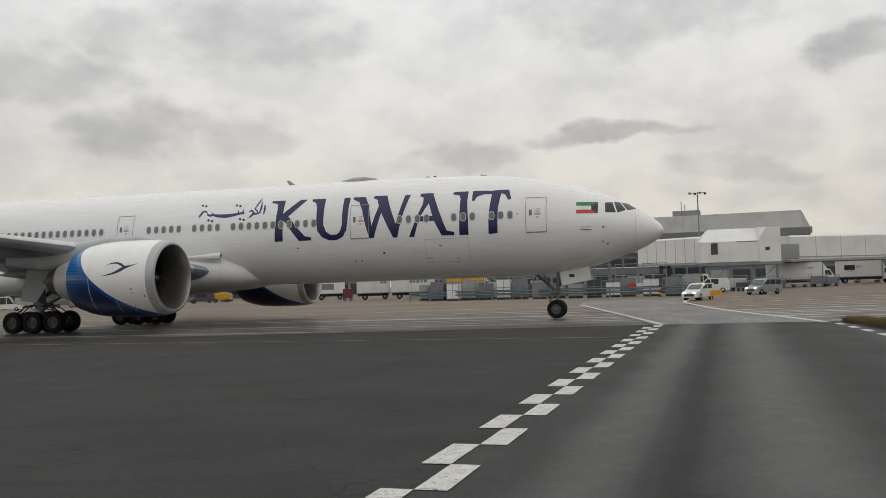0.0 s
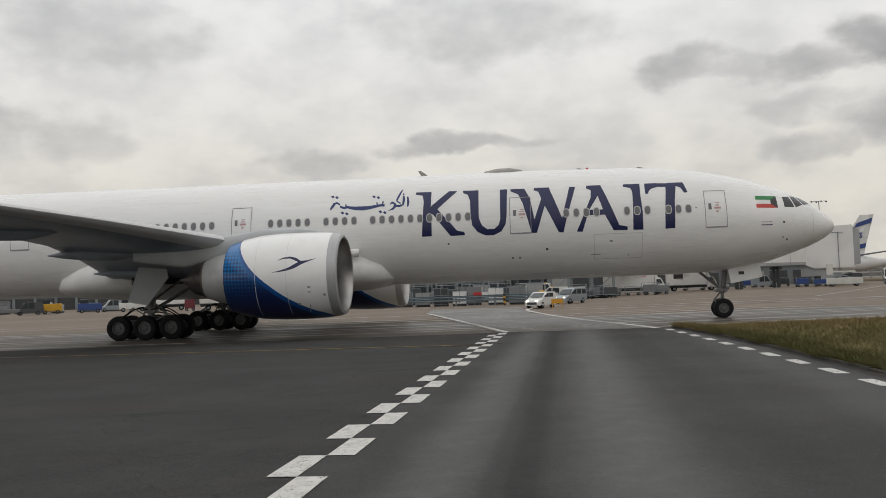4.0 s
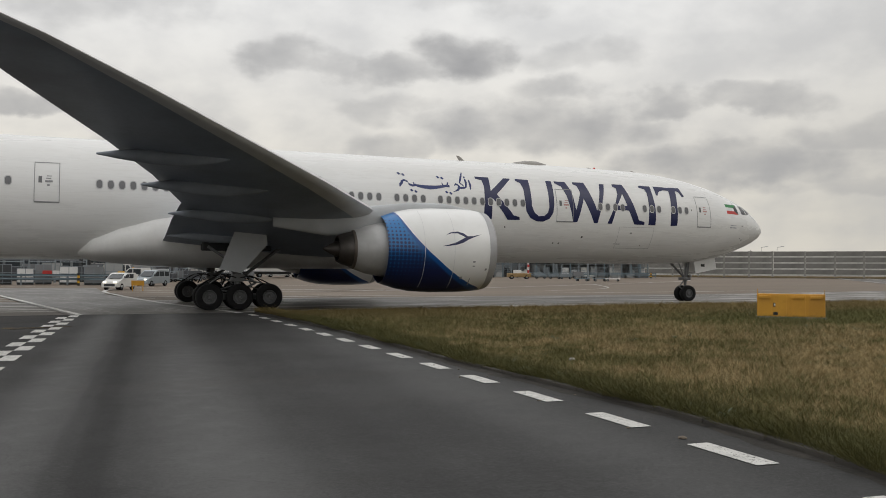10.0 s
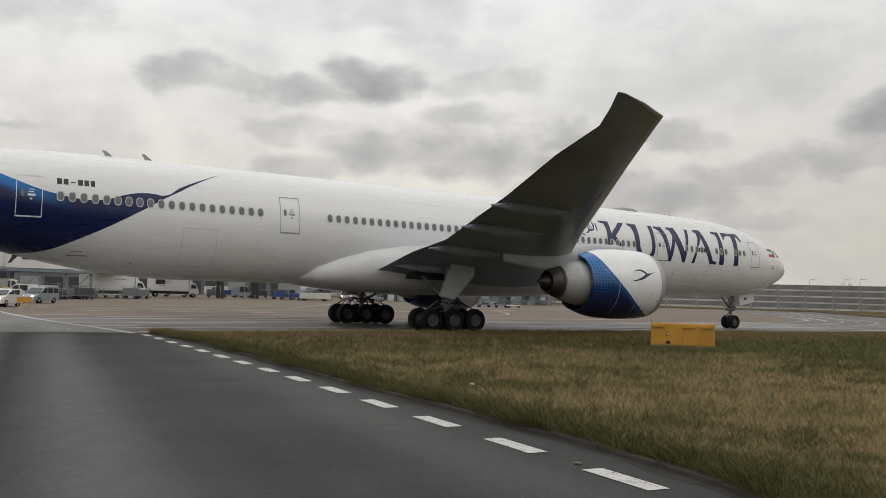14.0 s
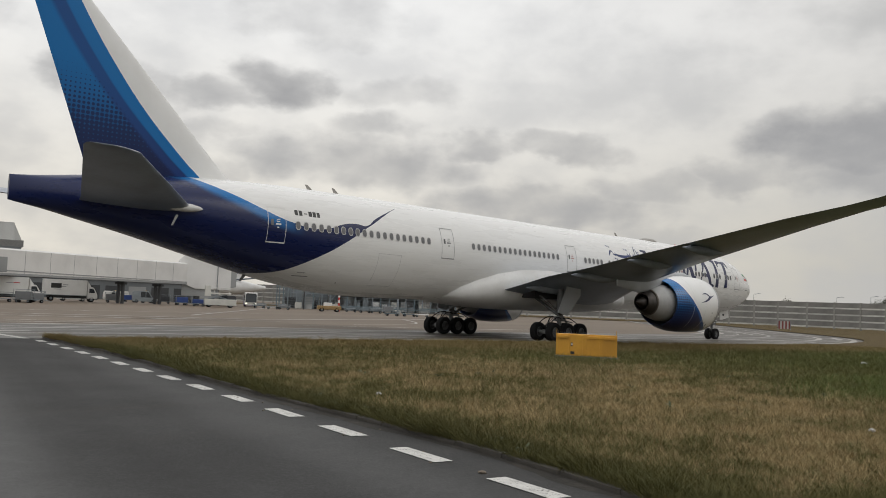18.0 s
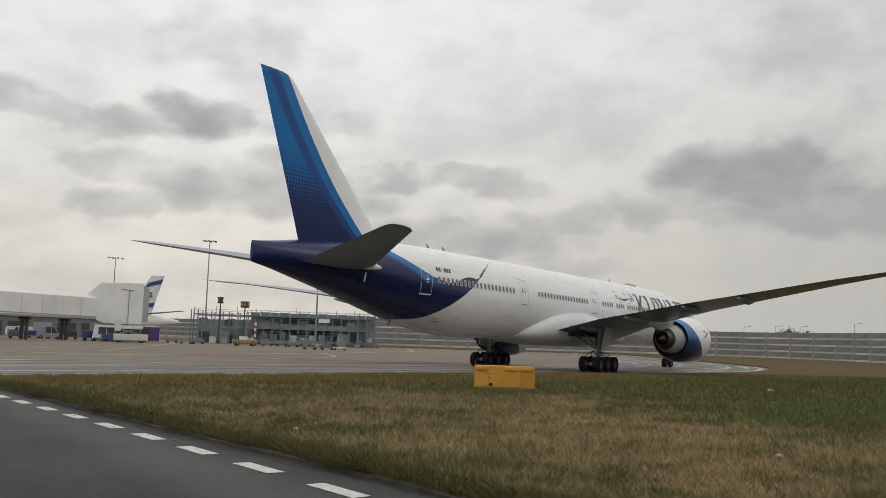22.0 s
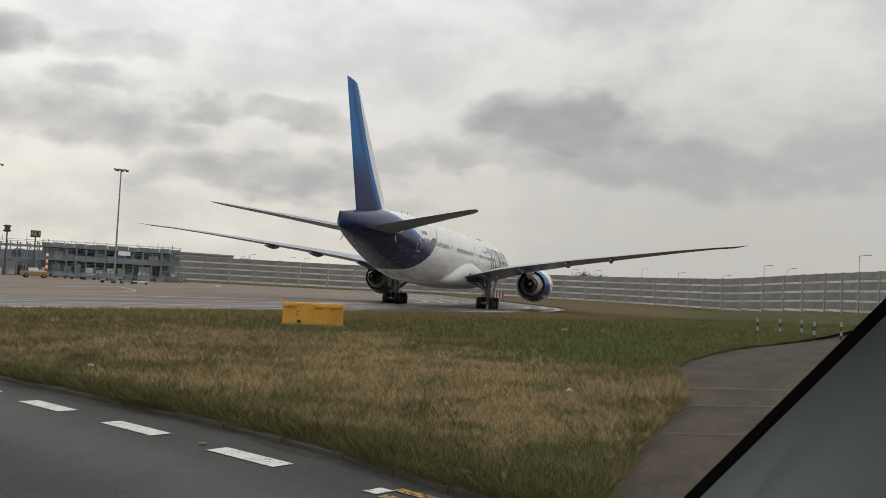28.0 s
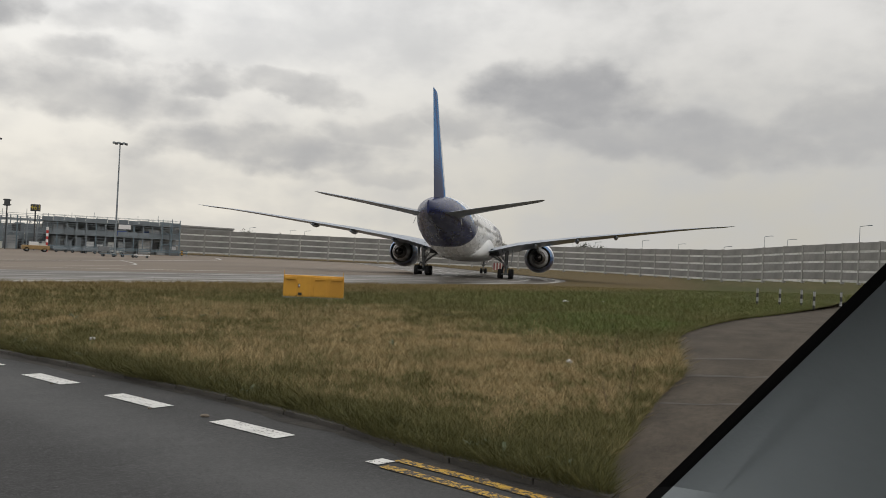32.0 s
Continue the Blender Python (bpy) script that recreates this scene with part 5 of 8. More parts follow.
    for side in (-1, 1):
        for a, b, step in runs:
            for x in np.arange(a, b, step):
                m = skin_frame(x, 6.245 - 0.0083 * x, side, 0.014)
                if win is None:
                    win = part("cabin_window", bm, [PANE, PANE_RIM], plane, at=m)
                else:
                    again("cabin_window", win, m, plane)
    # doors as raised outlines with a handle and a pane
    for side in (-1, 1):
        for x0, z1 in ((30.0, 6.97), (19.53, 7.07), (3.75, 7.2), (-9.6, 7.32), (-22.95, 7.35)):
            bm = bmesh.new()
            x1, z0, t = x0 + 1.17, z1 - 2.04, 0.032
            for q in (((x0, z0), (x0 + t, z0), (x0 + t, z1), (x0, z1)), ((x1 - t, z0), (x1, z0), (x1, z1), (x1 - t, z1)), ((x0, z1 - t), (x1, z1 - t), (x1, z1), (x0, z1)), ((x0, z0), (x1, z0), (x1, z0 + 0.07), (x0, z0 + 0.07))):
                patch(bm, q, 4, 10, 0.017, side)
            light = x0 < -20
            d = part("cabin_door", bm, WHITE_MARK if light else SEAM_GREY, plane, "outlined cabin door")
            part("door_window", patch(bmesh.new(), [(x0 + 0.2, z1 - 1.05), (x0 + 0.36, z1 - 1.05), (x0 + 0.36, z1 - 0.72), (x0 + 0.2, z1 - 0.72)], 2, 3, 0.015, side), PANE, d)
            hm = bmesh.new()
            for q in ((0.5, -1.02, 0.85, -0.92), (0.55, -0.85, 0.78, -0.80), (0.6, -1.2, 0.72, -1.12), (0.58, -0.72, 0.8, -0.68)):
                patch(hm, [(x0 + q[0], z1 + q[1]), (x0 + q[2], z1 + q[1]), (x0 + q[2], z1 + q[3]), (x0 + q[0], z1 + q[3])], 2, 1, 0.015, side)
            part("door_handle", hm, WHITE_MARK if light else DOOR_RED if x0 > 0 else SEAM_GREY, d)
    # joint round the nose cone
    bm = bmesh.new()
    rings = []
    for x in (35.98, 36.0):
        c, rz, w = shape_at(x)
        rings.append([(x, 1.003 * w * math.cos(2 * math.pi * i / 48), c + 1.003 * rz * math.sin(2 * math.pi * i / 48)) for i in range(48)])
    part("nose_joint", skin(bm, rings), COWL_JOINT, plane)
    # cargo doors and small ports
    for x0, x1, z0, z1 in ((24.05, 26.65, 3.5, 4.84), (-14.93, -13.07, 3.25, 5.25)):
        bm = bmesh.new()
        t = 0.025
        for q in (((x0, z0), (x0 + t, z0), (x0 + t, z1), (x0, z1)), ((x1 - t, z0), (x1, z0), (x1, z1), (x1 - t, z1)), ((x0, z1 - t), (x1, z1 - t), (x1, z1), (x0, z1)), ((x0, z0), (x1, z0), (x1, z0 + t), (x0, z0 + t))):
            patch(bm, q, 6, 6, 0.006)
        part("cargo_door", bm, COWL_JOINT, plane, "outlined cargo door")
    for x, z, r in ((19.6, 3.75, 0.06), (20.0, 3.75, 0.06), (21.5, 4.15, 0.08), (16.1, 4.65, 0.06), (34.25, 5.12, 0.07), (34.45, 4.2, 0.06), (34.2, 4.32, 0.05), (25.9, 3.7, 0.04), (29.55, 6.05, 0.05), (-15.6, 6.3, 0.05), (-17.3, 3.3, 0.05)):
        part("service_port", patch(bmesh.new(), [(x - 0.75 * r, z - 0.75 * r), (x + 0.75 * r, z - 0.75 * r), (x + 0.75 * r, z + 0.75 * r), (x - 0.75 * r, z + 0.75 * r)], 1, 1, 0.008), PORT_GREY, plane)
    for x, z, w, h in ((-20.4, 3.55, 1.0, 0.05), (-20.2, 3.75, 0.5, 0.04), (23.9, 3.75, 0.5, 0.04), (24.9, 4.4, 0.15, 0.1), (-5.5, 3.05, 2.2, 0.03), (-4.0, 2.85, 0.03, 0.3)):
        part("placard", patch(bmesh.new(), [(x, z), (x + w, z), (x + w, z + h), (x, z + h)], 3, 1, 0.008), SEAM_GREY, plane)
    # antenna hump, blades and beacon on the crown
    bm = turned([(-1.55, 0.02), (-1.3, 0.5), (-0.4, 0.8), (0.5, 0.8), (1.3, 0.5), (1.6, 0.02)], "x", 24)
    bmesh.ops.transform(bm, matrix=Matrix.Translation((19.15, 0, 8.72)) @ Matrix.Diagonal((0.82, 1, 0.44, 1)), verts=bm.verts)
    part("antenna_dome", bm, DOME_GREY, plane, "grey antenna dome", smooth=True)
    for x, h in ((14.35, 0.34), (27.0, 0.12), (-18.35, 0.34), (-16.3, 0.36), (23.6, 0.1)):
        bm = bmesh.new()
        top = hermite(x, 1) - 0.02
        skin(bm, [[(x, 0.02, top), (x + 0.42, 0.0, top), (x, -0.02, top)], [(x - 0.22, 0.012, top + h), (x - 0.04, 0.0, top + h), (x - 0.22, -0.012, top + h)]], True, True, True)
        part("blade_antenna", bm, DOME_GREY, plane)
    for x in (24.0,):
        part("beacon", turned([(0, 0.09), (0.08, 0.08), (0.13, 0.02)], "z", 12, m=Matrix.Translation((x, 0, hermite(x, 1) - 0.01))), RED_MARK, plane, "red beacon lamp", smooth=True)
    # drain mast and tail details
    for x in (-22.6, 4.8):
        z = shape_at(x)[0] - shape_at(x)[1]
        part("drain_mast", skin(bmesh.new(), [[(x, 0.03, z + 0.05), (x + 0.3, 0, z + 0.05), (x, -0.03, z + 0.05)], [(x - 0.25, 0.02, z - 0.4), (x - 0.1, 0, z - 0.4), (x - 0.25, -0.02, z - 0.4)]], True, True, True), GEAR, plane)


airliner = build_airliner()


# ---------------------------------------------------------------- background materials
def plain(name, c, rough=0.5, metal=0.0, wear=0.3, second=None, scale=0.6, fine=8, tint=0.0):
    return surface(name, c, second, scale, rough, metal, wear, 0.05, fine, tint=tint)


WHITE_PANEL = plain("white_panel", (0.72, 0.715, 0.70), 0.5, wear=0.25, scale=0.25)
OFF_WHITE = plain("truck_white", (0.68, 0.68, 0.66), 0.35, wear=0.25)
CREAM = plain("trailer_cream", (0.60, 0.60, 0.56), 0.5)
GREY_PANEL = plain("grey_panel", (0.33, 0.34, 0.34), 0.55, scale=0.15, wear=0.4)
RUST = plain("rust_streak", (0.34, 0.22, 0.13), 0.8)
FACADE = plain("dark_facade", (0.15, 0.165, 0.175), 0.5, wear=0.4, scale=0.2)
ROOF_GREY = plain("roof_metal", (0.33, 0.33, 0.315), 0.5, 0.1, scale=0.12, wear=0.5)
LOUVRE = plain("louvre_grey", (0.27, 0.27, 0.265), 0.6)
DARK = plain("dark_void", (0.045, 0.048, 0.052), 0.6)
STEEL = plain("galvanised_steel", (0.22, 0.25, 0.27), 0.5, 0.3, wear=0.4)
BLUE_STEEL = plain("blue_grey_steel", (0.14, 0.19, 0.22), 0.5, 0.1, wear=0.35)
MESH_GREY = plain("mesh_grey", (0.20, 0.23, 0.25), 0.6, 0.2, wear=0.4, tint=0.5)
CAGE = plain("cage_grey", (0.24, 0.25, 0.26), 0.55, 0.2, tint=0.6)
CONC_PANEL = plain("wall_concrete", (0.250, 0.243, 0.228), 0.85, wear=0.5, scale=0.5, tint=0.3)
CONC_POST = plain("wall_post", (0.31, 0.303, 0.282), 0.85, wear=0.4, tint=0.2)
# pale strips: daylight through the wall's open slots, put into the colour
PALE_SLOT = plain("slot_daylight", (0.68, 0.675, 0.64), 0.8, wear=0.7, scale=0.9, tint=0.6)
YELLOW = plain("yellow_cabinet", (0.62, 0.315, 0.028), 0.5, wear=0.35, second=(0.42, 0.20, 0.02), tint=0.12)
ORANGE = plain("truck_yellow", (0.60, 0.33, 0.02), 0.45)
RED = plain("red_paint", (0.45, 0.03, 0.025), 0.5)
BLUE = plain("blue_paint", (0.025, 0.06, 0.22), 0.5)
SILVER = plain("silver_blue_paint", (0.33, 0.37, 0.40), 0.3, 0.4)
GLASS = plain("vehicle_glass", (0.035, 0.042, 0.048), 0.08, wear=0.1)


def glow(name, colour, power):
    m, t, b = tree_of(name)
    b.inputs["Base Color"].default_value = (*colour, 1)
    b.inputs["Emission Color"].default_value = (*colour, 1)
    b.inputs["Emission Strength"].default_value = power
    return m


HEADLIGHT = glow("headlamp_glow", (1.0, 0.93, 0.75), 1.6)
LENS = plain("lamp_lens", (0.55, 0.55, 0.55), 0.2)
PURPLE = plain("bus_purple", (0.06, 0.03, 0.15), 0.4)
TYRE = RUBBER


def spot(az, d):
    """A place on the apron by bearing and distance from the vehicle."""
    x, y = d * math.sin(radians(az)), d * math.cos(radians(az))
    return x, y, land(x, y) - 0.03


def facing(az, d, turn=0.0, up=0.0):
    """Pose there: local x across the view, local y away from the eye."""
    x, y, z = spot(az, d)
    return pose(x, y, z + up, 0, 0, -az + turn)


def extrude(bm, profile, y0, y1, bevel=0.0):
    """A side profile (x, z) pulled from y0 to y1."""
    a = [bm.verts.new((x, y0, z)) for x, z in profile]
    b = [bm.verts.new((x, y1, z)) for x, z in profile]
    n = len(profile)
    fs = [bm.faces.new(a), bm.faces.new(b[::-1])]
    for i in range(n):
        fs.append(bm.faces.new((a[i], a[(i + 1) % n], b[(i + 1) % n], b[i])))
    if bevel:
        bmesh.ops.bevel(bm, geom=list({e for f in fs for e in f.edges}), offset=bevel, segments=2, affect="EDGES")
    return bm


def small_wheel(parent, x, y, r=0.33, w=0.22):
    prof = [(-w / 2, r * 0.55), (-w / 2, r * 0.9), (-w / 3, r), (w / 3, r), (w / 2, r * 0.9), (w / 2, r * 0.55)]
    t = part("wheel", turned(prof, "y", 18), TYRE, parent, smooth=True, at=pose(x, y, r))
    bm = turned([(-w * 0.42, 0.02), (-w * 0.42, r * 0.3), (-w * 0.36, r * 0.57)], "y", 14)
    turned([(w * 0.42, 0.02), (w * 0.42, r * 0.3), (w * 0.36, r * 0.57)], "y", 14, bm=bm)
    part("rim", bm, STEEL, t)


def van(m, paint, label, length=4.4, width=1.75, height=1.8, windows=True, lit=True):
    """A small van or minibus, its nose to local -x."""
    v = thing("van", label, "van", m)
    h, L = height, length
    prof = [(0, 0.28), (0, 0.62), (0.08, 0.78), (0.85, 0.98), (1.05, 1.06), (1.75, h - 0.08), (2.1, h), (L - 0.25, h - 0.02), (L - 0.05, h - 0.35), (L, 0.9), (L, 0.3)]
    part("body", extrude(bmesh.new(), prof, -width / 2, width / 2, 0.05), paint, v, smooth=True)
    gl = [[(1.22, 1.12), (1.82, h - 0.16), (2.2, h - 0.14), (2.2, 1.1)], [(2.3, 1.1), (2.3, h - 0.14), (3.2, h - 0.14), (3.2, 1.1)]]
    if windows:
        gl.append([(3.3, 1.1), (3.3, h - 0.14), (L - 0.3, h - 0.16), (L - 0.18, 1.1)])
    for side in (-1, 1):
        for g in gl:
            part("side_window", extrude(bmesh.new(), g, side * (width / 2 - 0.01), side * (width / 2 + 0.006)), GLASS, v)
    bm = bmesh.new()
    skin(bm, [[(1.0, -width / 2 + 0.14, 1.09), (1.0, width / 2 - 0.14, 1.09)], [(1.72, -width / 2 + 0.2, h - 0.14), (1.72, width / 2 - 0.2, h - 0.14)]], False)
    bmesh.ops.translate(bm, verts=bm.verts, vec=(-0.03, 0, 0.02))
    part("windscreen", bm, GLASS, v)
    for y in (-1, 1):
        part("headlamp", boxes((-0.015, y * (width / 2 - 0.3) - 0.14, 0.66, 0.1, y * (width / 2 - 0.3) + 0.14, 0.82), bevel=0.03), HEADLIGHT if lit else LENS, v)
        part("tail_lamp", boxes((L - 0.06, y * (width / 2 - 0.1) - 0.05, 0.9, L + 0.012, y * (width / 2 - 0.1) + 0.05, 1.25)), RED, v)
        part("mirror", boxes((1.15, y * (width / 2 + 0.1) - 0.07, 1.1, 1.25, y * (width / 2 + 0.1) + 0.07, 1.3), bevel=0.03), DARK, v)
        for x in (0.8, L - 0.9):
            small_wheel(v, x, y * (width / 2 - 0.1))
    part("grille", boxes((-0.02, -0.5, 0.4, 0.05, 0.5, 0.62)), DARK, v)
    if not windows:
        part("beacon", boxes((2.2, -0.3, h - 0.01, 2.4, 0.3, h + 0.12), bevel=0.03), ORANGE, v)
    return v


def box_truck(m, label, length=7.5, height=3.5, paint=None, logo=None, nose=1, cab=True, lift_bed=0.0):
    """A rigid truck with a box body, its cab to local x * nose."""
    paint = paint or OFF_WHITE
    v = thing("box_truck", label, "truck", m)
    L, w = length, 2.4
    flip = Matrix.Scale(nose, 4, (1, 0, 0))
    b0 = 1.05 + lift_bed

    def p(name, bm, mat, par=v, **k):
        if nose < 0:
            bmesh.ops.transform(bm, matrix=flip, verts=bm.verts)
        return part(name, bm, mat, par, **k)
    box_end = L - (1.75 if cab else 0)
    body = p("cargo_box", boxes((0, -w / 2, b0, box_end - 0.1, w / 2, height), bevel=0.05), paint)
    p("corner_rail", boxes((-0.012, -w / 2 - 0.012, b0 - 0.02, box_end - 0.09, w / 2 + 0.012, b0 + 0.08)), STEEL, body)
    p("top_rail", boxes((-0.012, -w / 2 - 0.012, height - 0.07, box_end - 0.09, w / 2 + 0.012, height + 0.012)), STEEL, body)
    p("chassis", boxes((0.1, -0.45, 0.6, L - 0.4, 0.45, b0 - 0.02)), DARK)
    if cab:
        prof = [(L - 1.75, 0.55), (L - 1.75, 2.65), (L - 1.35, 2.75), (L - 0.7, 2.6), (L - 0.25, 1.65), (L - 0.05, 1.45), (L, 0.55)]
        c = p("cab", extrude(bmesh.new(), prof, -1.1, 1.1, 0.06), OFF_WHITE, smooth=True)
        for y in (-1, 1):
            p("cab_window", extrude(bmesh.new(), [(L - 1.45, 1.65), (L - 1.45, 2.4), (L - 0.75, 2.4), (L - 0.42, 1.65)], y * 1.09, y * 1.108), GLASS, c)
        bm = skin(bmesh.new(), [[(L - 0.22, -0.95, 1.62), (L - 0.22, 0.95, 1.62)], [(L - 0.66, -0.9, 2.5), (L - 0.66, 0.9, 2.5)]], False)
        p("windscreen", bm, GLASS, c)
        p("bumper", boxes((L - 0.3, -1.1, 0.42, L + 0.03, 1.1, 0.75), bevel=0.04), DARK, c)
        fair = p("wind_deflector", extrude(bmesh.new(), [(L - 1.75, 2.7), (L - 1.75, height - 0.15), (L - 1.2, 2.85), (L - 1.1, 2.75)], -1.0, 1.0), OFF_WHITE, c)
    for x in (1.3, L - 1.0):
        for y in (-0.95, 0.95):
            small_wheel(v, nose * x, y, 0.45, 0.3)
    for k, (x, z, lw, lh, mat) in enumerate(logo or ()):
        for y in (-1, 1):
            p("logo_bar", boxes((x, y * (w / 2 + 0.008) - 0.008, z, x + lw, y * (w / 2 + 0.008) + 0.008, z + lh)), mat, body)
    return v


def dolly(m, label="grey baggage dolly with mesh sides", high=1.5, load=None):
    v = thing("baggage_dolly", label, "baggage cart", m, group="baggage carts on the apron")
    part("bed", boxes((0, -0.75, 0.42, 2.6, 0.75, 0.52), bevel=0.02), STEEL, v)
    for x in (0.05, 2.5):
        bm = rods(((x, -0.7, 0.5), (x, -0.7, high), 0.035), ((x, 0.7, 0.5), (x, 0.7, high), 0.035), ((x, -0.7, high), (x, 0.7, high), 0.03), ((x, -0.7, 0.95), (x, 0.7, 0.95), 0.025))
        part("end_frame", bm, STEEL, v)
    part("rail", rods(((0.05, 0.7, high), (2.5, 0.7, high), 0.03), ((0.05, 0.7, 0.95), (2.5, 0.7, 0.95), 0.025)), STEEL, v)
    part("tow_bar", rods(((2.6, 0, 0.4), (3.5, 0, 0.3), 0.04)), STEEL, v)
    for x in (0.5, 2.1):
        for y in (-0.6, 0.6):
            small_wheel(v, x, y, 0.22, 0.14)
    if load is not None:
        part("load", boxes((0.2, -0.6, 0.52, 2.35, 0.6, high * 0.85), bevel=0.06), load, v)
    return v


def container(m, label, mat, w=2.0, h=1.6):
    """A cage or air-freight can with a canted side."""
    v = thing("freight_container", label, "container", m, group="freight containers by the barrier")
    part("shell", extrude(bmesh.new(), [(0, 0.25), (0, h), (w, h), (w, 0.25)], -0.75, 0.75, 0.03), mat, v)
    bm = bmesh.new()
    for x in (0, w / 2, w):
        box(bm, x - 0.03, -0.78, 0.1, x + 0.03, -0.74, h + 0.02)
    for z in (0.25, h * 0.6, h):
        box(bm, -0.03, -0.781, z - 0.03, w + 0.03, -0.741, z + 0.03)
    part("frame", bm, STEEL, v)
    part("base", boxes((0, -0.7, 0, w, 0.7, 0.22)), DARK, v)
    return v


def mast_light(m, height, label, heads=6, spread=1.6):
    v = thing("mast_light", label, "street lamp", m, group="apron mast lights")
    part("mast", rod(bmesh.new(), (0, 0, 0), (0, 0, height), 0.17, 0.09, 12), STEEL, v, smooth=True)
    part("base", boxes((-0.35, -0.35, 0, 0.35, 0.35, 0.5), bevel=0.04), CONC_POST, v)
    part("crossbar", rods(((-spread, 0, height), (spread, 0, height), 0.06), ((0, -spread * 0.5, height), (0, spread * 0.5, height), 0.06)), STEEL, v)
    for i in range(heads):
        x = -spread + 2 * spread * i / (heads - 1)
        part("floodlight", boxes((x - 0.2, -0.35, height - 0.2 - 0.12 * (i % 2), x + 0.2, 0.2, height + 0.12 - 0.12 * (i % 2)), bevel=0.04), DARK if i % 2 else STEEL, v)
    return v


# ---------------------------------------------------------------- terminal, bridges
def terminal():
    b = thing("terminal_building", "grey airport terminal with ribbed mansard roof", "building", facing(17.6, 235))
    part("wall", boxes((-46, 0, 0, 20, 40, 11.6)), FACADE, b, "grey lower facade")
    prof = [(0.4, 11.6), (0.4, 13.2), (3.8, 17.6), (36, 17.6), (39.5, 13.2), (39.5, 11.6)]
    bm = bmesh.new()
    rings = [[(-46.5, y, z) for y, z in prof], [(18.4, y, z) for y, z in prof]]
    rings.append([(20.4, y + (2.0 if y < 20 else -2.0) * 0, min(z, 13.2)) for y, z in prof])
    skin(bm, rings, True, True, True)
    part("roof", bm, ROOF_GREY, b, "weathered metal mansard roof")
    bm = bmesh.new()
    for k in range(9):
        z = 11.7 + 0.17 * k
        box(bm, -46.5, 0.2, z, 20.5, 0.55, z + 0.1)
    part("louvre_band", bm, LOUVRE, b, "horizontal louvres under the roof")
    bm = bmesh.new()
    for k in range(33):
        x = -46 + 2 * k
        skin(bm, [[(x - 0.06, 0.35, 13.2), (x + 0.06, 0.35, 13.2)], [(x - 0.06, 3.7, 17.64), (x + 0.06, 3.7, 17.64)]], False)
    part("roof_rib", bm, ROOF_GREY, b)
    for row, z in enumerate((2.5, 6.2, 9.2)):
        for k in range(20):
            x = -45 + 3.25 * k
            w = part("window", boxes((x, -0.06, z, x + 2.7, 0.02, z + 1.7)), GLASS, b)
            part("frame", boxes((x - 0.08, -0.1, z - 0.12, x + 2.78, -0.02, z)), WHITE_PANEL, w)
    for x, h in ((-10.5, 21.5), (-9.6, 20.6), (-21.4, 20.2)):
        part("roof_mast", rods(((x, 6, 17.6), (x, 6, h), 0.1), ((x - 0.4, 6, h - 0.8), (x + 0.4, 6, h - 0.8), 0.05)), STEEL, b)
    part("plant_room", boxes((-13, 10, 17.5, -6, 20, 19.4), bevel=0.1), LOUVRE, b, "rooftop plant room")


def tunnel(name_label, az0, d0, az1, d1, z0a, z1a, z0b, z1b, width=3.2, ribs=7):
    """A jet bridge tunnel between two bearings."""
    x0, y0, g0 = spot(az0, d0)
    x1, y1, g1 = spot(az1, d1)
    a, b = Vector((x0, y0)), Vector((x1, y1))
    L = (b - a).length
    ang = math.atan2(b.y - a.y, b.x - a.x)
    v = thing("jet_bridge", name_label, "jet bridge", Matrix.Translation((x0, y0, 0)) @ Matrix.Rotation(ang, 4, "Z"), group="jet bridges")
    rings = []
    for u in (0, 1):
        lo, hi = z0a + (z0b - z0a) * u, z1a + (z1b - z1a) * u
        rings.append([(u * L, -width / 2, lo), (u * L, -width / 2, hi - 0.25), (u * L, -width / 2 + 0.3, hi), (u * L, width / 2 - 0.3, hi), (u * L, width / 2, hi - 0.25), (u * L, width / 2, lo)])
    part("tunnel", skin(bmesh.new(), rings, True, True, True), WHITE_PANEL, v, "white metal tunnel")
    for i in range(1, ribs):
        u = i / ribs
        lo, hi = z0a + (z0b - z0a) * u, z1a + (z1b - z1a) * u
        part("panel_joint", boxes((u * L - 0.04, -width / 2 - 0.012, lo, u * L + 0.04, -width / 2 + 0.02, hi - 0.2)), GREY_PANEL, v)
    rings = [[(u * L, y, z) for y, z in ((-width / 2 - 0.06, lo - 0.3), (-width / 2 - 0.06, lo + 0.05), (width / 2 + 0.06, lo + 0.05), (width / 2 + 0.06, lo - 0.3))] for u, lo in ((0, z0a), (1, z0b))]
    part("floor_beam", skin(bmesh.new(), rings, True, True, True), GREY_PANEL, v)
    return v, L


def bridge_support(v, x, z, w=1.2):
    part("column", boxes((x - w / 2, -0.9, 0, x - w / 2 + 0.45, -0.45, z), (x + w / 2 - 0.45, 0.45, 0, x + w / 2, 0.9, z), (x - w / 2, -1.0, z - 0.5, x + w / 2, 1.0, z - 0.1)), DARK, v)


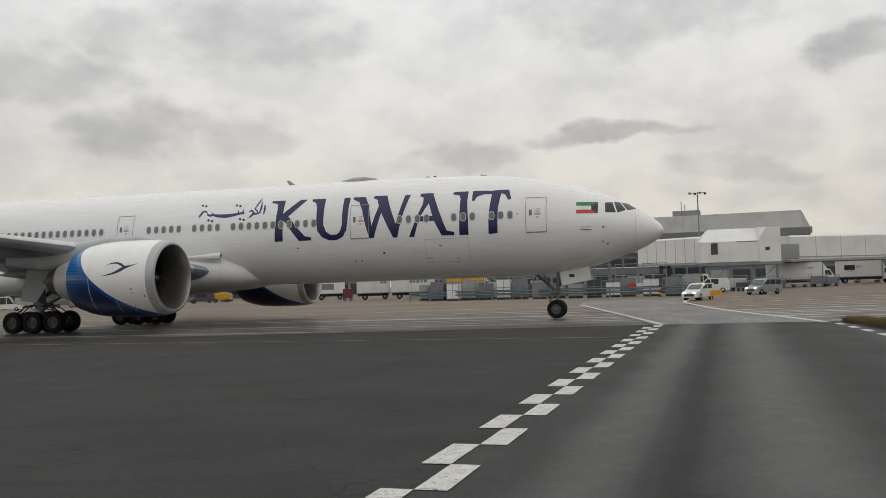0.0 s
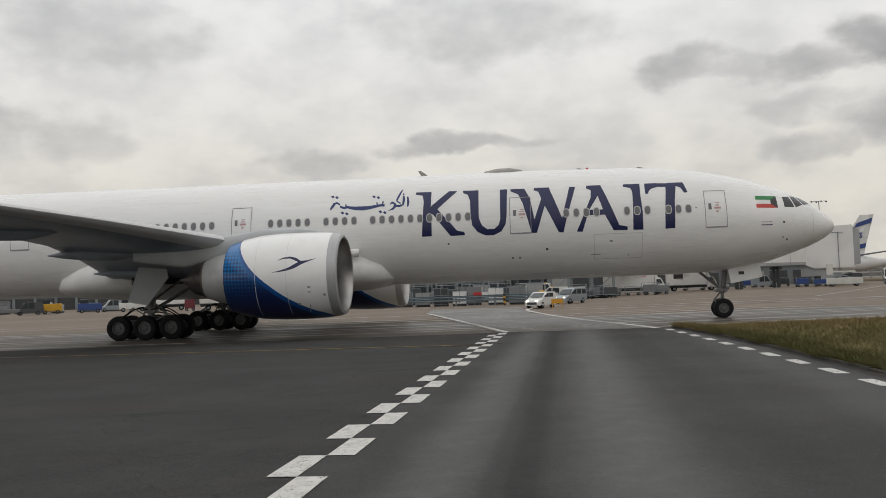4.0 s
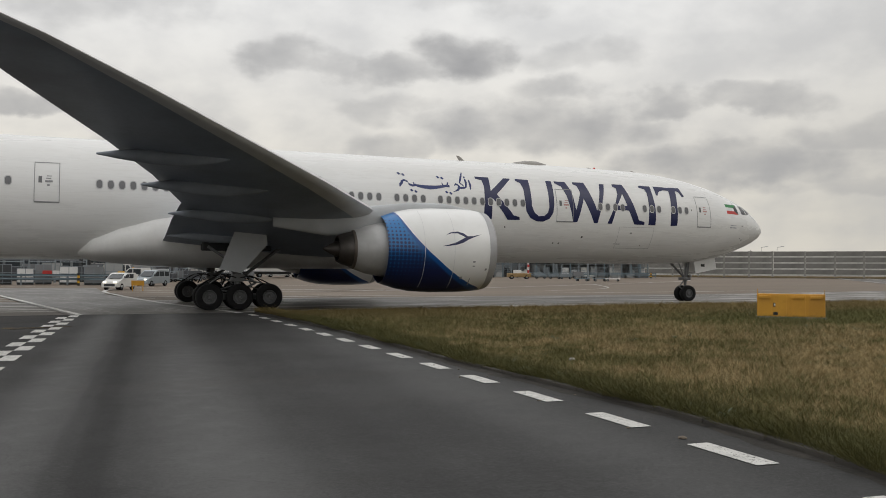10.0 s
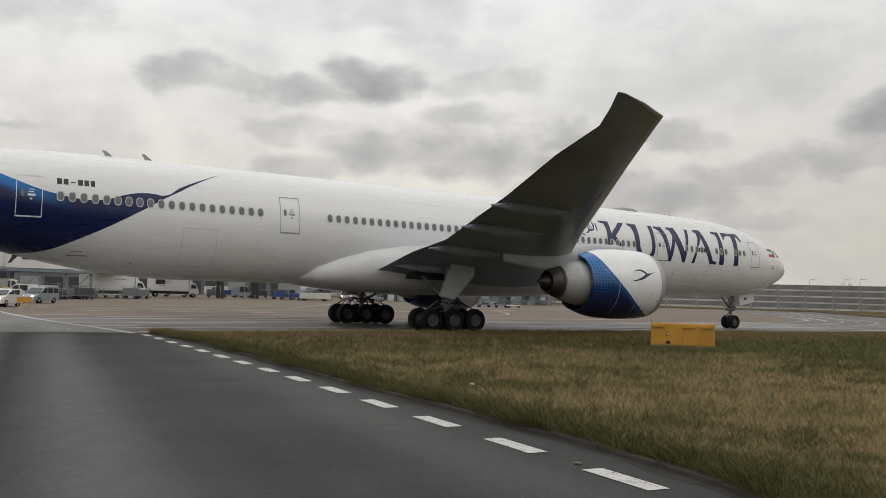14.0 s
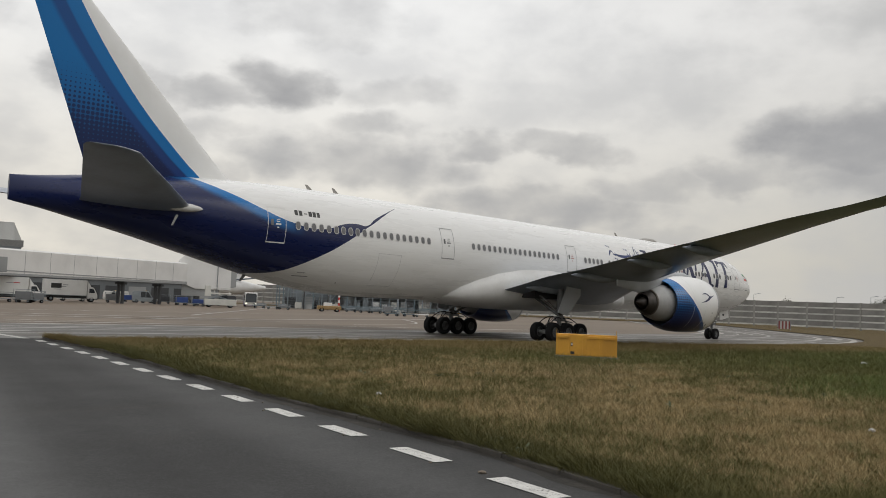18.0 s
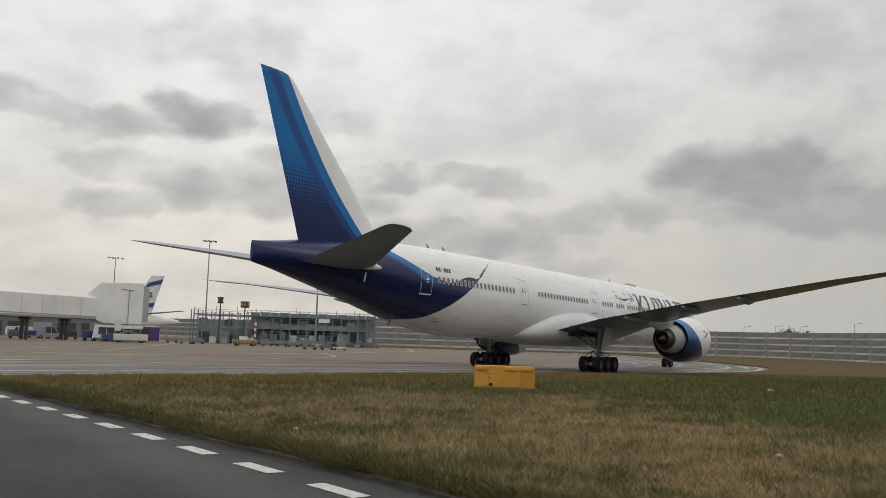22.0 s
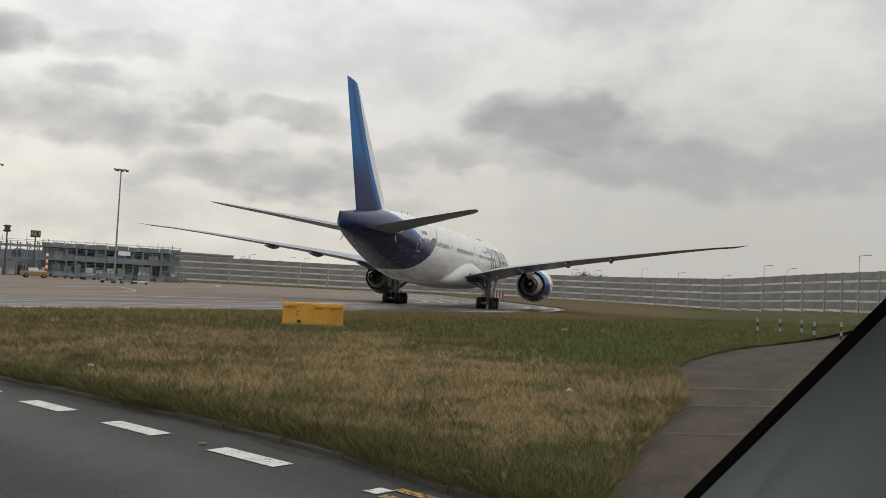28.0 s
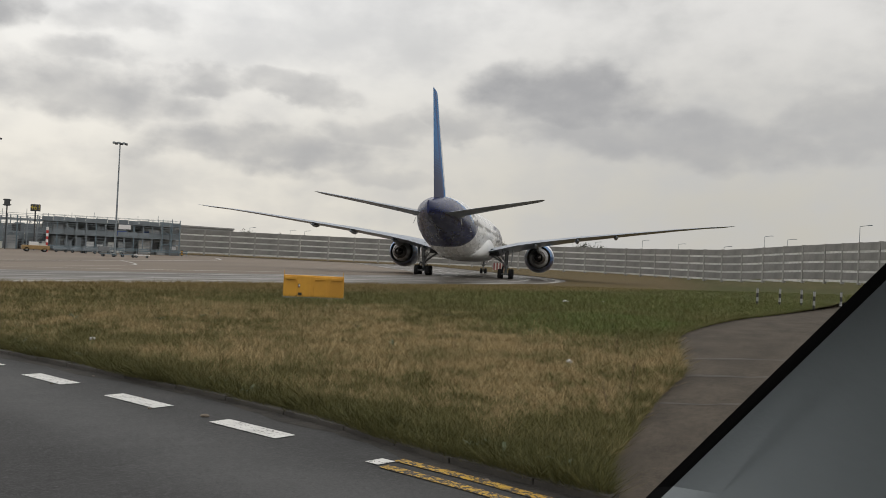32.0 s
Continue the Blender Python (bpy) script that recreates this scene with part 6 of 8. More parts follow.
def bridges():
    v, L = tunnel("white jet bridge tunnel beside the gatehouse", 12.6, 150, 16.6, 146, 4.5, 8.4, 4.4, 8.5)
    bridge_support(v, L * 0.35, 4.2)
    # gatehouse on legs, with a sloping roof
    c = thing("gatehouse", "white boarding gatehouse with sloping roof on steel legs", "building", facing(16.15, 140, 6))
    sec = lambda x, k: [(x, y, z) for y, z in ((0, 4.1), (0, 7.2), (2.6 * k, 7.2 + 2.0 * k), (6.5, 7.2 + 2.0 * k), (6.5, 4.1))]
    part("shell", skin(bmesh.new(), [sec(0, 0.06), sec(1.5, 1.0), sec(8.4, 1.0)], True, True, True), WHITE_PANEL, c, "white cladding with a sloping roof")
    part("stair_core", skin(bmesh.new(), [[(x, y, z) for y, z in ((-0.12, 4.0), (-0.12, 7.3 + r), (0.6, 9.2), (6.4, 9.35), (6.4, 4.0))] for x, r in ((8.4, 0.0), (9.6, 1.9), (11.5, 1.9))], True, True, True), WHITE_PANEL, c, "taller white stair core")
    part("rust_stain", boxes((5.2, -0.008, 7.02, 8.2, 0.02, 7.18)), RUST, c)
    part("side_window", boxes((1.5, -0.03, 5.3, 2.5, 0.05, 7.0)), GLASS, c)
    part("vent", boxes((9.3, -0.16, 5.7, 9.9, -0.05, 6.2)), DARK, c)
    part("floor_beam", boxes((-0.2, -0.1, 3.6, 11.7, 6.6, 4.05)), STEEL, c)
    for x in (0.6, 3.8, 7.4, 10.8):
        part("leg", boxes((x, 0.4, 0, x + 0.35, 0.75, 3.6)), STEEL, c)
    part("brace", rods(((0.8, 0.5, 0.2), (3.9, 0.5, 3.5), 0.06), ((7.5, 0.5, 0.2), (10.9, 0.5, 3.5), 0.06)), STEEL, c)
    part("link_box", boxes((11.5, 1.0, 4.3, 14.3, 5, 6.5), bevel=0.05), GREY_PANEL, c)
    v, L = tunnel("long white jet bridge tunnel with grey belt", 20.9, 150, 31.6, 184, 4.4, 8.2, 4.7, 8.6, ribs=9)
    for u in (0.62, 0.84):
        bridge_support(v, L * u, 4.2, 0.9)
    part("belt", boxes((0, -1.66, 4.75, L * 0.999, -1.62, 4.9)), GREY_PANEL, v)
    e = thing("bridge_cab", "white jet bridge end cab with sloping roof", "jet bridge", facing(31.3, 184, 0) @ Matrix.Scale(1.08, 4))
    part("shell", extrude(bmesh.new(), [(0, 4.4), (0, 8.0), (2.2, 10.2), (9.4, 10.4), (9.4, 3.0), (3, 3.0)], -1.5, 5, 0.06), WHITE_PANEL, e)
    part("canopy", extrude(bmesh.new(), [(9.4, 3.4), (9.4, 10.0), (10.4, 9.4), (10.4, 3.6)], -1.4, 4.8), GREY_PANEL, e)
    part("lower_box", boxes((0.8, -1.2, 1.7, 7.4, 4.5, 3.9)), GREY_PANEL, e)
    part("undercarriage", boxes((3.0, -0.8, 0, 4.0, 4.0, 1.8), (1.2, -0.9, 0.4, 7.0, 0.2, 1.0)), DARK, e)
    part("pole_lamp", rods(((7.0, -1.6, 1), (7.0, -1.6, 9.2), 0.06), ((5.6, -1.6, 9.2), (7.8, -1.6, 9.0), 0.06)), STEEL, e)


terminal()
bridges()


# ---------------------------------------------------------------- steel-frame compound
def compound():
    c = thing("baggage_compound", "two-storey open galvanised steel frame with grey sheds", "industrial shed", facing(43.1, 196, 0))
    W = 19.2
    nx = 22
    for i in range(nx):
        x = -W + 2 * W * i / (nx - 1)
        for y in (0, 9):
            part("post", boxes((x - 0.12, y - 0.12, 0, x + 0.12, y + 0.12, 6.7 + (0.25 if i % 3 == 0 else 0))), BLUE_STEEL if i % 4 == 0 else STEEL, c)
    for z in (3.3, 5.9):
        for y in (0, 9):
            part("beam", boxes((-W, y - 0.1, z, W, y + 0.1, z + 0.28)), STEEL, c)
    for z in (0.6, 1.1, 1.6, 2.2, 2.8, 3.7, 3.9, 4.3, 4.7, 5.2, 5.6, 6.4, 6.75, 7.1):
        part("guard_rail", boxes((-W, -0.12, z, W, -0.07, z + 0.06)), STEEL, c)
    part("upper_deck", boxes((-7.5, 0.1, 3.32, W, 8.9, 3.5)), GREY_PANEL, c)
    part("top_deck", boxes((-7.5, 0.1, 5.92, W, 8.9, 6.05)), GREY_PANEL, c)
    rng = random.Random(4)
    for k in range(9):
        x = -W + 1 + 4.2 * k
        h = rng.choice((2.4, 2.7, 2.9))
        part("shed", boxes((x, 2.5, 0, x + rng.uniform(2.0, 3.2), 6, h)), rng.choice((GREY_PANEL, WHITE_PANEL, CAGE, DARK)), c)
        if k % 2:
            part("upper_unit", boxes((x + 1, 3, 3.5, x + rng.uniform(2.5, 4.0), 6, 5.0)), rng.choice((GREY_PANEL, CAGE, DARK, BLUE)), c)
    part("back_wall", boxes((-7.5, 8.7, 0, W, 8.85, 5.9)), GREY_PANEL, c)
    for k in range(6):
        x = -W + 3 + 6.2 * k
        part("brace", rods(((x, -0.05, 0.1), (x + 3.0, -0.05, 3.3), 0.05), ((x, -0.05, 6.0), (x + 3.0, -0.05, 3.5), 0.05)), STEEL, c)
    for k in range(9):
        x = -W + 4.3 * k
        part("roof_lamp_post", rods(((x, 0.2 + (k % 3) * 3, 6.0), (x, 0.2 + (k % 3) * 3, 7.5 + 0.4 * ((k * 7) % 3)), 0.05)), STEEL, c)
    part("stair_tower", rods(((W - 3.5, -0.6, 0), (W - 3.5, -0.6, 7.4), 0.09), ((W - 1.6, -0.6, 0), (W - 1.6, -0.6, 7.6), 0.09), ((W, -0.6, 0), (W, -0.6, 7.4), 0.09), ((W - 3.5, -0.6, 2.2), (W, -0.6, 2.2), 0.06), ((W - 3.5, -0.6, 4.4), (W, -0.6, 4.4), 0.06), ((W - 3.5, -0.6, 6.4), (W, -0.6, 6.4), 0.06)), BLUE_STEEL, c)
    rm = random.Random(8)
    for k in range(13):
        x = -7.4 + 2.05 * k
        part("mesh_panel", boxes((x, -0.20, 5.95, x + 1.95, -0.15, 6.75 + 0.15 * (k % 2))), MESH_GREY, c, "blue-grey mesh panel")
        if rm.random() < 0.6:
            part("infill_panel", boxes((x, 0.25, 3.55, x + 1.9, 0.32, rm.uniform(4.4, 5.6))), rm.choice((MESH_GREY, CAGE, GREY_PANEL)), c)
        if rm.random() < 0.75:
            part("infill_panel", boxes((x + 0.2, 0.5, 0.1, x + rm.uniform(1.2, 1.9), 0.6, rm.uniform(1.6, 3.1))), rm.choice((WHITE_PANEL, CAGE, GREY_PANEL, STEEL, CREAM)), c)
    for k in range(14):
        x = -W + 0.6 + 2.75 * k + rm.uniform(-0.4, 0.4)
        part("stored_crate", boxes((x, -2.3, 0.05, x + rm.uniform(1.0, 1.9), -1.1, rm.uniform(0.7, 1.5))), rm.choice((CAGE, STEEL, BLUE_STEEL, GREY_PANEL, CREAM)), c)
    for k in range(6):
        x = -W + 0.3 + 2.0 * k
        part("mesh_panel", boxes((x, 8.6, 0.1, x + 1.9, 8.66, rm.uniform(4.6, 5.8))), MESH_GREY, c, "blue-grey mesh panel")
        part("stored_crate", boxes((x + 0.2, 4.0, 0.05, x + rm.uniform(1.2, 1.8), 5.4, rm.uniform(1.2, 2.6))), rm.choice((CAGE, DARK, GREY_PANEL, BLUE_STEEL)), c)
    for k in range(13):
        x = -7.4 + 2.05 * k
        part("handrail_mesh", boxes((x, -0.16, 3.55, x + 1.95, -0.13, 4.45)), MESH_GREY, c)
        part("roof_rail", rods(((x, -0.1, 6.05), (x, -0.1, 7.25), 0.035), ((x, 4.5, 6.05), (x, 4.5, 7.45), 0.035), ((x, 4.5, 7.4), (x + 2.05, 4.5, 7.4), 0.03), n=6), STEEL, c)
    part("notice", boxes((7.0, -0.16, 5.0, 9.4, -0.12, 5.9)), WHITE_PANEL, c, "white notice board")
    part("blue_sheet", boxes((6.6, -0.14, 3.6, 8.6, -0.10, 4.6)), BLUE, c)
    # left bay of taller frames
    for x in (-W - 0.5, -W + 0.9):
        part("tall_post", rods(((x, -0.5, 0), (x, -0.5, 7.0), 0.12)), BLUE_STEEL, c)
    part("barrier_rail", boxes((-6, -3.2, 0.55, W + 1.5, -3.1, 0.75), (-6, -3.2, 0.9, W + 1.5, -3.1, 1.05)), BLUE_STEEL, c)
    for k in range(9):
        part("barrier_post", boxes((-6 + 3.3 * k, -3.16, 0, -5.85 + 3.3 * k, -3.05, 1.05)), STEEL, c)
    part("striped_bollard", boxes((W + 0.2, -3.3, 0, W + 0.5, -3.0, 1.2)), BLACK_MARK, c)
    part("bollard_band", boxes((W + 0.19, -3.31, 0.3, W + 0.51, -2.99, 0.55), (W + 0.19, -3.31, 0.8, W + 0.51, -2.99, 1.05)), ORANGE, c)


compound()
shed = thing("far_hangar", "long low grey hangar beyond the blast wall", "building", facing(50.0, 285))
part("wall", boxes((-9, 0, 0, 9.5, 25, 8.0)), GREY_PANEL, shed)
part("roof", extrude(bmesh.new(), [(-9.4, 7.9), (-9.4, 8.4), (9.8, 8.1), (9.8, 7.7)], -0.5, 25.5), LOUVRE, shed)


# ---------------------------------------------------------------- signs, masts
def stand_sign(az, d, top, bottom, width, text):
    s = thing("stand_sign", "dark stand number sign on a pole" if text else "dark square lamp box on a pole", "sign", facing(az, d))
    part("pole", rods(((0, 0, 0), (0, 0, bottom), 0.12)), DARK, s)
    p = part("board", boxes((-width / 2, -0.15, bottom, width / 2, 0.15, top), bevel=0.03), DARK, s)
    if text:
        cu = bpy.data.curves.new("sign_text", "FONT")
        cu.body, cu.size, cu.align_x, cu.align_y, cu.extrude = text, (top - bottom) * 0.95, "CENTER", "CENTER", 0.01
        t = new("sign_text", cu)
        t.parent, t.matrix_basis = p, pose(0, -0.17, (top + bottom) / 2, 90, 0, 0)
        cu.materials.append(YELLOW_SIGN)
    else:
        part("louvre", boxes((-width / 2 - 0.2, -0.1, bottom + 0.1, width / 2 + 0.2, 0.1, bottom + 0.3), (-width / 2 - 0.2, -0.1, top - 0.3, width / 2 + 0.2, 0.1, top - 0.1)), BLACK_MARK, p)


YELLOW_SIGN = plain("sign_yellow", (0.42, 0.33, 0.05), 0.5)
stand_sign(39.05, 186, 9.4, 8.1, 1.0, "")
stand_sign(40.55, 186, 8.7, 7.4, 1.75, "461")
mast_light(facing(16.1, 150), 15.6, "tall galvanised mast with floodlights near the gatehouse", 4, 1.2)
mast_light(facing(38.2, 200), 22.0, "tall galvanised mast with crossed floodlight arms", 6, 1.25)
mast_light(facing(45.0, 154), 18.4, "white-banded tall mast with six floodlights", 6, 0.95)
mast_light(facing(32.75, 230), 19.4, "distant mast with four floodlights behind the bridge", 4, 1.6)

# ---------------------------------------------------------------- parked airliner behind the cab
far_plane = thing("parked_airliner", "parked white airliner with blue-banded fin", "airplane", facing(35.0, 300, 0) @ Matrix.Scale(1.07, 4))
rings = [[(lx - ch * u, y, z) for u, y in ((0, 0), (0.3, -0.3), (1, 0), (0.3, 0.3))] for z, lx, ch in ((6.5, 0.0, 8.2), (11, 1.1, 6.3), (18.2, 3.1, 3.6))]
part("tail_fin", skin(bmesh.new(), [[(-x, y, z) for x, y, z in r] for r in [[(-a, b, c) for a, b, c in ring] for ring in rings]], True, True, True), WHITE_FAIRING, far_plane)
STAR_BLUE = plain("fin_blue", (0.03, 0.06, 0.22), 0.4)
for z0, z1, s in ((15.6, 17.0, 0), (8.6, 9.9, 0)):
    bm = bmesh.new()
    pts = []
    for z in (z0, z1):
        lx = float(np.interp(z, (6.5, 11, 18.2), (0.0, 1.1, 3.1)))
        ch = float(np.interp(z, (6.5, 11, 18.2), (8.2, 6.3, 3.6)))
        pts.append([(lx - ch, -0.36, z - 1.0), (lx - 0.02, -0.36, z + 0.3)])
    skin(bm, pts, False)
    part("fin_band", bm, STAR_BLUE, far_plane)
bm = bmesh.new()
for a in (90, 270):
    pts = [(-1.2 + 1.25 * math.cos(radians(a + 120 * k)), 12.5 + 1.25 * math.sin(radians(a + 120 * k))) for k in range(3)]
    for p, q in zip(pts, pts[1:] + pts[:1]):
        rod(bm, (p[0], -0.38, p[1]), (q[0], -0.38, q[1]), 0.12, n=5)
part("fin_emblem", bm, STAR_BLUE, far_plane)
part("fuselage", turned([(-26, 0.1), (-22, 1.6), (-10, 2.5), (0, 2.6), (8, 2.2), (16, 0.5)], "x", 24, m=Matrix.Translation((-8, 0.5, 4.6))), WHITE_FAIRING, far_plane, smooth=True)
part("tailplane", skin(bmesh.new(), [[(-2, -0.4, 6.4), (-6.5, -0.4, 6.4), (-4, -0.4, 6.75)], [(9.6, -3.0, 7.9), (7.6, -3.0, 7.9), (8.6, -3.0, 8.05)]], True, True, True), WING, far_plane)
for x in (-14, -4):
    part("gear_leg", boxes((x, 0.2, 0, x + 0.6, 0.8, 2.5)), DARK, far_plane)

# ---------------------------------------------------------------- vehicles and apron clutter
white_van = van(facing(15.35, 87, 64), OFF_WHITE, "small white van with lit headlamps on the apron", 4.0, 1.6, 1.62, False)
silver_van = van(facing(17.3, 104, 56), SILVER, "silver-blue minibus with lit headlamp", 4.4, 1.75, 1.76, True)
sign = thing("yellow_barrier", "small yellow board on two legs", "barrier", facing(16.95, 84, 12))
part("board", boxes((-0.55, -0.03, 0.5, 0.55, 0.03, 0.95)), YELLOW, sign)
for x in (-0.45, 0.45):
    part("leg", boxes((x - 0.03, -0.03, 0, x + 0.03, 0.03, 0.52)), YELLOW, sign)
BARS = [(1.2, 2.3, 1.7, 0.85, BLACK_MARK), (3.1, 2.85, 0.9, 0.12, SEAM_GREY), (2.9, 2.55, 0.8, 0.10, SEAM_GREY), (1.7, 2.05, 1.2, 0.10, SEAM_GREY)]
box_truck(facing(23.75, 172, 6), "white rigid box truck with a black sign panel", 9.0, 3.9, logo=BARS)
box_truck(facing(19.9, 152, 4), "white rigid box truck with a red sign", 10.0, 3.8, logo=[(6.0, 2.8, 0.9, 0.12, RED), (5.0, 2.8, 0.9, 0.1, SEAM_GREY)])
TEAL = plain("faded_blue_sign", (0.10, 0.20, 0.30), 0.5)
box_truck(facing(-5.5, 148, -2), "cream high-sided catering trailer", 5.6, 3.9, CREAM, [(3.9, 2.6, 0.4, 0.55, TEAL), (4.4, 2.6, 0.5, 0.35, TEAL)], cab=False)
box_truck(facing(-3.3, 146, -2), "cream high-sided trailer with blue sign", 7.2, 3.9, CREAM, [(3.0, 2.55, 0.35, 0.75, TEAL), (3.5, 2.55, 0.4, 0.4, TEAL), (4.1, 2.55, 0.5, 0.42, TEAL), (4.8, 2.55, 0.3, 0.6, TEAL), (5.3, 2.55, 0.5, 0.42, TEAL)], cab=False)
box_truck(facing(-8.2, 160, -2), "white trailer with a pale picture panel", 5.5, 3.6, logo=[(1.0, 1.8, 2.5, 1.0, CAGE)], cab=False)
box_truck(facing(0.2, 150, 2), "yellow box truck beyond the barrier", 8.0, 3.4, ORANGE)
tug = thing("red_cart", "dark red baggage cart", "baggage cart", facing(-6.4, 148))
part("body", boxes((0, -0.8, 0.4, 1.6, 0.8, 1.9), bevel=0.05), plain("dark_red", (0.14, 0.02, 0.03), 0.5), tug)
for x in (0.3, 1.3):
    for y in (-0.7, 0.7):
        small_wheel(tug, x, y, 0.25, 0.15)


def step_truck(m):
    v = thing("passenger_steps", "white mobile passenger steps", "airport steps", m)
    bm = bmesh.new()
    for y in (-1.0, 1.0):
        extrude(bm, [(0, 0.6), (0.6, 0.6), (4.6, 3.2), (5.4, 3.2), (5.4, 4.2), (4.4, 4.2), (0, 1.6)], y - 0.04, y + 0.04)
    part("side_panel", bm, WHITE_PANEL, v)
    for k in range(11):
        part("step", boxes((0.4 + 0.4 * k, -0.96, 0.7 + 0.25 * k, 0.85 + 0.4 * k, 0.96, 0.76 + 0.25 * k)), STEEL, v)
    part("chassis", boxes((0.2, -0.9, 0.35, 6.2, 0.9, 0.65)), DARK, v)
    part("support", rods(((4.8, -0.8, 0.6), (4.8, -0.8, 3.2), 0.06), ((4.8, 0.8, 0.6), (4.8, 0.8, 3.2), 0.06), ((3, -0.8, 0.6), (4.8, -0.8, 2.8), 0.05)), STEEL, v)
    for x in (1.0, 5.2):
        for y in (-0.85, 0.85):
            small_wheel(v, x, y, 0.35, 0.22)


step_truck(facing(14.15, 112, 4) @ Matrix.Scale(0.6, 4))
van(facing(17.3, 128, 170), OFF_WHITE, "parked white van behind the minibus", 5.2, 1.95, 2.4, False, False)
van(facing(15.6, 122, 0), OFF_WHITE, "white service pickup by the steps", 4.6, 1.8, 1.9, False, False)
van(facing(28.4, 215, 180), OFF_WHITE, "distant white van under the bridge", 5.0, 1.9, 2.1, False, True)
van(facing(27.1, 200, 0), CREAM, "parked pale van under the bridge", 5.0, 1.9, 2.2, False, False)

rng = random.Random(11)
for k, az in enumerate((19.0, 20.0, 21.2, 22.3, 22.9)):
    dolly(facing(az, 144 + rng.uniform(-3, 3), rng.uniform(-25, 25)), "grey baggage dolly parked in a row", rng.choice((1.4, 1.7, 1.9)), rng.choice((None, CAGE, CAGE)))
for k, az in enumerate((35.9, 36.7, 37.4, 41.6, 42.5, 43.2, 44.0, 44.7)):
    dolly(facing(az, 178 + rng.uniform(-6, 4), rng.uniform(-12, 12)), "low grey baggage dolly by the steel frame", rng.choice((0.9, 1.2, 1.6)), rng.choice((None, CAGE, STEEL)))
for k, az in enumerate((44.2, 45.3, 46.1)):
    f = thing("flat_trolley", "flat blue-grey cargo trolley", "baggage cart", facing(az, 150, rng.uniform(-10, 10)), group="flat cargo trolleys")
    part("bed", boxes((0, -0.8, 0.35, 2.4, 0.8, 0.5), bevel=0.02), BLUE_STEEL if k < 2 else WHITE_PANEL, f)
    for x in (0.4, 2.0):
        for y in (-0.6, 0.6):
            small_wheel(f, x, y, 0.2, 0.14)


def loader(m, label, deck=2.6, paint=None):
    """A high loader: bridge, scissor lift and rails."""
    v = thing("cargo_loader", label, "cargo loader", m)
    paint = paint or CREAM
    part("chassis", boxes((0, -1.3, 0.4, 5.6, 1.3, 1.5), bevel=0.06), paint, v)
    part("deck", boxes((0.1, -1.25, deck, 4.6, 1.25, deck + 0.25), bevel=0.04), paint, v)
    part("scissor", rods(((0.6, -1.0, 1.5), (4.0, -1.0, deck), 0.09), ((4.0, -1.0, 1.5), (0.6, -1.0, deck), 0.09)), STEEL, v)
    part("rail", rods(*[((x, -1.2, deck + 0.2), (x, -1.2, deck + 1.1), 0.04) for x in (0.3, 1.6, 2.9, 4.3)], ((0.3, -1.2, deck + 1.1), (4.3, -1.2, deck + 1.1), 0.04)), paint, v)
    part("operator_cabin", boxes((0.0, -1.35, deck - 0.4, 1.0, -0.3, deck + 1.5), bevel=0.05), paint, v)
    for x in (0.8, 4.6):
        for y in (-1.1, 1.1):
            small_wheel(v, x, y, 0.4, 0.3)


loader(facing(32.95, 168, 4), "white high loader parked on the apron", 2.4)
DUSTY = plain("dusty_yellow", (0.34, 0.22, 0.09), 0.6, wear=0.5)
t = thing("tow_tractor", "dusty yellow low tow tractor with a pale seat box", "tractor", facing(39.9, 168, 5))
part("body", boxes((0, -1, 0.4, 4.4, 1, 1.1), bevel=0.1), DUSTY, t)
part("seat_box", boxes((1.2, -0.8, 1.05, 2.6, 0.8, 1.7), bevel=0.08), WHITE_PANEL, t)
for x in (0.8, 3.6):
    for y in (-0.85, 0.85):
        small_wheel(t, x, y, 0.4, 0.3)
mast = thing("striped_marker", "red and white striped marker post", "marker", facing(41.25, 176))
for k in range(8):
    part("band", turned([(0.55 * k, 0.2), (0.55 * k + 0.55, 0.2)], "z", 12), RED if k % 2 == 0 else WHITE_PANEL, mast)

# ---------------------------------------------------------------- barrier, cages and clutter behind it
rail = thing("crash_barrier", "blue-grey two-rail metal crash barrier", "barrier")
line = smooth_line([(-4.5, 121), (10, 114), (20, 107.5), (27.5, 103), (30.5, 106)], 4.0)
for z in (0.55, 0.95):
    bm = bmesh.new()
    rings = []
    for p in line:
        g = land(p.x, p.y)
        rings.append([(p.x, p.y - 0.06, g + z), (p.x, p.y - 0.13, g + z + 0.09), (p.x, p.y - 0.06, g + z + 0.18), (p.x, p.y - 0.13, g + z + 0.27), (p.x, p.y + 0.04, g + z + 0.27), (p.x, p.y + 0.04, g + z)])
    part("rail", skin(bm, rings, True, True, True), BLUE_STEEL, rail)
for p in line:
    part("post", boxes((p.x - 0.08, p.y, 0, p.x + 0.08, p.y + 0.12, land(p.x, p.y) + 1.25)), STEEL, rail)
b = thing("striped_bollard", "black and yellow striped bollard", "bollard", pose(25.1, 103.6, 0.02))
for k in range(5):
    part("band", turned([(0.28 * k, 0.14), (0.28 * k + 0.28, 0.14)], "z", 12), BLACK_MARK if k % 2 == 0 else ORANGE, b)
for k, (x, mat) in enumerate(((22.6, RED), (23.7, WHITE_PANEL))):
    s = thing("notice_board", "red notice board on two legs" if k == 0 else "white notice board on two legs", "sign", pose(x, 109.5, 0.05, 0, 0, -12) @ Matrix.Scale(0.62, 4))
    part("board", boxes((0, -0.03, 1.5, 1.6 if k == 0 else 1.3, 0.03, 2.6)), mat, s)
    for xx in (0.1, 1.1):
        part("leg", boxes((xx, 0, 0, xx + 0.06, 0.05, 1.55)), STEEL, s)
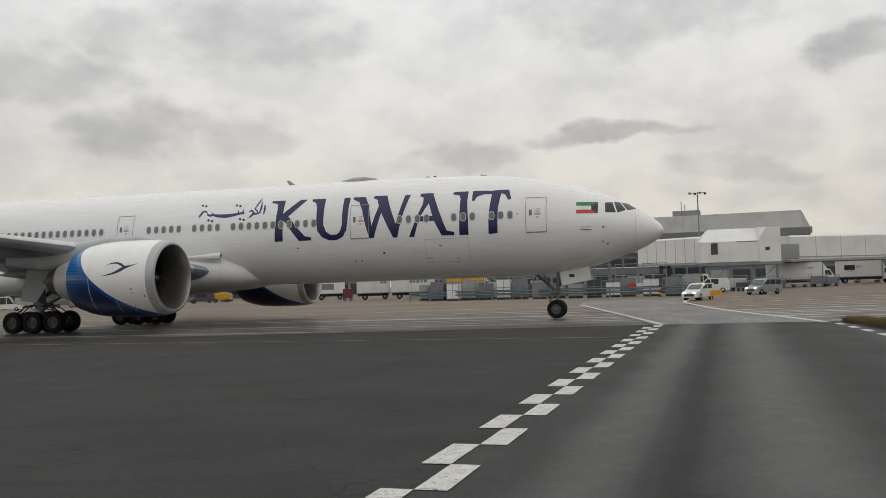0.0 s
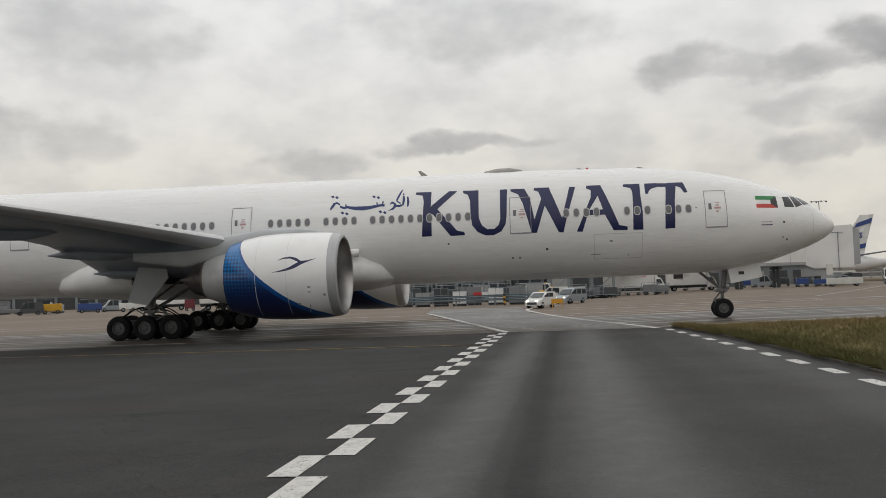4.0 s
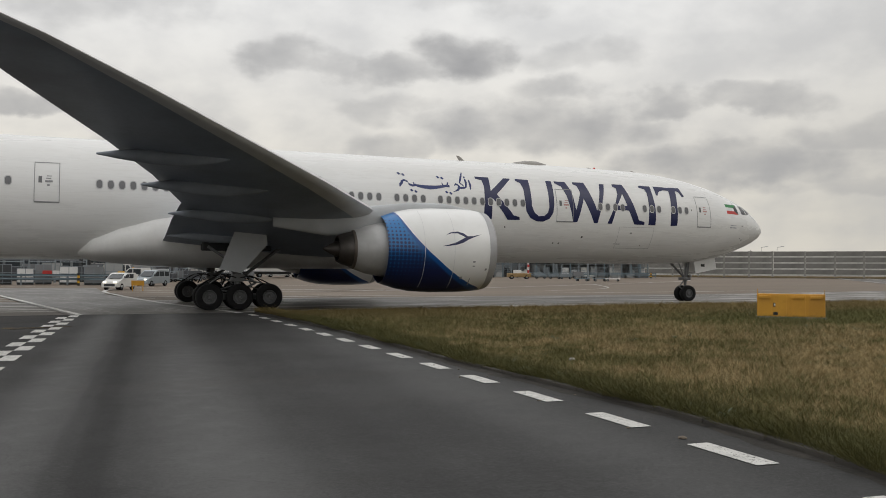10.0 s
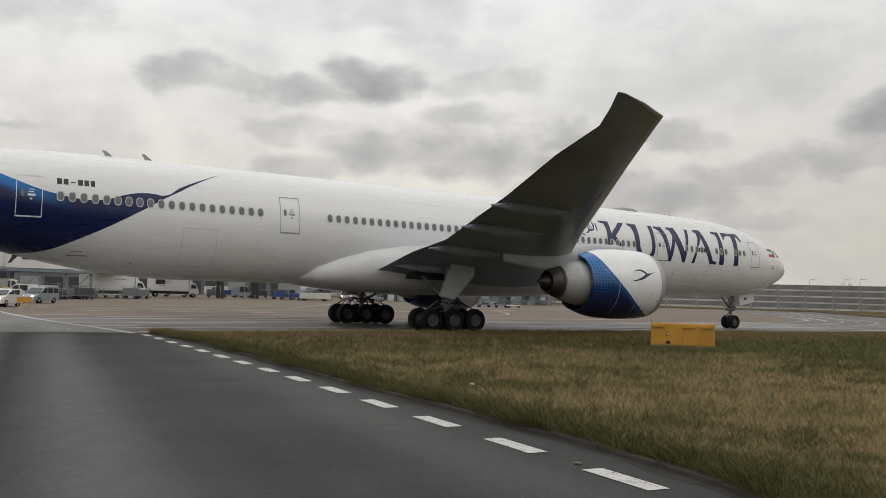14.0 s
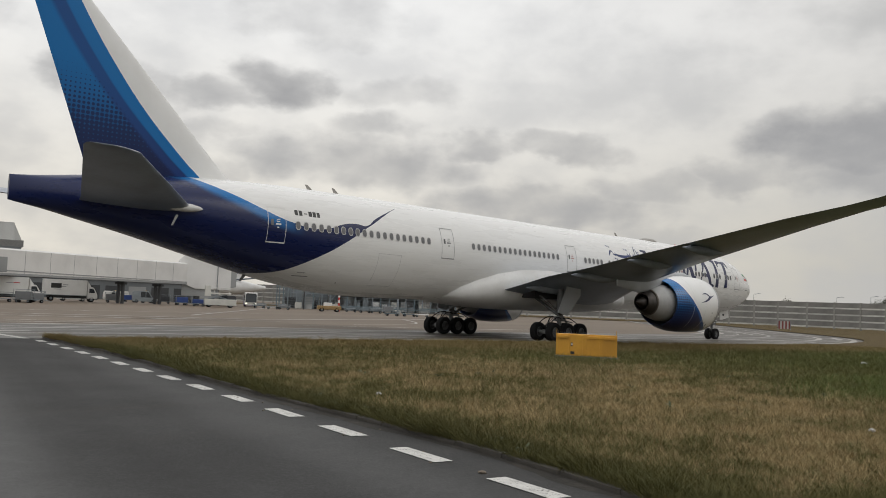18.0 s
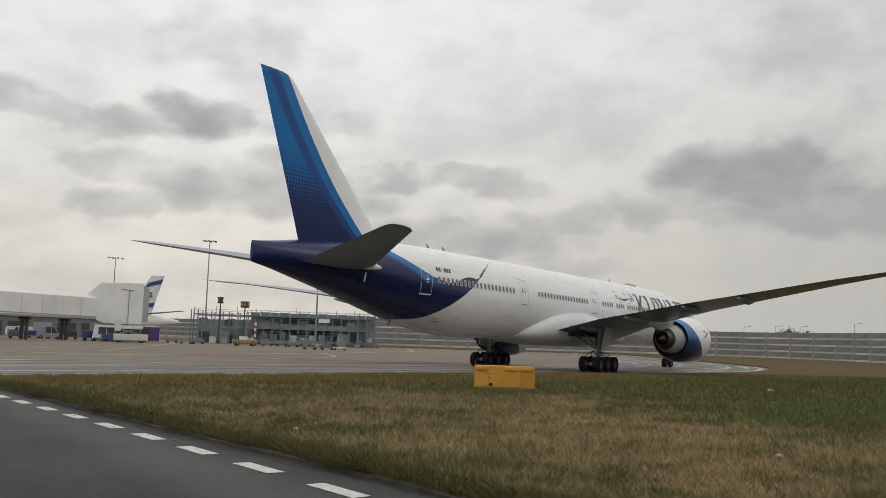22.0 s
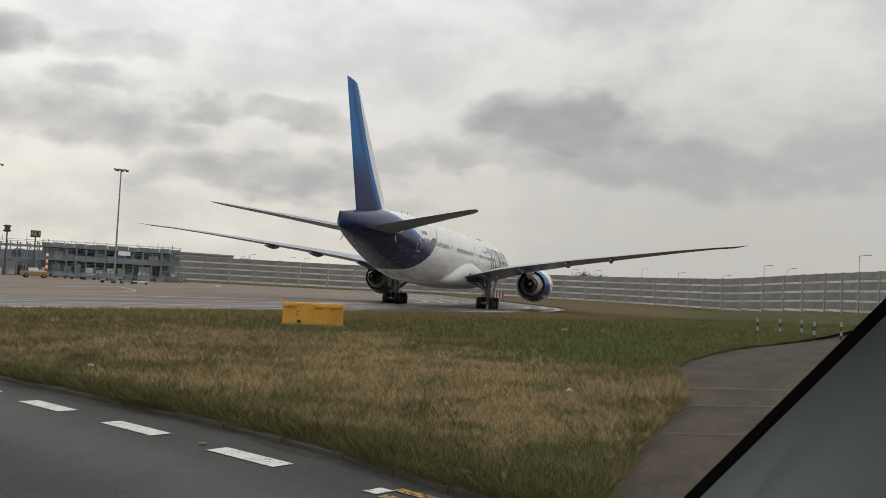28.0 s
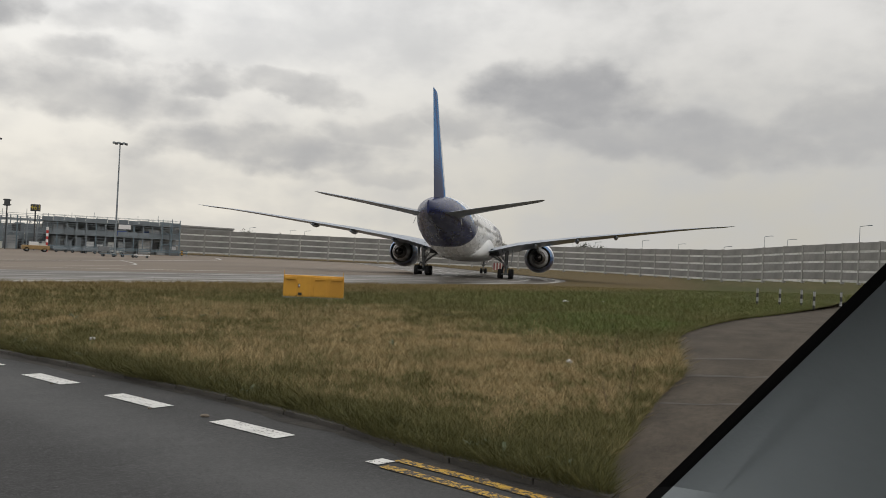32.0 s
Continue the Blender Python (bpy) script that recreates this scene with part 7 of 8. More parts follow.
for k in range(15):
    x = -1.5 + 2.15 * k
    y = 121.5 - 0.5 * (x + 4.5) + rng.uniform(0, 3)
    container(pose(x, y, land(x, y) - 0.03, 0, 0, -14 + rng.uniform(-4, 4)), rng.choice(("grey mesh freight cage", "dull metal freight container")), rng.choice((CAGE, CAGE, GREY_PANEL, WHITE_PANEL, DARK)), rng.uniform(1.6, 2.1), rng.uniform(1.7, 2.6))
for k in range(9):
    x = 0 + 3.3 * k
    y = 131 - 0.5 * x
    f = thing("pipe_frame", "tall galvanised pipe frame behind the barrier", "frame", pose(x, y, land(x, y) - 0.03, 0, 0, -20), group="pipe frames")
    for px in (0, 3):
        part("post", rods(((px, 0, 0), (px, 0, 4.2), 0.07)), STEEL, f)
    for pz in (4.1, 2.6):
        part("bar", rods(((0, 0, pz), (3, 0, pz), 0.05)), STEEL, f)
low = thing("pier_building", "long low grey pier building with dark window bands", "building", facing(7.0, 190))
part("wall", boxes((-34, 0, 0, 24, 20, 7.2)), FACADE, low)
part("roof", boxes((-34.5, -0.6, 7.2, 24.5, 20.5, 7.7)), LOUVRE, low)
for z in (1.2, 4.4):
    for k in range(19):
        w = part("window", boxes((-33 + 3 * k, -0.06, z, -30.5 + 3 * k, 0.05, z + 1.7)), GLASS, low)
        part("frame", boxes((-33 + 3 * k - 0.1, -0.1, z - 0.15, -30.4 + 3 * k, -0.03, z)), WHITE_PANEL, w)
# added building, its dark wall fills the gloom beneath the bridges
service = thing("backdrop_building", "low dark grey building added for the darkness under the jet bridges", "building", facing(25.0, 226))
part("wall", boxes((-34, 0, 0, 34, 14, 4.6)), FACADE, service)
part("roof", boxes((-34.4, -0.5, 4.6, 34.4, 14.4, 5.0)), LOUVRE, service)
# dark panels stand in for shaded openings
for k in range(13):
    part("bay_door", boxes((-33 + 5.2 * k, -0.05, 0.05, -29 + 5.2 * k, 0.05, 3.3)), DARK if k % 3 else GREY_PANEL, service)
west = thing("west_pier", "long grey pier building with dark glazing", "building", facing(-17.0, 236))
part("wall", boxes((-66, 0, 0, 52, 18, 7.4)), FACADE, west)
part("roof", boxes((-66.5, -0.8, 7.4, 52.5, 18.5, 8.0)), LOUVRE, west)
# no opening here: a dark panel carries the shade as colour
part("undercroft", boxes((-65, -0.05, 0, 51, 0.05, 2.9)), DARK, west, "dark panel standing for the shade under the pier")
for k in range(26):
    part("column", boxes((-64.8 + 4.6 * k, -0.5, 0, -64.2 + 4.6 * k, -0.02, 3.4)), STEEL, west)
    part("window", boxes((-64 + 4.5 * k, -0.06, 4.2, -60.2 + 4.5 * k, 0.05, 6.4)), GLASS, west)
# more clutter on the stands: carts, cans and vehicles in loose rows
rc = random.Random(21)
WHITE_CAN = plain("pale_can", (0.50, 0.51, 0.52), 0.4, 0.3, tint=0.4)
DARK_CAN = plain("dark_cover", (0.07, 0.075, 0.085), 0.6, tint=0.4)
for k in range(30):
    az = -1.5 + 0.55 * k
    w, h = rc.uniform(1.6, 2.4), rc.uniform(1.3, 2.5)
    mat, word = rc.choice(((CAGE, "grey mesh"), (WHITE_CAN, "pale metal"), (DARK_CAN, "dark covered"), (DARK_CAN, "dark covered"), (BLUE_STEEL, "blue-grey"), (GREY_PANEL, "grey panelled")))
    container(facing(az, rc.uniform(122, 138), rc.uniform(-12, 12)), word + " freight container among stacked cans", mat, w, h)
for k in range(5):
    az = 17.7 + 0.5 * k
    mat, word = rc.choice(((CAGE, "grey"), (DARK_CAN, "dark covered"), (DARK_CAN, "dark covered"), (WHITE_CAN, "pale")))
    dolly(facing(az, rc.uniform(126, 136), rc.uniform(-40, 40)), word + " loaded baggage cart on the stand", rc.uniform(1.3, 2.1), mat)
for k in range(7):
    az = 27.2 + 1.0 * k
    mat, word = rc.choice(((CAGE, "grey"), (DARK_CAN, "dark covered"), (BLUE, "blue")))
    dolly(facing(az, rc.uniform(172, 196), rc.uniform(-20, 20)), word + " baggage cart under the jet bridge", rc.uniform(1.2, 2.2), mat)
for az, d, turn, paint, word in ((-11.3, 176, 8, SILVER, "silver"), (-13.4, 182, 170, SILVER, "silver"), (-15.9, 172, 0, DARK_CAN, "dark grey"), (-18.6, 178, 185, OFF_WHITE, "white"), (-22.0, 156, 5, CREAM, "cream"), (-25.2, 162, 175, OFF_WHITE, "white"), (24.6, 178, 10, OFF_WHITE, "white"), (30.2, 190, 178, SILVER, "silver"), (33.4, 200, 4, DARK_CAN, "dark grey")):
    van(facing(az, d, turn), paint, word + " service van parked on the far stand", rc.uniform(4.4, 5.4), 1.9, rc.uniform(1.9, 2.4), False, rc.random() < 0.3)
for k in range(14):
    az = -27 + 1.45 * k
    mat, word = rc.choice(((CAGE, "grey mesh"), (DARK_CAN, "dark covered"), (WHITE_CAN, "pale metal"), (BLUE_STEEL, "blue-grey")))
    container(facing(az, rc.uniform(176, 205), rc.uniform(-15, 15)), word + " freight container by the west pier", mat, rc.uniform(2.0, 3.6), rc.uniform(1.5, 2.6))
# parked things far to the west, under the wing
for az, d, mat, w, h, lab in ((-12.5, 170, BLUE, 4, 2.4, "blue ground power unit"), (-14.5, 175, ORANGE, 3.5, 2.6, "yellow ground unit"), (-17, 172, CAGE, 5, 1.6, "grey baggage train"), (-20.5, 178, OFF_WHITE, 6, 2.2, "white service vehicle"), (-10.2, 165, OFF_WHITE, 4.5, 2.2, "white service pickup"), (-23.5, 180, CAGE, 6, 2.0, "grey cargo stack")):
    g = thing("ground_unit", lab + " on the far apron", "ground vehicle", facing(az, d))
    part("body", boxes((0, -1, 0.45, w, 1, h * 0.7), bevel=0.1), mat, g)
    part("cabin", boxes((w * 0.1, -0.9, h * 0.65, w * 0.45, 0.9, h), bevel=0.1), GLASS if mat is not CAGE else mat, g)
    for x in (0.7, w - 0.7):
        for y in (-0.9, 0.9):
            small_wheel(g, x, y, 0.35, 0.25)


# ---------------------------------------------------------------- blast wall
def blast_wall():
    wall = thing("blast_wall", "long grey concrete blast wall of slotted panels between posts", "wall", kind="structure")
    line = smooth_line([(60, 430), (130, 400), (172, 335), (187, 270), (184, 205), (174, 160), (193, 130), (206, 107), (214.5, 85), (214.5, 66), (204, 48), (187, 31), (159, 8), (138, -3), (104, -16), (74, -28)], 5.4)
    base = lambda p: max(land(p.x, p.y) * (1 if p.y > 45 else 0.8), lift(p.x, p.y) * 1.0) - 0.05
    pan = slot = post = None
    for a, b in zip(line, line[1:]):
        d = (b - a)
        L = d.length
        ang = math.atan2(d.y, d.x)
        m = Matrix.Translation((a.x, a.y, base(a))) @ Matrix.Rotation(ang, 4, "Z")
        if post is None:
            post = part("post", boxes((-0.2, -0.24, 0, 0.2, 0.24, 6.35), bevel=0.03), CONC_POST, wall, at=m)
        else:
            again("post", post, m, wall)
        for k in range(4):
            mm = m @ Matrix.Translation((0.1, 0, 0.80 + 1.47 * k)) @ Matrix.Rotation(-math.atan2(base(b) - base(a), L), 4, "Y")
            s = Matrix.Diagonal((L / 5.0, 1, 1, 1))
            if pan is None:
                pan = part("panel", boxes((0.1, -0.16, -0.06, 4.95, 0.16, 1.06), bevel=0.02), CONC_PANEL, wall, at=mm @ s)
                slot = part("slot_panel", boxes((0.02, -0.11, 1.06, 4.98, 0.09, 1.41)), PALE_SLOT, wall, at=m @ Matrix.Translation((0.1, 0, -0.67 + 0)) @ s)
                again("slot_panel", slot, mm @ s, wall) if k < 3 else None
            else:
                again("panel", pan, mm @ s, wall)
                if k < 3:
                    again("slot_panel", slot, mm @ s, wall)
                if k == 0:
                    again("slot_panel", slot, m @ Matrix.Translation((0.1, 0, -0.67)) @ s, wall)


blast_wall()


# ---------------------------------------------------------------- beyond the wall: lamps and scrub
def road_lamp(az, d, top):
    v = thing("street_lamp", "distant grey road lamp beyond the wall", "street lamp", facing(az, d), group="road lamps beyond the wall")
    part("column", rod(bmesh.new(), (0, 0, 0), (0, 0, top), 0.09, 0.05, 8), STEEL, v)
    part("arm", rods(((0, 0, top), (1.6, 0, top + 0.25), 0.06)), STEEL, v)
    part("lantern", boxes((1.3, -0.15, top + 0.16, 2.2, 0.15, top + 0.32), bevel=0.04), STEEL, v)


for az, d, top in ((52.9, 330, 9.5), (55.4, 340, 9.5), (56.3, 340, 9.5), (64.3, 320, 9.5), (66.2, 330, 10), (67.0, 330, 10), (71.6, 320, 9.5), (73.4, 320, 10), (74.8, 320, 10), (77.7, 310, 11), (79.9, 300, 10), (82.6, 290, 9.5), (84.9, 260, 12), (86.2, 250, 11), (90.1, 190, 12), (91.2, 240, 10)):
    road_lamp(az, d, top)
TWIG = plain("bare_twigs", (0.055, 0.045, 0.032), 0.9)
SCRUB = plain("scrub_leaf", (0.045, 0.05, 0.025), 0.9)


def scrub(az, d, w, h, seed, leafy=0.5):
    """Bare winter scrub: forking stems with sparse leaves."""
    rg = random.Random(seed)
    v = thing("scrub_bush", "leafless winter scrub beyond the wall", "bush", facing(az, d), group="scrub beyond the wall")
    bm = bmesh.new()
    tips = []
    for k in range(int(10 * w)):
        x = rg.uniform(-w / 2, w / 2)
        p = Vector((x, rg.uniform(-1, 1), 0))
        hh = h * (0.55 + 0.45 * math.cos(x / w * 2.6)) * rg.uniform(0.75, 1.05)
        q = p + Vector((rg.uniform(-0.4, 0.4), rg.uniform(-0.4, 0.4), hh * 0.7))
        rod(bm, p, q, 0.09, 0.05, 4, False)
        for j in range(5):
            e = q + Vector((rg.uniform(-0.8, 0.8), rg.uniform(-0.8, 0.8), rg.uniform(0.05, 0.3) * hh))
            rod(bm, q.lerp(p, rg.uniform(0, 0.4)), e, 0.04, 0.015, 3, False)
            tips.append(e)
    part("stems", bm, TWIG, v)["kind"] = "stuff"
    bm = bmesh.new()
    for e in tips:
        for j in range(int(7 * leafy) + 1):
            c = e + Vector((rg.gauss(0, 0.4), rg.gauss(0, 0.4), rg.gauss(-0.1, 0.35)))
            a, b2 = Vector((rg.gauss(0, 0.16), rg.gauss(0, 0.16), rg.gauss(0, 0.16))), Vector((rg.gauss(0, 0.16), rg.gauss(0, 0.16), rg.gauss(0, 0.16)))
            bm.faces.new([bm.verts.new(c + a), bm.verts.new(c + b2), bm.verts.new(c - a)])
    part("leaves", bm, SCRUB, v)["kind"] = "stuff"


for k, (az, d, w, h, lf) in enumerate(((52.7, 300, 9, 7.6, 0.5), (54.6, 300, 5, 7.0, 0.5), (66.3, 300, 7, 7.8, 0.5), (68.9, 300, 6, 8.0, 0.6), (74.1, 300, 10, 9.0, 0.4), (75.2, 290, 3, 8.0, 0.9))):
    scrub(az, d, w, h, 20 + k, lf)

# ---------------------------------------------------------------- grass island furniture
y = thing("electrical_cabinet", "yellow steel cabinet with vents and bird spikes on the grass", "cabinet", pose(33.95, 23.65, 0.04, 0, 0, -57.5) @ Matrix.Diagonal((0.9, 0.9, 1.06, 1)))
part("plinth", boxes((-0.05, -0.05, -0.05, 3.1, 1.0, 0.1)), CONC_POST, y)
part("body", boxes((0, 0, 0.08, 3.05, 0.95, 1.02), bevel=0.02), YELLOW, y)
for k, x in enumerate((0.02, 0.68, 1.52, 2.34)):
    d = part("door", boxes((x, -0.025, 0.13, x + (0.62 if k == 0 else 0.66), 0.0, 0.98), bevel=0.008), YELLOW, y)
    if k != 1:
        part("vent_hood", boxes((x + 0.06, -0.14, 0.84, x + 0.58, -0.02, 0.95), bevel=0.015), YELLOW, d)
part("label_plate", boxes((0.74, -0.04, 0.5, 0.84, -0.024, 0.66)), BLACK_MARK, y)
part("label_plate", boxes((0.77, -0.045, 0.55, 0.83, -0.028, 0.62)), WHITE_MARK, y)
part("stain_plate", boxes((0.74, -0.035, 0.16, 0.94, -0.024, 0.28)), BLACK_MARK, y)
for k in range(26):
    part("bird_spike", rods(((0.05 + 0.118 * k, 0.05, 1.01), (0.05 + 0.118 * k + 0.02, 0.03, 1.10), 0.008), n=5), STEEL, y)
for x in (0.02, 3.0):
    part("corner_rod", rods(((x, 0.02, 1.0), (x, 0.02, 1.22), 0.012), n=6), YELLOW, y)
FADED_RED, FADED_WHITE = plain("faded_red", (0.20, 0.05, 0.045), 0.7), plain("faded_white", (0.40, 0.39, 0.37), 0.7)
st = thing("striped_board", "red and white striped board on the far grass", "barrier", facing(68.75, 176, 0, 0.1))
for k in range(7):
    part("stripe", boxes((-1.0 + 0.29 * k, -0.04, 0.25, -0.71 + 0.29 * k, 0.04, 1.65)), FADED_RED if k % 2 == 0 else FADED_WHITE, st)
part("frame", boxes((-1.1, -0.02, 0.0, -1.0, 0.06, 1.7), (1.03, -0.02, 0.0, 1.13, 0.06, 1.7)), STEEL, st)
LITTER = plain("dirty_plastic", (0.46, 0.46, 0.45), 0.6)
POST_WHITE = plain("dirty_white_band", (0.30, 0.30, 0.29), 0.7)
for az, d in ((84.63, 62), (85.9, 62.5), (87.1, 63), (87.8, 60), (89.25, 61)):
    x, yy = d * math.sin(radians(az)), d * math.cos(radians(az))
    p = thing("marker_post", "short black and white roadside marker post", "post", pose(x, yy, lift(x, yy) + 0.03, 0, 0, -az), group="roadside marker posts")
    for k in range(4):
        part("band", turned([(0.28 * k, 0.075), (0.28 * k + 0.28, 0.07)], "z", 12), POST_WHITE if k in (1, 3) else BLACK_MARK, p)
    part("cap", turned([(1.12, 0.075), (1.16, 0.04), (1.17, 0.005)], "z", 12), BLACK_MARK, p)
for x, yy, s in ((48.8, 14.85, 0.16), (18.4, 5.45, 0.075), (14.2, 14.7, 0.07), (25.5, 36.5, 0.10), (52, 13.5, 0.08)):  # scraps
    bm = bmesh.new()
    bmesh.ops.create_icosphere(bm, subdivisions=2, radius=s)
    rg = random.Random(int(x))
    for v in bm.verts:
        v.co = Vector((v.co.x * 1.3, v.co.y, v.co.z * 0.55)) * rg.uniform(0.75, 1.15)
    l = part("litter_bag", bm, LITTER, at=pose(x, yy, 0.10 + lift(x, yy), 0, 0, x * 40))
    tagged(l, "crumpled white plastic scrap on the grass", "litter", group="litter on the grass")

# ---------------------------------------------------------------- the vehicle round the eye: windscreen pillar
TRIM = plain("grey_pillar_trim", (0.180, 0.200, 0.207), 0.8, wear=0.1, fine=60)
SEAL = plain("black_rubber_seal", (0.003, 0.003, 0.003), 0.95, wear=0.1)
for n in SEAL.node_tree.nodes:
    if n.type == "BSDF_PRINCIPLED":
        n.inputs["Specular IOR Level"].default_value = 0.02


def windscreen_pillar():
    """The raked pillar to the right of the eye, with its rubber seal."""
    way = lambda az, el: Vector((math.sin(radians(az)) * math.cos(radians(el)), math.cos(radians(az)) * math.cos(radians(el)), math.sin(radians(el))))
    eye = Vector((0, 0, EYE_HEIGHT))

    def edge(a, b, near, far):
        p, q = eye + way(*a) * far, eye + way(*b) * near
        d = q - p
        return [p - d * 1.6, p - d * 0.8, p, q, q + d * 1.5]
    outer = edge((91.8, 1.35), (79.2, -13.2), 0.62, 0.78)
    mid = edge((91.83, 0.35), (80.2, -13.05), 0.61, 0.77)
    inner = edge((92.6, -2.2), (83.0, -13.2), 0.603, 0.762)
    back = edge((104, -14), (98, -24), 0.56, 0.70)
    v = thing("windscreen_pillar", "dark grey vehicle windscreen pillar with black rubber seal", "vehicle pillar", kind="structure")
    push = lambda row, k: [p + (p - eye).normalized() * k for p in row]
    ring = lambda *rows: [[r[i] for r in rows] for i in range(5)]
    part("seal", skin(bmesh.new(), ring(outer, mid, push(mid, 0.03), push(outer, 0.03)), True, True, True), SEAL, v, "black rubber seal", smooth=True)
    # unseen roof, rear, doors and floor, added to close the cab and shade the pillar
    part("roof", boxes((-1.1, -2.2, EYE_HEIGHT + 0.42, 1.15, 0.05, EYE_HEIGHT + 0.5), bevel=0.02), TRIM, v)
    part("rear_panel", boxes((-1.1, -2.25, 0.7, 1.15, -2.2, EYE_HEIGHT + 0.5)), TRIM, v)
    part("door_panel", boxes((1.05, -2.2, 0.7, 1.15, -0.35, EYE_HEIGHT + 0.45)), TRIM, v)
    part("far_door_panel", boxes((-1.1, -2.2, 0.7, -1.0, -0.35, EYE_HEIGHT + 0.45)), TRIM, v)
    part("floor_panel", boxes((-1.1, -2.2, 0.6, 1.15, 0.3, 0.68)), TRIM, v)
    part("trim", skin(bmesh.new(), ring(mid, inner, back, push(back, 0.06), push(mid, 0.06)), True, True, True), TRIM, v, "grey moulded trim", smooth=True)


windscreen_pillar()


def bus():
    """A city bus, nose to local -x, centred on its middle."""
    v = thing("apron_bus", "white and purple low-floor apron bus with lit headlamps", "bus")
    L, w, h = 11.8, 2.5, 3.0
    x0 = -L / 2
    part("body", extrude(bmesh.new(), [(x0 + 0.05, 0.3), (x0, 1.1), (x0 + 0.25, h - 0.15), (x0 + 0.6, h), (-x0 - 0.1, h), (-x0, 0.35)], -w / 2, w / 2, 0.06), OFF_WHITE, v, smooth=True)
    part("rear_wrap", boxes((2.8, -w / 2 - 0.008, 0.5, 5.8, w / 2 + 0.008, h - 0.15)), PURPLE, v, "purple rear panel")
    for k in range(6):
        for y in (-1, 1):
            part("window", boxes((x0 + 1.0 + 1.45 * k, y * (w / 2 + 0.012) - 0.008, 1.25, x0 + 2.38 + 1.45 * k, y * (w / 2 + 0.012) + 0.008, 2.55)), GLASS, v)
    part("windscreen", skin(bmesh.new(), [[(x0 - 0.045, -1.12, 0.95), (x0 - 0.045, 1.12, 0.95)], [(x0 + 0.19, -1.1, 2.62), (x0 + 0.19, 1.1, 2.62)]], False), GLASS, v)
    part("route_sign", boxes((x0 + 0.1, -0.9, 2.55, x0 + 0.3, 0.9, 2.8)), DARK, v)
    for y in (-0.95, 0.95):
        part("headlamp", boxes((x0 - 0.03, y - 0.18, 0.62, x0 + 0.1, y + 0.18, 0.82), bevel=0.02), HEADLIGHT, v)
        for x in (x0 + 2.6, 3.0):
            small_wheel(v, x, y * 1.15, 0.48, 0.28)
    part("skirt", boxes((x0 + 0.1, -w / 2 - 0.006, 0.28, -x0 - 0.1, w / 2 + 0.006, 0.6)), PURPLE, v)
    return v


apron_bus = bus()


# ---------------------------------------------------------------- grass blades
def blade_material():
    m, t, b = tree_of("grass_blades")
    r = put(t, "NewGeometry").outputs["Random Per Island"]
    p = put(t, "TexCoord").outputs["Object"]
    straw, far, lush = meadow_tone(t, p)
    green = blend(t, r, (0.066, 0.066, 0.021), (0.138, 0.124, 0.043))
    green = blend(t, calc(t, "MULTIPLY", lush, 0.7), green, blend(t, r, (0.062, 0.115, 0.024), (0.110, 0.180, 0.042)))
    hay = blend(t, r, (0.190, 0.140, 0.062), (0.455, 0.342, 0.180))
    rust = blend(t, r, (0.150, 0.106, 0.043), (0.245, 0.182, 0.084))
    pick = ramp(t, calc(t, "ADD", straw, calc(t, "MULTIPLY", calc(t, "SUBTRACT", r, 0.5), 0.7)), 0.15, 0.85)
    col = blend(t, pick, green, hay)
    # verge blades: dark green with their own shade mixed into the colour
    shaded_blade = blend(t, r, (0.040, 0.044, 0.013), (0.118, 0.108, 0.036))
    col = blend(t, calc(t, "MULTIPLY", verge_shade_of(t, p), 0.85), col, shaded_blade)
    t.links.new(blend(t, calc(t, "MULTIPLY", far, 0.7), col, rust), b.inputs["Base Color"])
    b.inputs["Roughness"].default_value = 0.75
    b.inputs["Specular IOR Level"].default_value = 0.2
    return m


def inside_polygon(x, y, poly):
    hit = np.zeros(len(x), bool)
    n = len(poly)
    for i in range(n):
        (x0, y0), (x1, y1) = poly[i], poly[(i + 1) % n]
        cross = ((y0 > y) != (y1 > y)) & (x < (x1 - x0) * (y - y0) / (y1 - y0 + 1e-12) + x0)
        hit ^= cross
    return hit


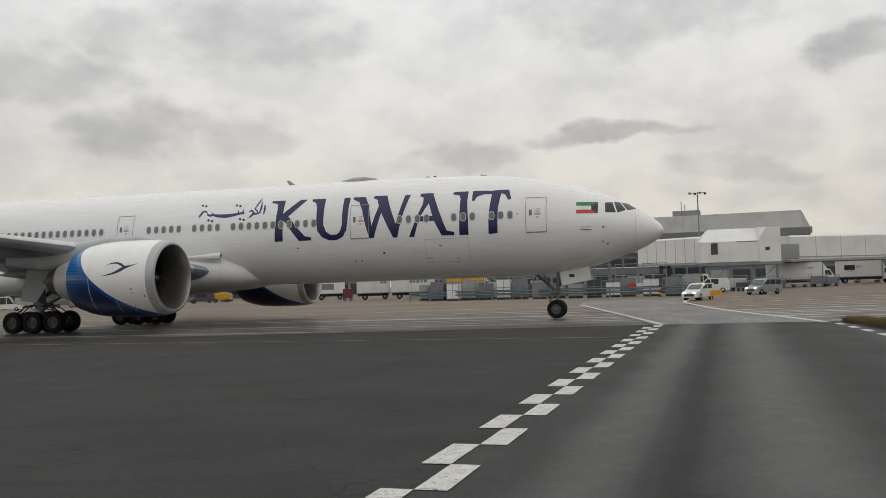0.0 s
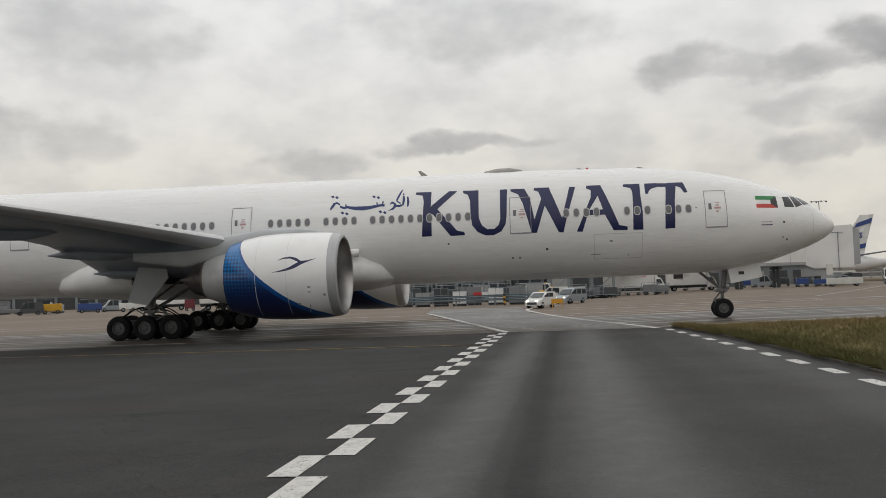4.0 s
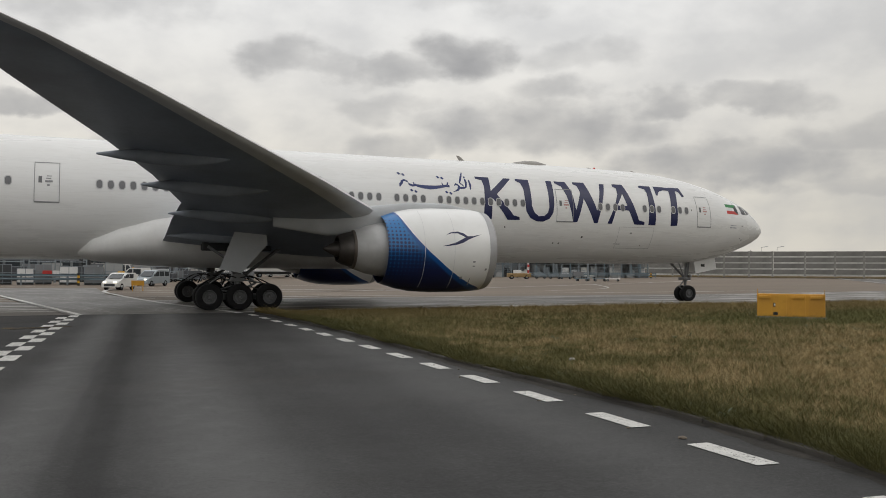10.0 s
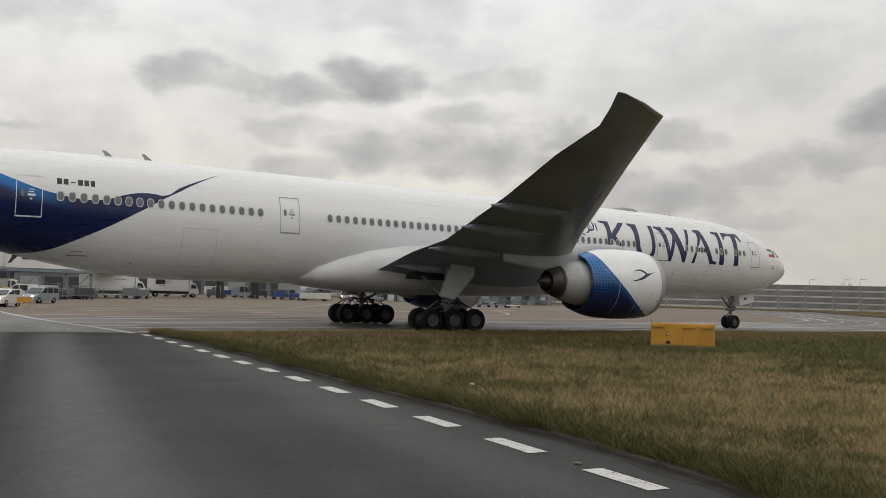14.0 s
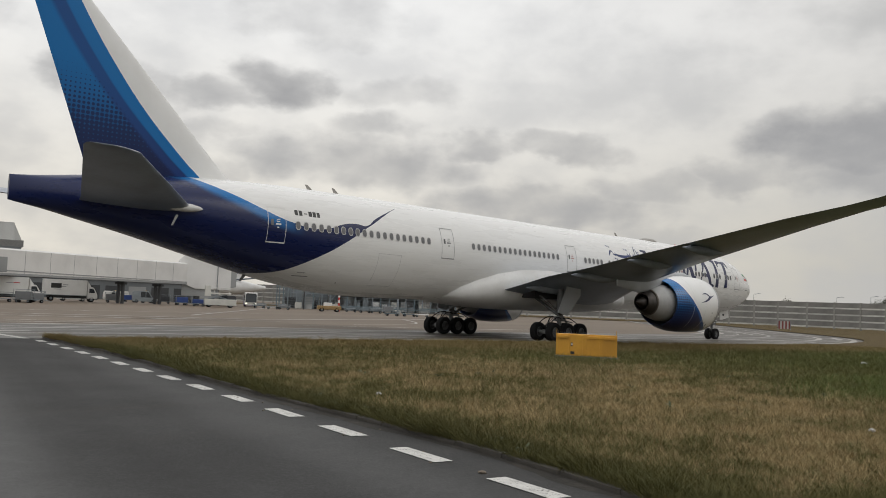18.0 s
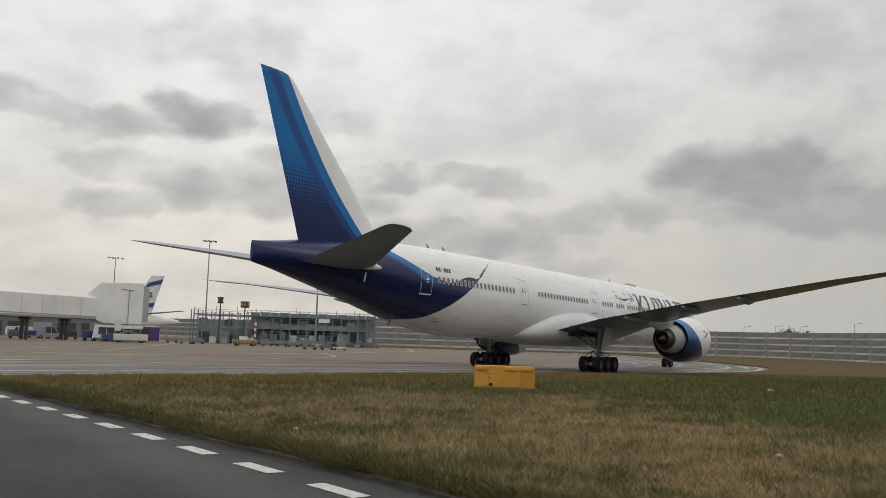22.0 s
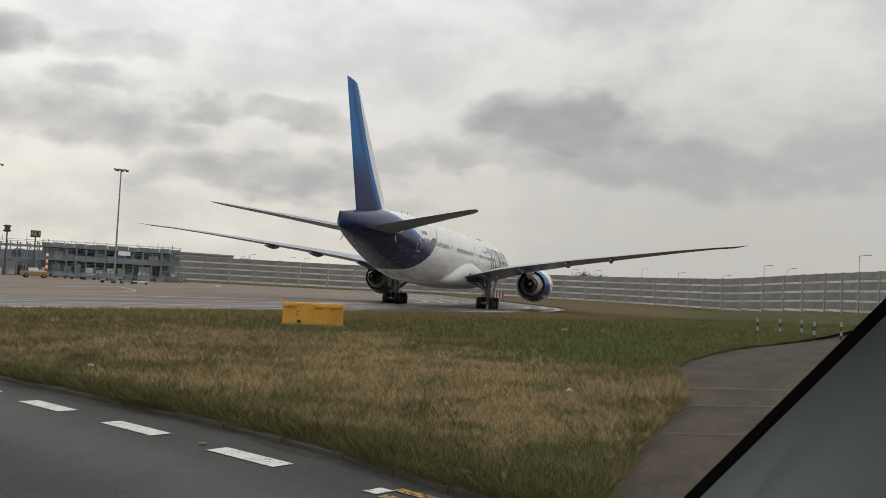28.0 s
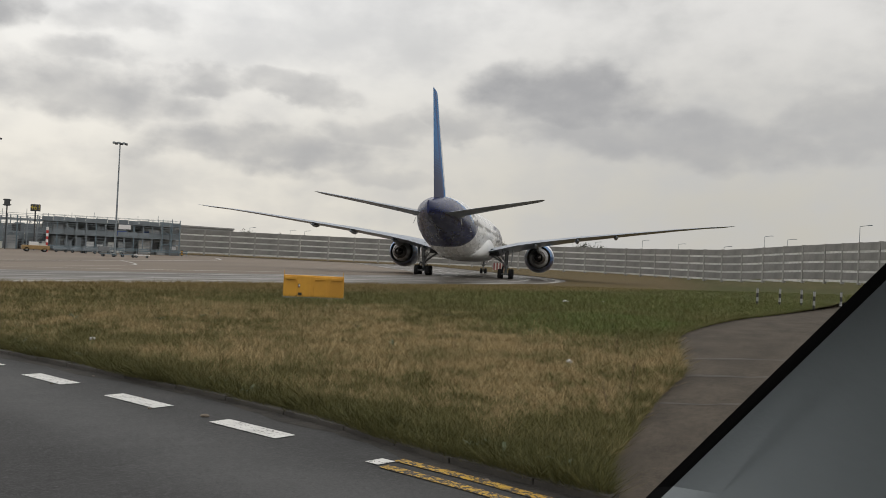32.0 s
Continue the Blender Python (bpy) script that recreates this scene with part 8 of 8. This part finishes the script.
def grow_grass():
    rg = np.random.default_rng(7)
    poly = [(p.x + 0.01, p.y) for p in KERB_LINE] + [tuple(p) for p in NEAR_EDGE[1:60]] + [(150, 40), (150, 0)] + [(p.x, p.y - 0.14) for p in PATH_EDGE[::-1][:-1]]
    n = 1300000
    rad = 8 + 82 * rg.random(n) ** 1.75
    az = np.radians(rg.uniform(15, 97, n))
    x, y = rad * np.sin(az), rad * np.cos(az)
    # tussocks: blades gathered round centres, leaning outwards
    k, per = 24000, 36
    cr = 8 + 60 * rg.random(k) ** 1.7
    ca = np.radians(rg.uniform(15, 97, k))
    size = rg.uniform(0.08, 0.30, k) * (0.7 + cr / 60)
    cx, cy = np.repeat(cr * np.sin(ca), per), np.repeat(cr * np.cos(ca), per)
    sz = np.repeat(size, per)
    ox, oy = rg.standard_normal(k * per) * sz * 0.5, rg.standard_normal(k * per) * sz * 0.5
    # fringe hanging over the kerb
    kp = np.array([(p.x, p.y) for p in fine_kerb])
    i = rg.integers(0, len(kp) - 1, 64000)
    u = rg.random(64000)
    kx = kp[i, 0] * (1 - u) + kp[i + 1, 0] * u
    ky = kp[i, 1] * (1 - u) + kp[i + 1, 1] * u
    px = np.array([(p.x, p.y) for p in smooth_line([tuple(p) for p in PATH_EDGE], 0.25)])
    px = px[px[:, 0] < 70]
    j = rg.integers(0, len(px) - 1, 24000)
    v = rg.random(24000)
    ex = px[j, 0] * (1 - v) + px[j + 1, 0] * v + rg.normal(0, 0.06, 24000)
    ey = px[j, 1] * (1 - v) + px[j + 1, 1] * v + rg.uniform(-0.10, 0.22, 24000) + 0.12 * np.sin(ex * 1.3) * np.sin(ex * 3.1)
    ragged = 0.10 + 0.12 * np.sin(ky * 1.7) * np.sin(ky * 0.63 + 1) + 0.85 * rg.random(64000) ** 1.7
    tx = np.concatenate([x, cx + ox, kx + ragged, ex])
    ty = np.concatenate([y, cy + oy, ky, ey])
    leanx = np.concatenate([np.zeros(n), ox / sz, np.full(64000, -1.2), np.zeros(24000)])
    leany = np.concatenate([np.zeros(n), oy / sz, np.full(64000, 0.2), np.full(24000, -1.0)])
    boost = np.concatenate([np.full(n, 0.0), 0.05 + 0.35 * sz, (0.10 + 0.22 * rg.random(64000)) * (0.75 + 0.45 * np.sin(ky * 2.9 + np.sin(ky * 1.1) * 2)), np.full(24000, 0.12)])
    keep = inside_polygon(tx, ty, poly)
    x, y, leanx, leany, boost = tx[keep], ty[keep], leanx[keep], leany[keep], boost[keep]
    rad = np.hypot(x, y)
    m = len(x)
    wide = 0.5 + 0.5 * np.sin(x * 0.33 + 0.9 * np.sin(y * 0.21)) * np.sin(y * 0.41 + 0.6)
    tall = (0.025 + 0.055 * rg.random(m) + 0.7 * boost * rg.uniform(0.3, 1.1, m) + 0.20 * (0.35 + wide) * rg.random(m) ** 5)
    wid = (0.0035 + 0.00036 * rad) * rg.uniform(0.6, 1.3, m)
    ang = rg.uniform(0, 2 * np.pi, m)
    lean = rg.uniform(0.3, 1.8, m) * tall
    la = rg.uniform(0, 2 * np.pi, m)
    sx, sy = lean * np.cos(la) + leanx * tall * 0.6, lean * np.sin(la) + leany * tall * 0.6
    z = np.array([0.04 + lift(a, b) for a, b in zip(x, y)])
    v = np.empty((len(x), 3, 3))
    dx, dy = np.cos(ang) * wid / 2, np.sin(ang) * wid / 2
    v[:, 0] = np.stack([x - dx, y - dy, z], 1)
    v[:, 1] = np.stack([x + dx, y + dy, z], 1)
    v[:, 2] = np.stack([x + sx, y + sy, z + tall], 1)
    me = bpy.data.meshes.new("grass")
    me.vertices.add(len(x) * 3)
    me.vertices.foreach_set("co", v.reshape(-1))
    me.loops.add(len(x) * 3)
    me.loops.foreach_set("vertex_index", np.arange(len(x) * 3, dtype=np.int32))
    me.polygons.add(len(x))
    me.polygons.foreach_set("loop_start", np.arange(0, len(x) * 3, 3, dtype=np.int32))
    me.update(calc_edges=True)
    me.materials.append(blade_material())
    tagged(new("grass", me), "rough mixed green and straw grass blades", "grass", kind="stuff")


grow_grass()


# ---------------------------------------------------------------- weeds, stalks and stones
WEED = surface("weed_leaf", (0.035, 0.055, 0.016), (0.060, 0.062, 0.022), 6.0, 0.6, wear=0.4, relief=0.1)
STALK = surface("dead_stalk", (0.10, 0.070, 0.040), (0.05, 0.035, 0.022), 8.0, 0.85)
PEBBLE = surface("pebble", (0.16, 0.13, 0.10), (0.08, 0.07, 0.06), 9.0, 0.9)
rw = random.Random(31)
for k in range(34):
    if k < 24:
        p = KERB_LINE[rw.randrange(1, len(KERB_LINE) - 8)]
        x, y = p.x + rw.uniform(0.12, 0.7), p.y + rw.uniform(-0.5, 0.5)
    else:
        x, y = rw.uniform(16, 30), rw.uniform(7, 19)
    bm = bmesh.new()
    for i in range(rw.randint(7, 13)):
        a, ln, wd = rw.uniform(0, 6.28), rw.uniform(0.08, 0.22), rw.uniform(0.02, 0.05)
        d, n = Vector((math.cos(a), math.sin(a), 0)), Vector((-math.sin(a), math.cos(a), 0))
        up = rw.uniform(0.3, 0.9)
        skin(bm, [[n * w + d * ln * u + Vector((0, 0, ln * up * math.sin(u * 2.2))), -n * w + d * ln * u + Vector((0, 0, ln * up * math.sin(u * 2.2)))] for u, w in ((0.0, 0.0), (0.1, wd * 0.25), (0.4, wd * 0.5), (0.75, wd * 0.4), (1.0, 0.004))], False)
    bmesh.ops.remove_doubles(bm, verts=bm.verts, dist=0.0002)
    tagged(part("weed_clump", bm, WEED, at=pose(x, y, 0.06 + lift(x, y))), "dark green broad-leaved weed in the grass", "weed", group="weeds in the grass")
for x, y, h in ((14.9, 3.35, 0.55), (21.5, 5.2, 0.6), (24.0, 9.5, 0.5), (27.5, 12.6, 0.5), (19.0, 8.4, 0.4), (12.9, 3.2, 0.4)):
    bm = bmesh.new()
    top = Vector((rw.uniform(-0.15, 0.15), rw.uniform(-0.15, 0.15), h))
    rod(bm, (0, 0, 0), top, 0.007, 0.003, n=5)
    for i in range(5):
        q = top * rw.uniform(0.35, 0.9)
        rod(bm, q, q + Vector((rw.uniform(-0.16, 0.16), rw.uniform(-0.16, 0.16), rw.uniform(0.06, 0.2))), 0.004, 0.0015, n=4)
    tagged(part("dead_stalk", bm, STALK, at=pose(x, y, 0.05 + lift(x, y))), "thin dead branching weed stalk", "weed", group="dead stalks in the grass")
for k in range(26):
    p = KERB_LINE[rw.randrange(1, len(KERB_LINE) - 6)]
    x, y = (p.x - rw.uniform(0.05, 1.4), p.y + rw.uniform(-0.5, 0.5)) if k else (9.0, 7.35)
    r = rw.uniform(0.012, 0.03) if k else 0.045
    bm = bmesh.new()
    bmesh.ops.create_icosphere(bm, subdivisions=1, radius=r)
    for v in bm.verts:
        v.co = Vector((v.co.x * 1.4, v.co.y, v.co.z * 0.5)) * rw.uniform(0.75, 1.2)
    tagged(part("stone", bm, PEBBLE, at=pose(x, y, 0.014 + r * 0.35, 0, 0, rw.uniform(0, 180))), "small brown stone lying on the road", "stone", group="stones by the kerb")


# ---------------------------------------------------------------- what moves
def motions():
    # seconds, x, y and heading of the airliner's main landing gear on the ground
    TAXI = (
        (0, -23.50, 60.78, -14.71), (1, -19.04, 59.57, -15.15), (2, -14.66, 58.40, -15.58), (3, -10.33, 57.21, -16.00), 
        (3.5, -8.14, 56.59, -16.10), (5.5, 0.71, 53.92, -16.10), (6, 2.83, 53.27, -16.07), (7, 7.03, 52.00, -15.94), 
        (8, 11.15, 50.71, -15.72), (9, 15.26, 49.34, -15.33), (10, 19.42, 48.13, -14.50), (11, 23.71, 47.10, -13.39), 
        (12, 28.03, 46.18, -12.20), (13, 32.23, 45.20, -10.97), (14, 36.32, 44.30, -9.79), (14.5, 38.40, 43.92, -9.19), 
        (16.5, 46.88, 42.65, -5.76), (17, 49.02, 42.45, -5.10), (18, 53.30, 42.14, -3.76), (19, 57.60, 41.84, -2.25), 
        (20, 61.85, 41.55, -0.62), (21, 66.02, 41.44, 0.99), (22, 70.15, 41.45, 2.48), (23, 74.17, 41.51, 3.82), 
        (24, 78.09, 41.58, 5.17), (25, 81.99, 41.82, 6.59), (26, 85.96, 42.24, 8.33), (26.5, 87.94, 42.49, 9.29), 
        (28.5, 95.71, 43.91, 12.58), (29, 97.63, 44.32, 13.33), (30, 101.45, 45.14, 14.83), (31, 105.13, 46.01, 16.20), 
        (32, 108.70, 47.10, 17.57), 
    )
    walk(airliner, [(t, pose(x, y, 0, 0, 0, a)) for t, x, y, a in TAXI])
    # wheels roll as the airliner advances, every sixth of a second
    ts = np.array([r[0] for r in TAXI])
    go = np.concatenate([[0], np.cumsum([math.hypot(b[1] - a[1], b[2] - a[2]) for a, b in zip(TAXI, TAXI[1:])])])
    steps = [k / 6 for k in range(193)]
    for w, x, y, r in WHEELS:
        walk(w, [(t, pose(x, y, r, 0, math.degrees(float(np.interp(t, ts, go)) / r), 0)) for t in steps])
    # the minibus pulls up beside the van
    walk(silver_van, [(t, facing(az, d, turn)) for t, az, d, turn in ((0, 18.95, 104, 52), (0.8, 18.35, 103.5, 53), (1.6, 17.7, 103, 55), (2.4, 17.3, 102.8, 56), (3.2, 17.15, 102.7, 56), (6, 17.1, 102.7, 56), (32, 17.1, 102.7, 56))])
    # the bus comes on, turns and drives off behind the loader
    walk(apron_bus, [(t, facing(az, d, turn)) for t, az, d, turn in ((0, 36.4, 250, 92), (8, 36.1, 226, 92), (16.5, 35.75, 201, 92), (18, 35.72, 197, 92), (19.2, 35.6, 193, 88), (20, 35.35, 186, 66), (20.6, 34.95, 181, 36), (21.2, 34.5, 178, 14), (22, 33.65, 177, 3), (23, 31.8, 176, 0), (24, 29.8, 174, 3), (28, 21.5, 164, 8), (32, 12, 158, 8))])


motions()
